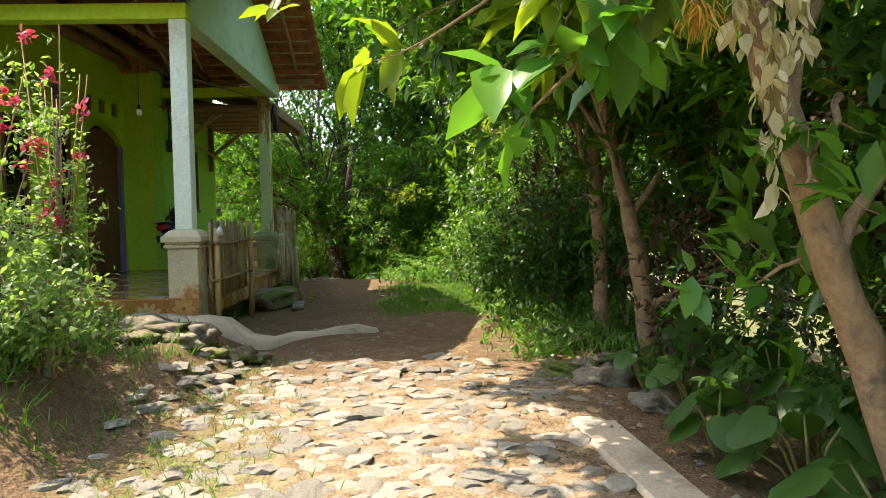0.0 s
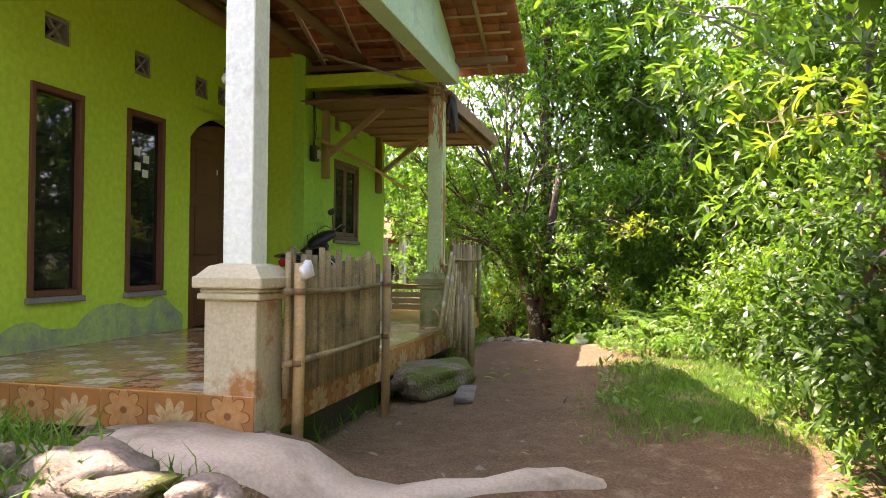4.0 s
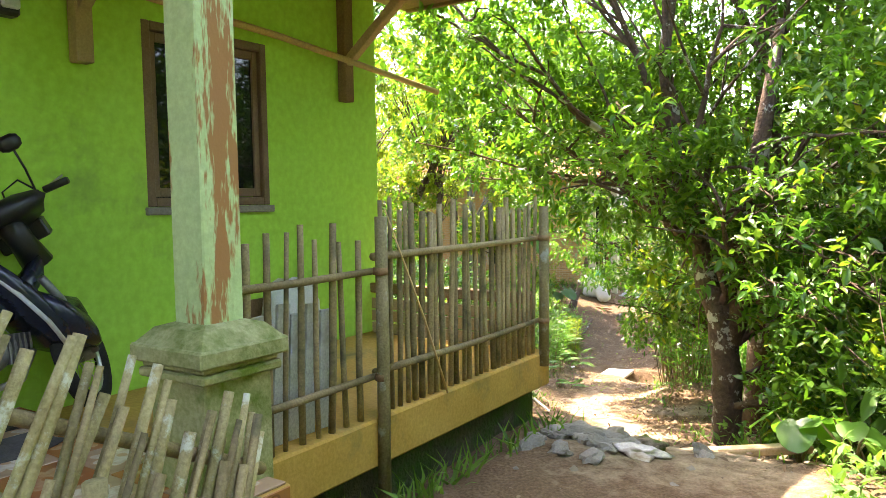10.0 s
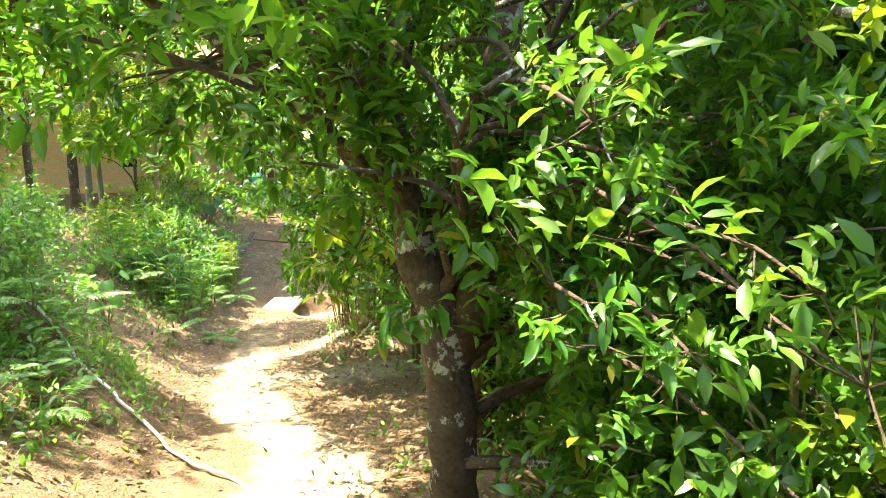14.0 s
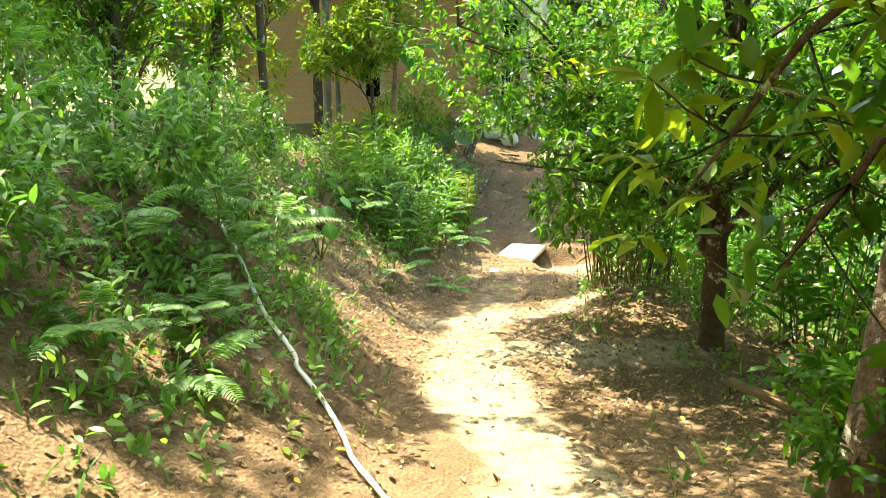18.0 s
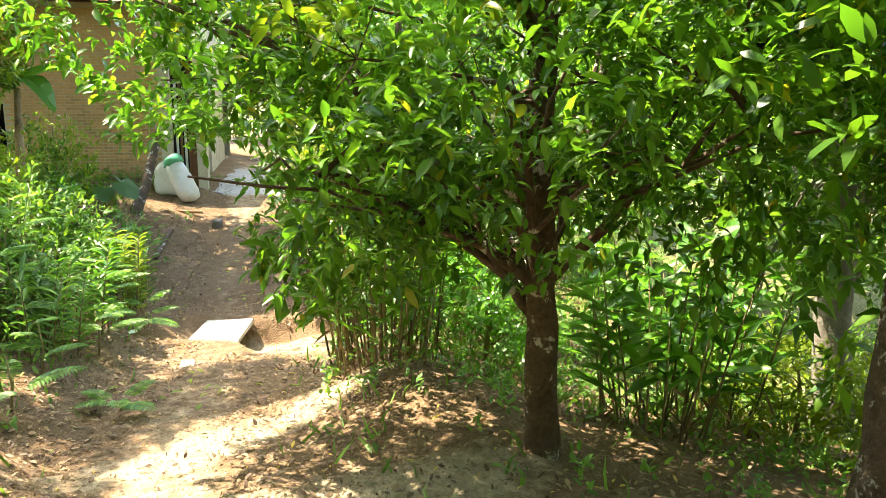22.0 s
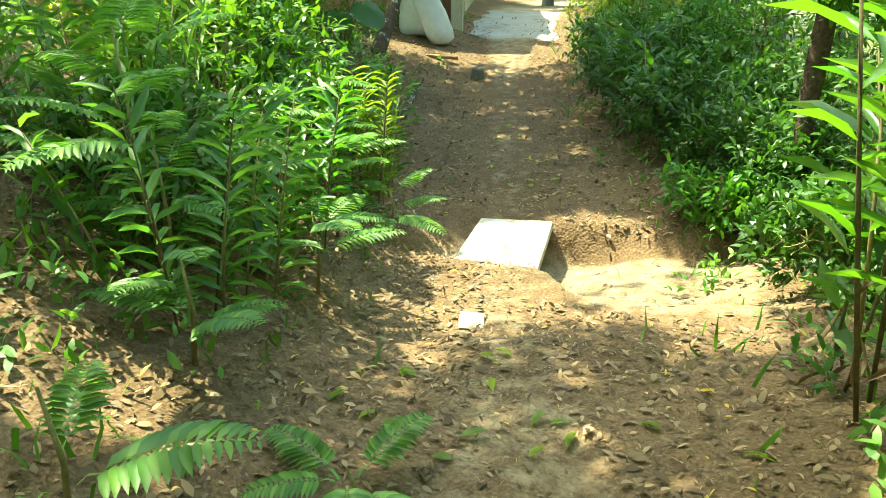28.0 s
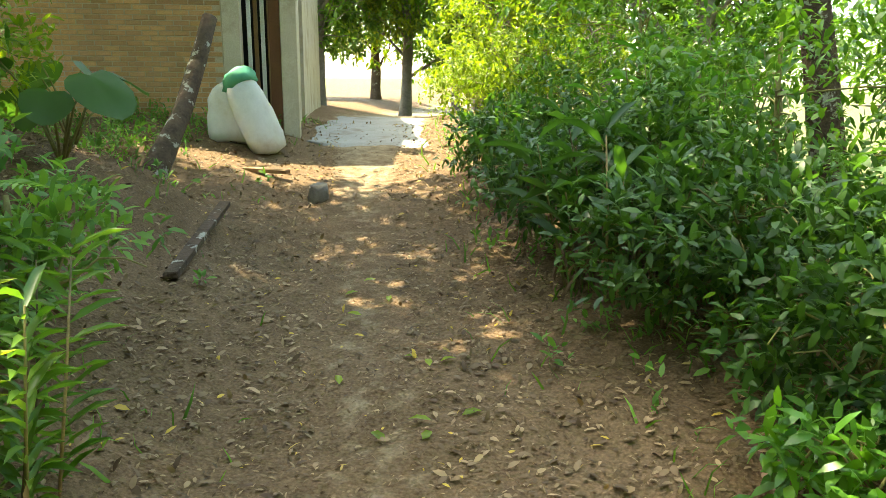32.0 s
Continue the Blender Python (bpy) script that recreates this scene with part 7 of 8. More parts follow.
def frond_arrays(o, way, length, rng, pairs=11, wide=0.22, leaf_w=0.16):
    """A compound leaf: a bowed stalk with pairs of narrow leaflets."""
    way = unit(np.asarray(way, float))
    side = unit(np.cross(way, (0, 0, 1.0)))
    f = np.linspace(0.18, 1.0, pairs)
    mid = np.asarray(o) + way * (f * length)[:, None] + np.array((0, 0, -1.0)) * (0.32 * length * f**2)[:, None]
    base = np.repeat(mid, 2, 0)
    sg = np.tile((1.0, -1.0), pairs)
    w = side * sg[:, None] + way * 0.55 + np.array((0, 0, -0.25))
    ln = np.repeat(wide * length * np.sin(np.pi * (0.2 + 0.75 * f)) + 0.02, 2) * rng.uniform(0.9, 1.1, 2 * pairs)
    a = leaf_arrays(base, w, ln, ln * leaf_w * 2, rng, LENS, 0.85)
    m2 = np.concatenate([np.asarray(o)[None], mid])
    b = leaf_arrays(m2[:-1], np.diff(m2, axis=0), np.linalg.norm(np.diff(m2, axis=0), axis=1), 0.012, rng, BLADE, 0.9)
    return [a, b]


def fern(x, y, h, length, n, seed, mat="leaf_fern", label="feathery undergrowth plant with compound leaves", pairs=16, wide=0.2):
    rng = np.random.default_rng(seed)
    bz = float(land(x, y)) - 0.02
    root = thing("fern", (x, y, bz), label, "plant", "feathery plants")
    for i in range(n):
        a = i * 2.4 + rng.uniform(-0.5, 0.5)
        o = np.array((0.04 * math.cos(a), 0.04 * math.sin(a), h * rng.uniform(0.35, 1.0)))
        w = (math.cos(a), math.sin(a), rng.uniform(0.25, 0.9))
        co, tris = joined(frond_arrays(o, w, length * rng.uniform(0.75, 1.15), rng, pairs, wide))
        part("frond", mesh_of_arrays("frond", co, tris), M[mat], root)
    part("stalk", tube([(0, 0, 0), (0.02, 0.01, h * 0.5), (0, 0, h)], [0.012, 0.009, 0.005], 5), M["stem"], root)
    return root


FERNS = [(-6.4, 15.6, 0.5, 0.42, 6), (-6.1, 14.7, 0.45, 0.55, 3), (-4.65, 10.05, 0.2, 0.42, 8), (-4.95, 10.5, 0.25, 0.4, 7), (-4.3, 9.75, 0.2, 0.4, 7), (-4.5, 9.3, 0.25, 0.4, 6), (-5.2, 11.0, 0.3, 0.45, 7), (-5.7, 11.4, 0.35, 0.45, 7), (-5.3, 10.2, 0.5, 0.5, 7), (-5.9, 12.3, 0.7, 0.55, 8), (-6.8, 16.0, 0.8, 0.5, 8), (-6.6, 16.9, 0.5, 0.5, 7), (-7.0, 17.9, 0.9, 0.65, 8), (-7.1, 16.2, 1.1, 0.7, 8), (-7.6, 18.9, 1.0, 0.6, 8), (-6.9, 18.6, 0.35, 0.5, 6), (-7.9, 19.8, 0.9, 0.6, 7), (-5.6, 15.3, 0.15, 0.4, 5), (0.9, 7.3, 0.9, 0.7, 8), (0.95, 5.0, 0.35, 0.4, 7), (1.25, 5.5, 0.5, 0.5, 8), (0.75, 5.9, 0.5, 0.5, 8), (1.4, 4.5, 0.4, 0.4, 7), (1.0, 6.5, 0.7, 0.6, 8), (1.7, 6.2, 0.8, 0.6, 8), (1.7, 7.9, 1.1, 0.8, 8), (-4.6, 8.4, 0.7, 0.6, 7), (-5.5, 8.9, 0.8, 0.6, 7), (-6.6, 10.6, 0.9, 0.6, 8), (-7.5, 12.2, 1.0, 0.6, 8)]
for k, (x, y, h, ln, n) in enumerate(FERNS):
    fern(x, y, h, ln, n, 600 + k)


def cane(x, y, h, n, spread, seed, label, leaf="leaf_broad", ln=0.36, ratio=0.2, per=8, lean=0.22, bare=0.36, stout=0.8, dry=0.5):
    """A clump of upright canes with long leaves on both sides."""
    rng, r2 = np.random.default_rng(seed), random.Random(seed)
    bz = float(land(x, y)) - 0.03
    root = thing("cane_clump", (x, y, bz), label, "plant", "cane clumps")
    sets, old = [], []
    for i in range(n):
        a, r = i * 2.4, spread * math.sqrt((i + 0.5) / n)
        p = Vector((math.cos(a) * r, math.sin(a) * r, 0))
        hh = h * r2.uniform(0.65, 1.1)
        q = p + Vector((math.cos(a) * lean * hh * r2.uniform(0.3, 1.2), math.sin(a) * lean * hh * r2.uniform(0.3, 1.2), hh))
        part("cane", tube([p, p.lerp(q, 0.5) + Vector((r2.uniform(-0.03, 0.03), r2.uniform(-0.03, 0.03), 0.02)), q], [0.013 * stout, 0.011 * stout, 0.006 * stout], 5), M[("cane", "stem", "cane", "bamboo")[i % 4]], root)
        f = np.linspace(bare, 1.02, per)
        base = np.array(p)[None] + (np.array(q) - np.array(p))[None] * f[:, None]
        b = r2.uniform(0, 6.28)
        sg = np.where(np.arange(per) % 2, 1.0, -1.0)
        w = np.stack([math.cos(b) * sg, math.sin(b) * sg, 0.55 + 0 * sg], 1) + rng.normal(0, 0.18, (per, 3))
        l = ln * rng.uniform(0.7, 1.15, per)
        sets.append(leaf_arrays(base, w, l, l * ratio, rng, LENS, 0.7))
        if r2.random() < dry:
            g = np.array((0.08, 0.2, 0.33))[:, None]
            old.append(leaf_arrays(np.array(p)[None] + (np.array(q) - np.array(p))[None] * g, np.stack([rng.normal(0, 0.6, 3), rng.normal(0, 0.6, 3), -0.7 + 0 * g[:, 0]], 1), ln * rng.uniform(0.4, 0.8, 3), 0.03, rng, LENS, 0.4))
    co, tris = joined(sets)
    part("leaves", mesh_of_arrays("leaves", co, tris), M[leaf], root)
    if old:
        co, tris = joined(old)
        part("dry_leaves", mesh_of_arrays("dry_leaves", co, tris), M["dead"], root, "withered brown leaves hanging on the canes")
    return root


cane(-3.55, 16.25, 1.55, 46, 0.52, 700, "tall galangal clump with dark canes beside the path", "leaf_tree", 0.3, 0.2, 7, 0.18, 0.42)
cane(0.5, 7.05, 0.7, 12, 0.3, 699, "dark plant with long drooping leaves under the tree", "leaf_dark", 0.4, 0.28, 5, 0.5)
cane(-3.98, 16.78, 1.35, 3, 0.08, 701, "galangal shoots with broad pale green leaves", "leaf_light", 0.36, 0.26, 9, 0.08, 0.22, 0.7)
cane(-6.75, 16.1, 1.0, 12, 0.4, 711, "lance-leaved seedlings crowding the bank", "leaf_fern", 0.2, 0.2, 22, 0.35, 0.06, 0.5, 0.1)
cane(-7.05, 17.2, 0.85, 12, 0.36, 712, "lance-leaved seedlings crowding the bank", "leaf_broad", 0.2, 0.22, 22, 0.35, 0.06, 0.5, 0.1)
cane(-1.2, 15.6, 1.5, 26, 0.5, 702, "lush galangal clump below the trees", ln=0.42, ratio=0.26)
cane(-0.5, 16.6, 1.6, 22, 0.5, 703, "lush galangal clump below the trees", ln=0.42, ratio=0.26)
cane(-5.25, 22.6, 1.0, 20, 0.4, 704, "dark galangal clump on the slope", "leaf_dark", 0.42, 0.2)
cane(-4.6, 24.6, 1.5, 20, 0.5, 705, "galangal clump among the bushes", "leaf_broad", 0.42, 0.2)
cane(-7.2, 18.95, 1.15, 5, 0.1, 706, "upright plant with sunlit lance-shaped leaves", "leaf_lime", 0.16, 0.17, 44, 0.1, 0.08, 0.5, 0.1)
cane(-7.4, 19.4, 1.0, 8, 0.25, 707, "lance-leaved plant on the bank", "leaf_light", 0.18, 0.2, 28, 0.2, 0.08, 0.5, 0.1)
cane(-7.9, 17.0, 1.4, 16, 0.5, 708, "grassy bamboo shoots on the bank", "leaf_fern", 0.3, 0.12, 24, 0.3, 0.06, 0.5, 0.2)
cane(-3.1, 18.0, 1.5, 20, 0.5, 709, "galangal clump behind the path", "leaf_broad", 0.4, 0.22)

# banana and papaya before the brick house
ban = thing("banana_plant", (-9.75, 20.8, float(land(-9.75, 20.8)) - 0.03), "young banana plant with broad leaves", "plant")
part("stem", tube([(0, 0, 0), (0.05, 0.02, 1.1), (0.1, 0.05, 2.25)], [0.09, 0.07, 0.045], 9), M["bark_tan"], ban)
for i in range(8):
    a = i * 2.4
    bm = bmesh.new()
    rows_ = []
    for j in range(7):
        f = j / 6
        w = 0.21 * math.sin(math.pi * (0.08 + 0.9 * f)) ** 0.6
        c = Vector((math.cos(a) * f * 1.25, math.sin(a) * f * 1.25, 2.2 + 1.0 * f - (0.7 + 0.3 * (i % 3)) * f * f))
        s = Vector((-math.sin(a), math.cos(a), 0)) * w
        rows_.append([bm.verts.new(c - s + Vector((0, 0, 0.05))), bm.verts.new(c), bm.verts.new(c + s + Vector((0, 0, 0.05)))])
    for r0, r1 in zip(rows_, rows_[1:]):
        bm.faces.new((r0[0], r0[1], r1[1], r1[0]))
        bm.faces.new((r0[1], r0[2], r1[2], r1[1]))
    part("leaf", bm, M["leaf_broad"], ban)
tree("papaya_tree", (-11.2, 20.9), "slim papaya tree with a bare trunk", [(0, 0, 0, 0.07), (0.03, 0, 1.0, 0.06), (0.05, 0, 2.2, 0.045)], [ball(0, 0, 2.4, 0.7, 120, 0.5)], M["bark_grey"], M["leaf_broad"], 0.3, 0.6, 3, 33, LENS, False)


# ---- sprays of leaves close to the path ----
def spray(start, end, leaf, ln, ratio, n, seed, label, bark="bark_tan", k=7, droop=0.3, loose=0.25):
    """A low branch with leaves in whorls along its outer half."""
    rng, r2 = np.random.default_rng(seed), random.Random(seed)
    root = thing("branch", start, label, "branch", "low branches")
    e = Vector(end) - Vector(start)
    pts = curve_points((0, 0, 0), e, 8, 0.06 * e.length, 0.03, r2)
    part("wood", tube(pts, [0.02 - 0.0021 * i for i in range(8)], 6, 0.05, r2), M[bark], root)
    f = rng.uniform(0.45, 1.0, n)
    tips = np.array([pts[min(7, int(v * 7.99))] for v in f]) + rng.normal(0, loose, (n, 3)) * (1.0, 1.0, 0.7)
    ways = unit(np.asarray(e)[None] + rng.normal(0, 0.5, (n, 3)))
    co, tris = rosettes(tips, ways, rng, k, ln, ratio, LENS, droop, 0.85)
    part("leaves", mesh_of_arrays("leaves", co, tris), M[leaf], root)
    for t in tips[:: max(1, n // 10)]:
        a = min(pts[2:], key=lambda c: (Vector(c) - Vector(t)).length)
        part("twig", tube([a, Vector(a).lerp(Vector(t), 0.5) + Vector((0, 0, -0.015)), Vector(t)], [0.0045, 0.0035, 0.002], 5), M[bark], root)
    return root


# on some branches dark leaves paint shade and lime leaves paint sun
TEAK = "branch with very large leaves over the path"
spray((2.40, -6.5, 2.55), (1.42, -6.72, 1.62), "leaf_broad", 0.27, 0.55, 9, 801, TEAK, k=5, droop=0.9, loose=0.13)
spray((2.42, -6.5, 2.6), (1.05, -6.55, 1.95), "leaf_lime", 0.26, 0.5, 9, 802, TEAK, k=5, droop=0.9, loose=0.16)
spray((2.40, -6.5, 2.7), (1.55, -6.8, 1.95), "leaf_lime", 0.26, 0.5, 8, 821, TEAK, k=5, droop=0.9, loose=0.14)
spray((2.40, -6.5, 2.8), (0.35, -5.9, 2.42), "leaf_lime", 0.19, 0.42, 12, 803, "branch with large sunlit leaves over the path", k=5, droop=0.7, loose=0.24)
spray((2.42, -6.5, 2.6), (1.95, -6.75, 2.05), "leaf_light", 0.2, 0.45, 7, 822, "branch with large sunlit leaves over the path", k=5, droop=0.7, loose=0.2)
spray((3.0, -4.0, 3.2), (0.7, -3.2, 2.75), "leaf_light", 0.18, 0.38, 26, 823, "branch with drooping green leaves over the path", k=6, droop=0.8, loose=0.34)
spray((3.0, -3.4, 3.0), (1.6, -3.6, 2.35), "leaf_tree", 0.18, 0.38, 26, 824, "branch with drooping green leaves over the path", k=6, droop=0.8, loose=0.34)
spray((3.3, -5.0, 3.4), (2.3, -4.6, 2.5), "leaf_dark", 0.18, 0.4, 26, 825, "branch with leaves coloured dark for shade", k=6, droop=0.8, loose=0.36)
spray((2.9, -3.0, 2.9), (1.3, -2.2, 2.9), "leaf_light", 0.20, 0.4, 26, 804, "branch with light green leaves over the path", k=6, droop=0.5, loose=0.4)
spray((2.75, -6.5, 1.7), (2.44, -6.8, 1.3), "leaf_broad", 0.16, 0.6, 7, 826, "low shoot with round green leaves", k=5, droop=0.5, loose=0.16)
spray((2.9, -5.2, 2.9), (2.0, -4.9, 2.25), "leaf_light", 0.17, 0.4, 22, 827, "branch with light green leaves over the path", k=6, droop=0.8, loose=0.3)
spray((2.85, -6.5, 1.15), (2.42, -6.4, 0.9), "leaf_broad", 0.16, 0.6, 8, 805, "low shoot with round green leaves", k=5, droop=0.5, loose=0.16)
spray((3.4, 3.0, 2.6), (1.9, 2.0, 2.5), "leaf_lime", 0.2, 0.35, 18, 806, "branch with pale sunlit leaves", k=6, droop=0.6, loose=0.35)
spray((-1.2, 8.85, 1.2), (-1.88, 9.6, 0.3), "leaf_lime", 0.16, 0.42, 18, 807, "low branch with leaves coloured yellow-green for sun", "bark", 6, 0.35, 0.2)
spray((-1.2, 8.85, 0.9), (-1.6, 9.9, -0.1), "leaf_light", 0.13, 0.42, 11, 808, "low branch with fresh green leaves", "bark", 6, 0.35, 0.2)
spray((-1.05, 8.6, 1.7), (-0.35, 7.7, 1.5), "leaf_tree", 0.12, 0.42, 14, 809, "twig with fresh light green leaves", "bark", 7, 0.1, 0.22)
spray((-0.9, 8.6, 1.2), (0.35, 6.9, 0.75), "leaf_light", 0.125, 0.42, 26, 810, "twig with fresh light green leaves", "bark", 7, 0.1, 0.32)
spray((-0.8, 8.7, 1.9), (0.9, 7.0, 1.7), "leaf_lime", 0.125, 0.42, 14, 811, "twig with leaves coloured yellow-green for sun", "bark", 7, 0.1, 0.25)
spray((-2.3, 14.2, 0.0), (-3.3, 13.4, 0.25), "leaf_lime", 0.125, 0.42, 26, 812, "overhanging branch with large glossy leaves", "bark", 6, 0.5, 0.28)
spray((-2.25, 14.2, -0.1), (-2.2, 12.9, -0.15), "leaf_light", 0.13, 0.42, 14, 813, "overhanging branch with large glossy leaves", "bark", 6, 0.5, 0.22)
spray((-2.3, 14.25, 0.3), (-4.5, 14.3, 0.6), "leaf_lime", 0.12, 0.42, 30, 814, "overhanging branch with leaves coloured yellow-green for sun", "bark", 6, 0.5, 0.32)
spray((-1.3, 8.75, 1.9), (-2.6, 8.9, 1.6), "leaf_dark", 0.12, 0.42, 12, 815, "branch over the path with leaves coloured dark for shade", "bark", 6, 0.7, 0.25)
for k, (e, lf) in enumerate((((-0.31, 7.2, 0.72), "leaf_broad"), ((0.1, 7.0, 0.62), "leaf_broad"), ((0.28, 7.1, 0.95), "leaf_light"), ((0.25, 6.8, 0.4), "leaf_light"), ((0.5, 6.95, 0.38), "leaf_lime"), ((-0.37, 7.3, 1.42), "leaf_light"), ((-0.1, 7.4, 1.2), "leaf_broad"), ((0.75, 6.8, 1.66), "leaf_lime"))):
    spray((-0.85 if e[0] < 0.4 else 0.4, 8.6 if e[0] < 0.4 else 7.6, e[2] + 0.1), e, lf, 0.11, 0.42, 12, 840 + k, "leafy twig with fresh rosettes of glossy leaves", "bark", 8, 0.1, 0.14)
# dried cream blossom strips on the leaning tree
dry = thing("dried_flower_stalk", (2.36, -6.72, 2.22), "cream withered flower stalk hanging from a branch", "flower")
hr = np.random.default_rng(71)
for k, (dx, dz, w, n) in enumerate(((-0.07, -0.12, 0.05, 26), (0.08, -0.12, 0.05, 26), (0.0, -0.32, 0.05, 30), (0.01, -0.5, 0.04, 24), (-0.13, -0.2, 0.03, 12), (0.11, -0.3, 0.035, 14), (0.01, -0.7, 0.022, 14), (0.0, -0.86, 0.012, 8))):
    base = np.array((dx, 0, dz)) + hr.normal(0, 1, (n, 3)) * (w, w, 0.05)
    way = np.stack([hr.normal(0, 0.45, n), hr.normal(0, 0.45, n), -1 + 0 * base[:, 0]], 1)
    ln = hr.uniform(0.05, 0.13, n)
    co, tris = leaf_arrays(base, way, ln, ln * hr.uniform(0.3, 0.6, n), hr, LENS, 0.1)
    part("tuft", mesh_of_arrays("tuft", co, tris), M["husk"], dry)
part("stalk", tube([(0.35, 0.4, 0.55), (0.1, 0.1, 0.25), (0, 0, 0), (0.0, 0.0, -0.8)], 0.008, 6), M["stem"], dry)
tas = thing("tassel_blossom", (2.03, -6.85, 1.98), "orange-yellow dry blossom tassel under the branch", "flower")
way = np.stack([hr.normal(0, 0.55, 90), hr.normal(0, 0.55, 90), -1 + 0 * hr.normal(size=90)], 1)
co, tris = leaf_arrays(hr.normal(0, 0.025, (90, 3)), way, hr.uniform(0.08, 0.17, 90), 0.009, hr, BLADE, 0.1)
part("tassel", mesh_of_arrays("tassel", co, tris), M["tassel"], tas)
part("stalk", tube([(0.35, 0.3, 0.6), (0.08, 0.06, 0.2), (0, 0, 0)], 0.007, 5), M["stem"], tas)

# rose bush on the garden bank
for k, (x, y, h, r) in enumerate(((-1.8, -3.75, 2.2, 0.3), (-2.45, -3.6, 2.5, 0.7), (-2.1, -4.4, 2.3, 0.5), (-1.75, -5.0, 1.2, 0.5), (-1.45, -4.7, 0.8, 0.4))):
    rb = shrub(x, y, h, r, M["leaf_rose"], 900 + k, "rose bush with pink flowers on the garden bank", 0.06, 0.55, 400, 5, M["bark_grey"], group="rose bushes")
    rr = np.random.default_rng(950 + k)
    for q in range(9 if k < 3 else 4):
        a, w = rr.uniform(0, 6.28), r * rr.uniform(0.3, 1.0)
        part("cane", tube([(0.05 * math.cos(a), 0.05 * math.sin(a), 0), (w * 0.4 * math.cos(a), w * 0.4 * math.sin(a), h * 0.45), (w * math.cos(a), w * math.sin(a), h * rr.uniform(0.8, 1.15))], [0.010, 0.008, 0.004], 5), M["bark_tan"], rb, "bare woody rose cane")
    if k < 3:
        for q in range(9):
            o = np.array((rr.uniform(-0.2, 1.05) * r, rr.uniform(-1.1, -0.3) * r, h * rr.uniform(0.45, 1.0)))
            co, tris = rosettes(np.repeat(o[None], 2, 0), np.array([[0.3, -0.6, 0.5]] * 2), rr, 9, 0.055, 0.8, LENS, 0.1, 0.8)
            part("flower", mesh_of_arrays("flower", co, tris), M["petal"], rb, "pink rose bloom")


# ---- litter, grass and low growth ----
def scatter(n, x0, x1, y0, y1, rng, weight):
    x, y = rng.uniform(x0, x1, n), rng.uniform(y0, y1, n)
    k = rng.random(n) < weight(x, y)
    x, y = x[k], y[k]
    return np.stack([x, y, land(x, y)], 1)


g = np.random.default_rng(5)
OFF = lambda x, y: x - np.interp(y, FINE, LINE_X)
p = scatter(110000, -13, 2, 5.5, 31, g, lambda x, y: np.exp(-((OFF(x, y) / 4.2) ** 4)) * np.where(np.abs(OFF(x, y)) < np.interp(y, [6, 14, 17, 19, 21, 28], [0.5, 0.45, 0.12, 0.12, 0.3, 0.35]), 0.12, 0.95) * np.interp(y, [5.5, 9, 14, 31], [0.3, 0.6, 1.0, 0.8]) * np.where((y > np.where(x > -5.7, 17.7, 18.5)) & (y < 19.8) & (x > -6.8) & (x < -4.2), 0.08, 1))
w = np.stack([g.normal(size=len(p)), g.normal(size=len(p)), g.normal(0.1, 0.35, len(p))], 1)
ln = g.uniform(0.028, 0.075, len(p))
co, tris = leaf_arrays(p + (0, 0, 0.012), w, ln, ln * g.uniform(0.3, 0.6, len(p)), g, KITE, 0.6)
solo("leaf_litter", mesh_of_arrays("leaf_litter", co, tris), M["dead"], "brown dead leaves strewn over the earth", "leaf litter", kind="stuff")
p = scatter(60000, -9, -1, 12, 24, g, lambda x, y: 0.8 * np.exp(-((OFF(x, y) / 1.9) ** 4)) * np.where((y > np.where(x > -5.7, 17.7, 18.5)) & (y < 19.8) & (x > -6.8) & (x < -4.2), 0.1, 1))
w = np.stack([g.normal(size=len(p)), g.normal(size=len(p)), g.normal(0.05, 0.3, len(p))], 1)
ln = g.uniform(0.014, 0.045, len(p))
co, tris = leaf_arrays(p + (0, 0, 0.008), w, ln, ln * g.uniform(0.15, 0.5, len(p)), g, KITE, 0.6)
solo("leaf_litter", mesh_of_arrays("leaf_litter", co, tris), M["dead"], "fine crumbled leaf litter on the lower path", "leaf litter", kind="stuff")
p = scatter(4200, -2.5, 4, -7, 6, g, lambda x, y: np.where(x > 1.4, 0.8, 0.12))
w = np.stack([g.normal(size=len(p)), g.normal(size=len(p)), g.normal(0, 0.2, len(p))], 1)
ln = g.uniform(0.03, 0.08, len(p))
co, tris = leaf_arrays(p + (0, 0, 0.008), w, ln, ln * 0.42, g, KITE, 0.75)
solo("leaf_litter", mesh_of_arrays("leaf_litter", co, tris), M["dead"], "sparse dead leaves beside the stone path", "leaf litter", kind="stuff")


def blades(p, h0, h1, g, wide=0.09, up=1.6):
    w = np.stack([g.normal(size=len(p)), g.normal(size=len(p)), np.full(len(p), up)], 1)
    ln = g.uniform(h0, h1, len(p))
    return leaf_arrays(p, w, ln, ln * wide, g, BLADE, 0.2)


p1 = scatter(80000, -0.2, 2.7, -0.6, 3.7, g, lambda x, y: np.exp(-(((x - 1.25) / 0.72) ** 4) - (((y - 1.6) / 1.75) ** 4)) * (0.55 + 0.45 * np.sin(x * 5 + 2) * np.sin(y * 4)))
p2 = scatter(26000, 1.2, 5, -3, 7, g, lambda x, y: 0.35 * step(1.4, 2.2, x - 0.15 * (y < 3)))
p3 = scatter(22000, -1.2, 1.0, -6.8, -2.4, g, lambda x, y: 0.5 * np.exp(-(((x + 0.45 + 0.15 * (y + 5)) / 0.5) ** 2)) * (0.5 + 0.5 * np.sin(x * 9) * np.sin(y * 7)))
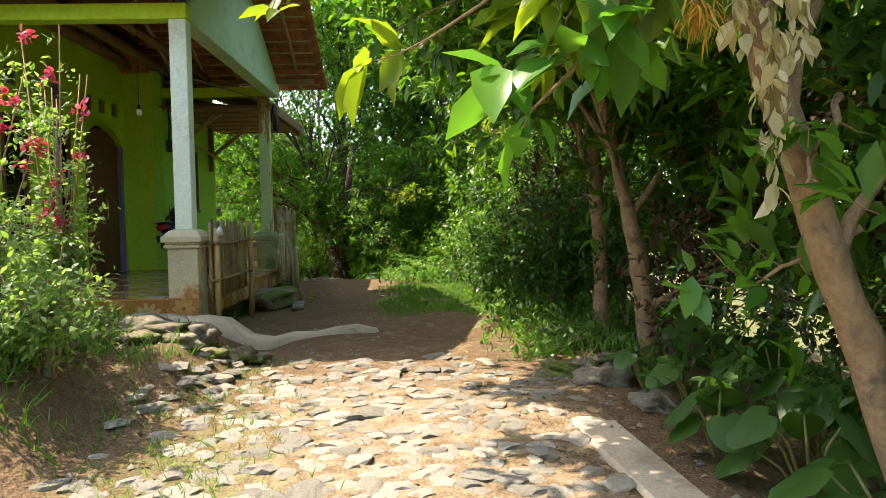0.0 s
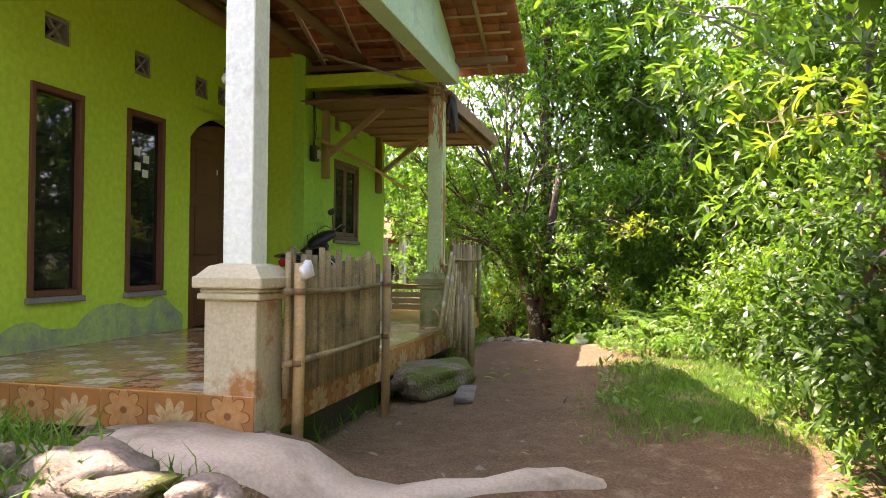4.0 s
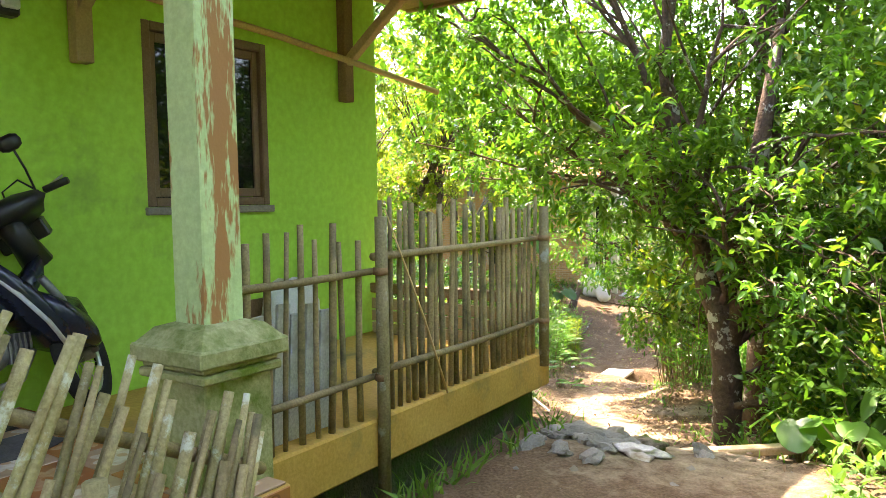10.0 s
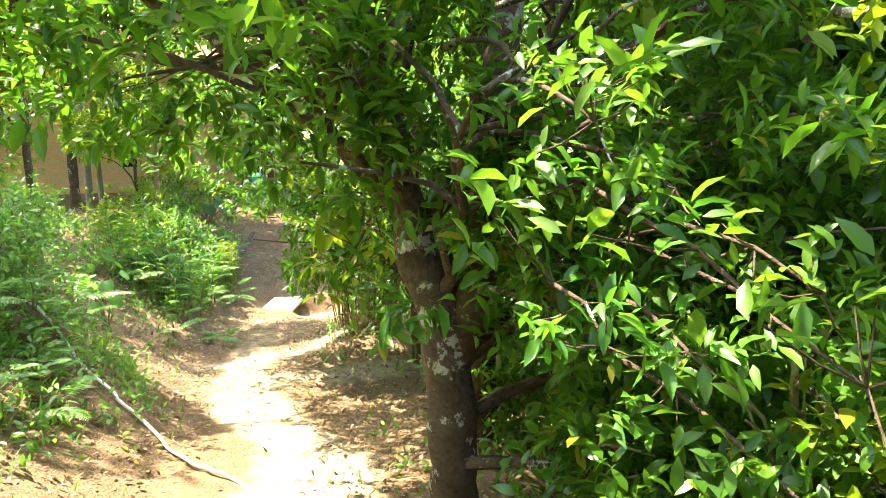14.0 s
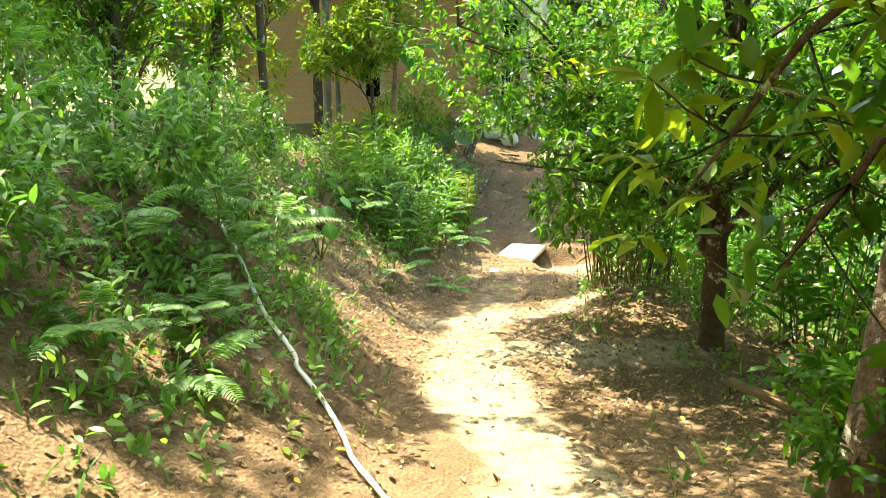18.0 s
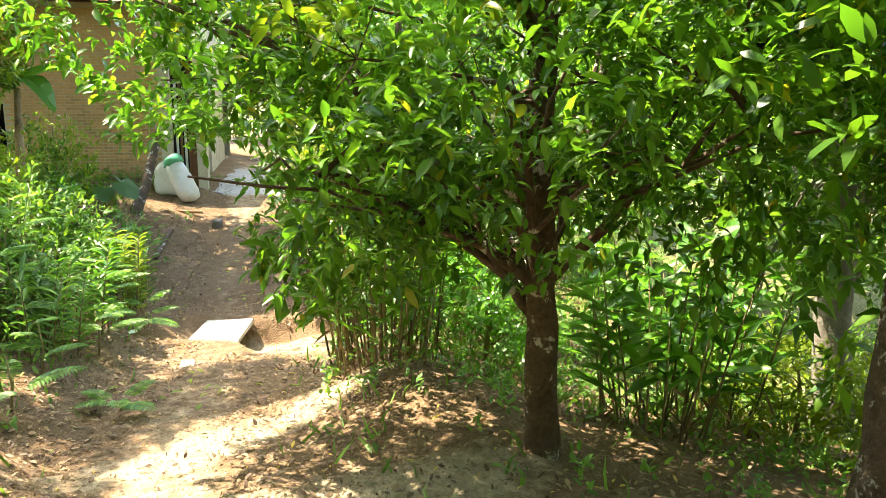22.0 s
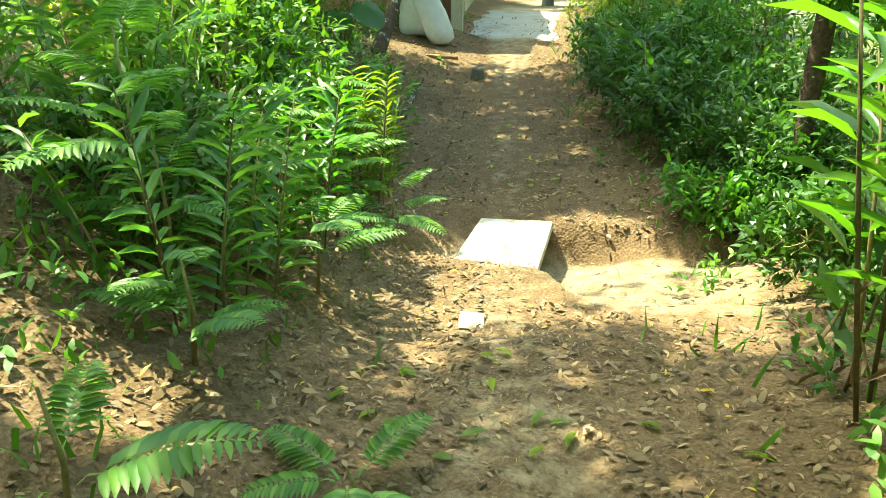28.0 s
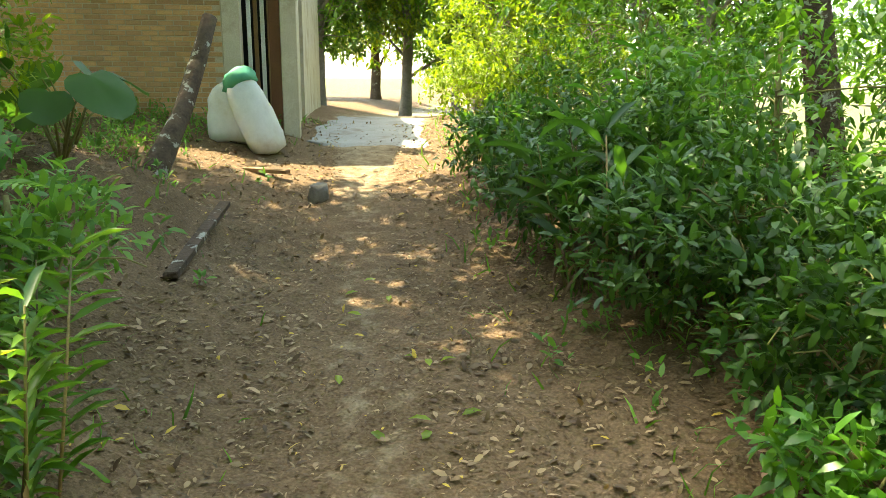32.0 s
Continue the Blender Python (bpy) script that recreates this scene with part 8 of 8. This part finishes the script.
p4 = scatter(60000, -13, 2.5, 6, 31, g, lambda x, y: np.where((x > -5.7) & (x < -4.0) & (y > 17.4) & (y < 19.0), 0.08, 1) * np.where((x > -10.4) & (x < -7.4) & (y > 20.8) & (y < 27.5), 0.12, 1) * np.clip((np.abs(OFF(x, y)) - 0.6) / 3.0, 0, 0.5) * np.where((x > -3.2) & (x < 0) & (y > 10.5) & (y < 15.2), 0.15, 1) * (0.35 + 0.65 * (np.sin(x * 2.3) * np.sin(y * 2.9) > 0.1)))
p5 = scatter(9000, -3.3, -0.9, -5.6, -2.6, g, lambda x, y: 0.3 * (0.4 + 0.6 * np.sin(x * 6) * np.sin(y * 5)))
p6 = scatter(900, -1.66, -1.28, -1.6, 6.0, g, lambda x, y: np.where(y > 3.0, 0.8, 0.25))
p7 = scatter(7000, -2.9, -1.5, -3.6, -2.5, g, lambda x, y: np.exp(-(((x + 2.2) / 0.5) ** 2) - ((y + 2.95) / 0.4) ** 2))
co, tris = joined([blades(p7, 0.1, 0.3, g, 0.06, 1.2), blades(p6, 0.05, 0.24, g), blades(p1, 0.03, 0.09, g), blades(p2, 0.08, 0.28, g), blades(p3, 0.03, 0.08, g), blades(p4, 0.06, 0.22, g), blades(p5, 0.05, 0.2, g)])
solo("grass", mesh_of_arrays("grass", co, tris), M["grass"], "short green grass and weeds beside the path", "grass", kind="stuff")
q1 = scatter(19000, -13, 2, 6.5, 30, g, lambda x, y: np.where((x > -5.7) & (x < -4.0) & (y > 17.4) & (y < 19.0), 0.15, 1) * np.where((x > -10.4) & (x < -7.4) & (y > 20.8) & (y < 27.5), 0.2, 1) * np.clip((np.abs(OFF(x, y)) - 0.9) / 2.2, 0, 0.7) * np.where((x > -3.2) & (x < 0) & (y > 10.5) & (y < 15.2), 0.12, 1) * (0.3 + 0.7 * (np.sin(x * 1.9 + 1) * np.sin(y * 2.2) > 0)))
q2 = scatter(3200, 1.3, 5, -3, 7, g, lambda x, y: 0.5 * step(1.5, 2.2, x))
q3 = scatter(700, -3.4, -1.5, -6, -3.7, g, lambda x, y: 0.6 + 0 * x)
q5 = scatter(600, 0.3, 2.4, 3.4, 7.2, g, lambda x, y: 0.75 * step(0.55, 1.1, x - np.interp(y, [3.4, 4.6, 6.0, 7.2], [0.55, 0.2, -0.1, -0.5])))
q6 = scatter(260, 0.25, 1.9, 3.7, 5.9, g, lambda x, y: 0.9 * step(0.05, 0.4, x - np.interp(y, [3.7, 4.6, 5.9], [0.35, 0.05, -0.1])))
q4 = scatter(110, 0.3, 2.2, -0.4, 3.4, g, lambda x, y: 0.3 + 0 * x)
q7 = scatter(420, -6.4, -3.9, 9.0, 12.6, g, lambda x, y: 0.85 * step(0.9, 1.5, -OFF(x, y)) * (0.4 + 0.6 * (np.sin(x * 3.1) * np.sin(y * 3.7 + 1) > -0.2)))
q = np.concatenate([q1, q2, q3, q4, q5, q6, q7])
tips = q + np.stack([0 * q[:, 0], 0 * q[:, 0], g.uniform(0.05, 0.4, len(q)) ** 1.3], 1)
tips = np.concatenate([tips, q + (0, 0, 0.06)])
co, tris = rosettes(tips, np.tile((0, 0, 1.0), (len(tips), 1)), g, 5, 0.085, 0.42, KITE, 0.3, 1.0)
solo("undergrowth", mesh_of_arrays("undergrowth", co, tris), M["leaf_fern"], "low green seedlings and weeds", "undergrowth", kind="stuff")
p = np.array([(-5.6, 16.6), (-5.25, 16.4), (-5.44, 15.8), (-4.9, 15.9), (-6.1, 16.4), (-6.6, 21.2), (-7.2, 22.6), (-6.3, 20.4), (-4.3, 10.2), (-4.0, 9.6), (0.9, 1.4), (-0.4, 2.2)])
p = np.concatenate([p + g.normal(0, 0.25, p.shape) for _ in range(4)])
p = np.stack([p[:, 0], p[:, 1], land(p[:, 0], p[:, 1]) + 0.015], 1)
co, tris = leaf_arrays(p, np.stack([g.normal(size=len(p)), g.normal(size=len(p)), 0.15 + 0 * p[:, 0]], 1), g.uniform(0.08, 0.13, len(p)), 0.05, g, LENS, 0.8)
solo("fallen_leaves", mesh_of_arrays("fallen_leaves", co, tris), M["leaf_lime"], "fresh yellow fallen leaves on the path", "leaves", kind="stuff")

# ---- stones of the path ----
crng = random.Random(61)
STONES = [mesh_from_bm("stone", lump((1, 1, 0.5), crng, 2, 0.42, 0.3), False) for _ in range(7)]
for me in STONES:
    me.materials.append(M["stone"])
paving = thing("stone_path", (0.5, -4.8, -0.15), "sunlit path of uneven pale stones set in earth", "path")
paving["kind"] = "structure"
for j in range(30):
    for i in range(19):
        x, y = -1.0 + i * 0.165 + (0.08 if j % 2 else 0) + crng.uniform(-0.05, 0.05), -7.2 + j * 0.15 + crng.uniform(-0.05, 0.05)
        edge_ = 1.0 - max(0, abs(x - 0.55 + 0.12 * (y + 5)) - 1.0) * 1.2 - max(0, y + 3.6) * 0.9
        if crng.random() > edge_ * 0.85:
            continue
        s = crng.uniform(0.06, 0.105) * (1.3 if crng.random() < 0.15 else 1.0)
        ob = new("stone", crng.choice(STONES))
        ob.parent = paving
        ob.matrix_basis = pose(x - 0.5, y + 4.8, float(land(x, y)) + 0.15 - s * 0.16, crng.uniform(-7, 7), crng.uniform(-7, 7), crng.uniform(0, 360)) @ Matrix.Diagonal((s * crng.uniform(0.85, 1.4), s * crng.uniform(0.8, 1.1), s * 0.8, 1))
for k in range(26):
    x, y = crng.gauss(-0.98, 0.22), crng.gauss(5.4, 0.24)
    s = crng.uniform(0.035, 0.085)
    ob = solo("rubble_stone", crng.choice(STONES), None, "small pale rubble stone at the drop of the path", "stone", "rubble at the drop", at=(0, 0, 0))
    ob.matrix_world = pose(x, y, float(land(x, y)) + s * 0.12, crng.uniform(-25, 25), crng.uniform(-25, 25), crng.uniform(0, 360)) @ Matrix.Diagonal((s * crng.uniform(0.8, 1.3), s, s * crng.uniform(0.9, 1.5), 1))
p = scatter(2600, -2.4, 3, -8, 6.3, g, lambda x, y: np.where((y < -2.4), 0.6, 0.1) * np.where(np.abs(x - 0.4) < 2.2, 1, 0.4))
tv = np.array([(1, 0, 0), (0, 1, 0), (-1, 0, 0), (0, -1, 0), (0, 0, 0.7)])
tf = np.array([(0, 1, 4), (1, 2, 4), (2, 3, 4), (3, 0, 4)])
sz = g.uniform(0.008, 0.035, (len(p), 1, 1))
co = (p[:, None] + tv[None] * sz * g.uniform(0.6, 1.3, (len(p), 5, 1))).reshape(-1, 3)
tris = (tf[None] + (np.arange(len(p)) * 5)[:, None, None]).reshape(-1, 3)
solo("gravel", mesh_of_arrays("gravel", co, tris), M["stone"], "small loose gravel on the path", "gravel", kind="stuff")
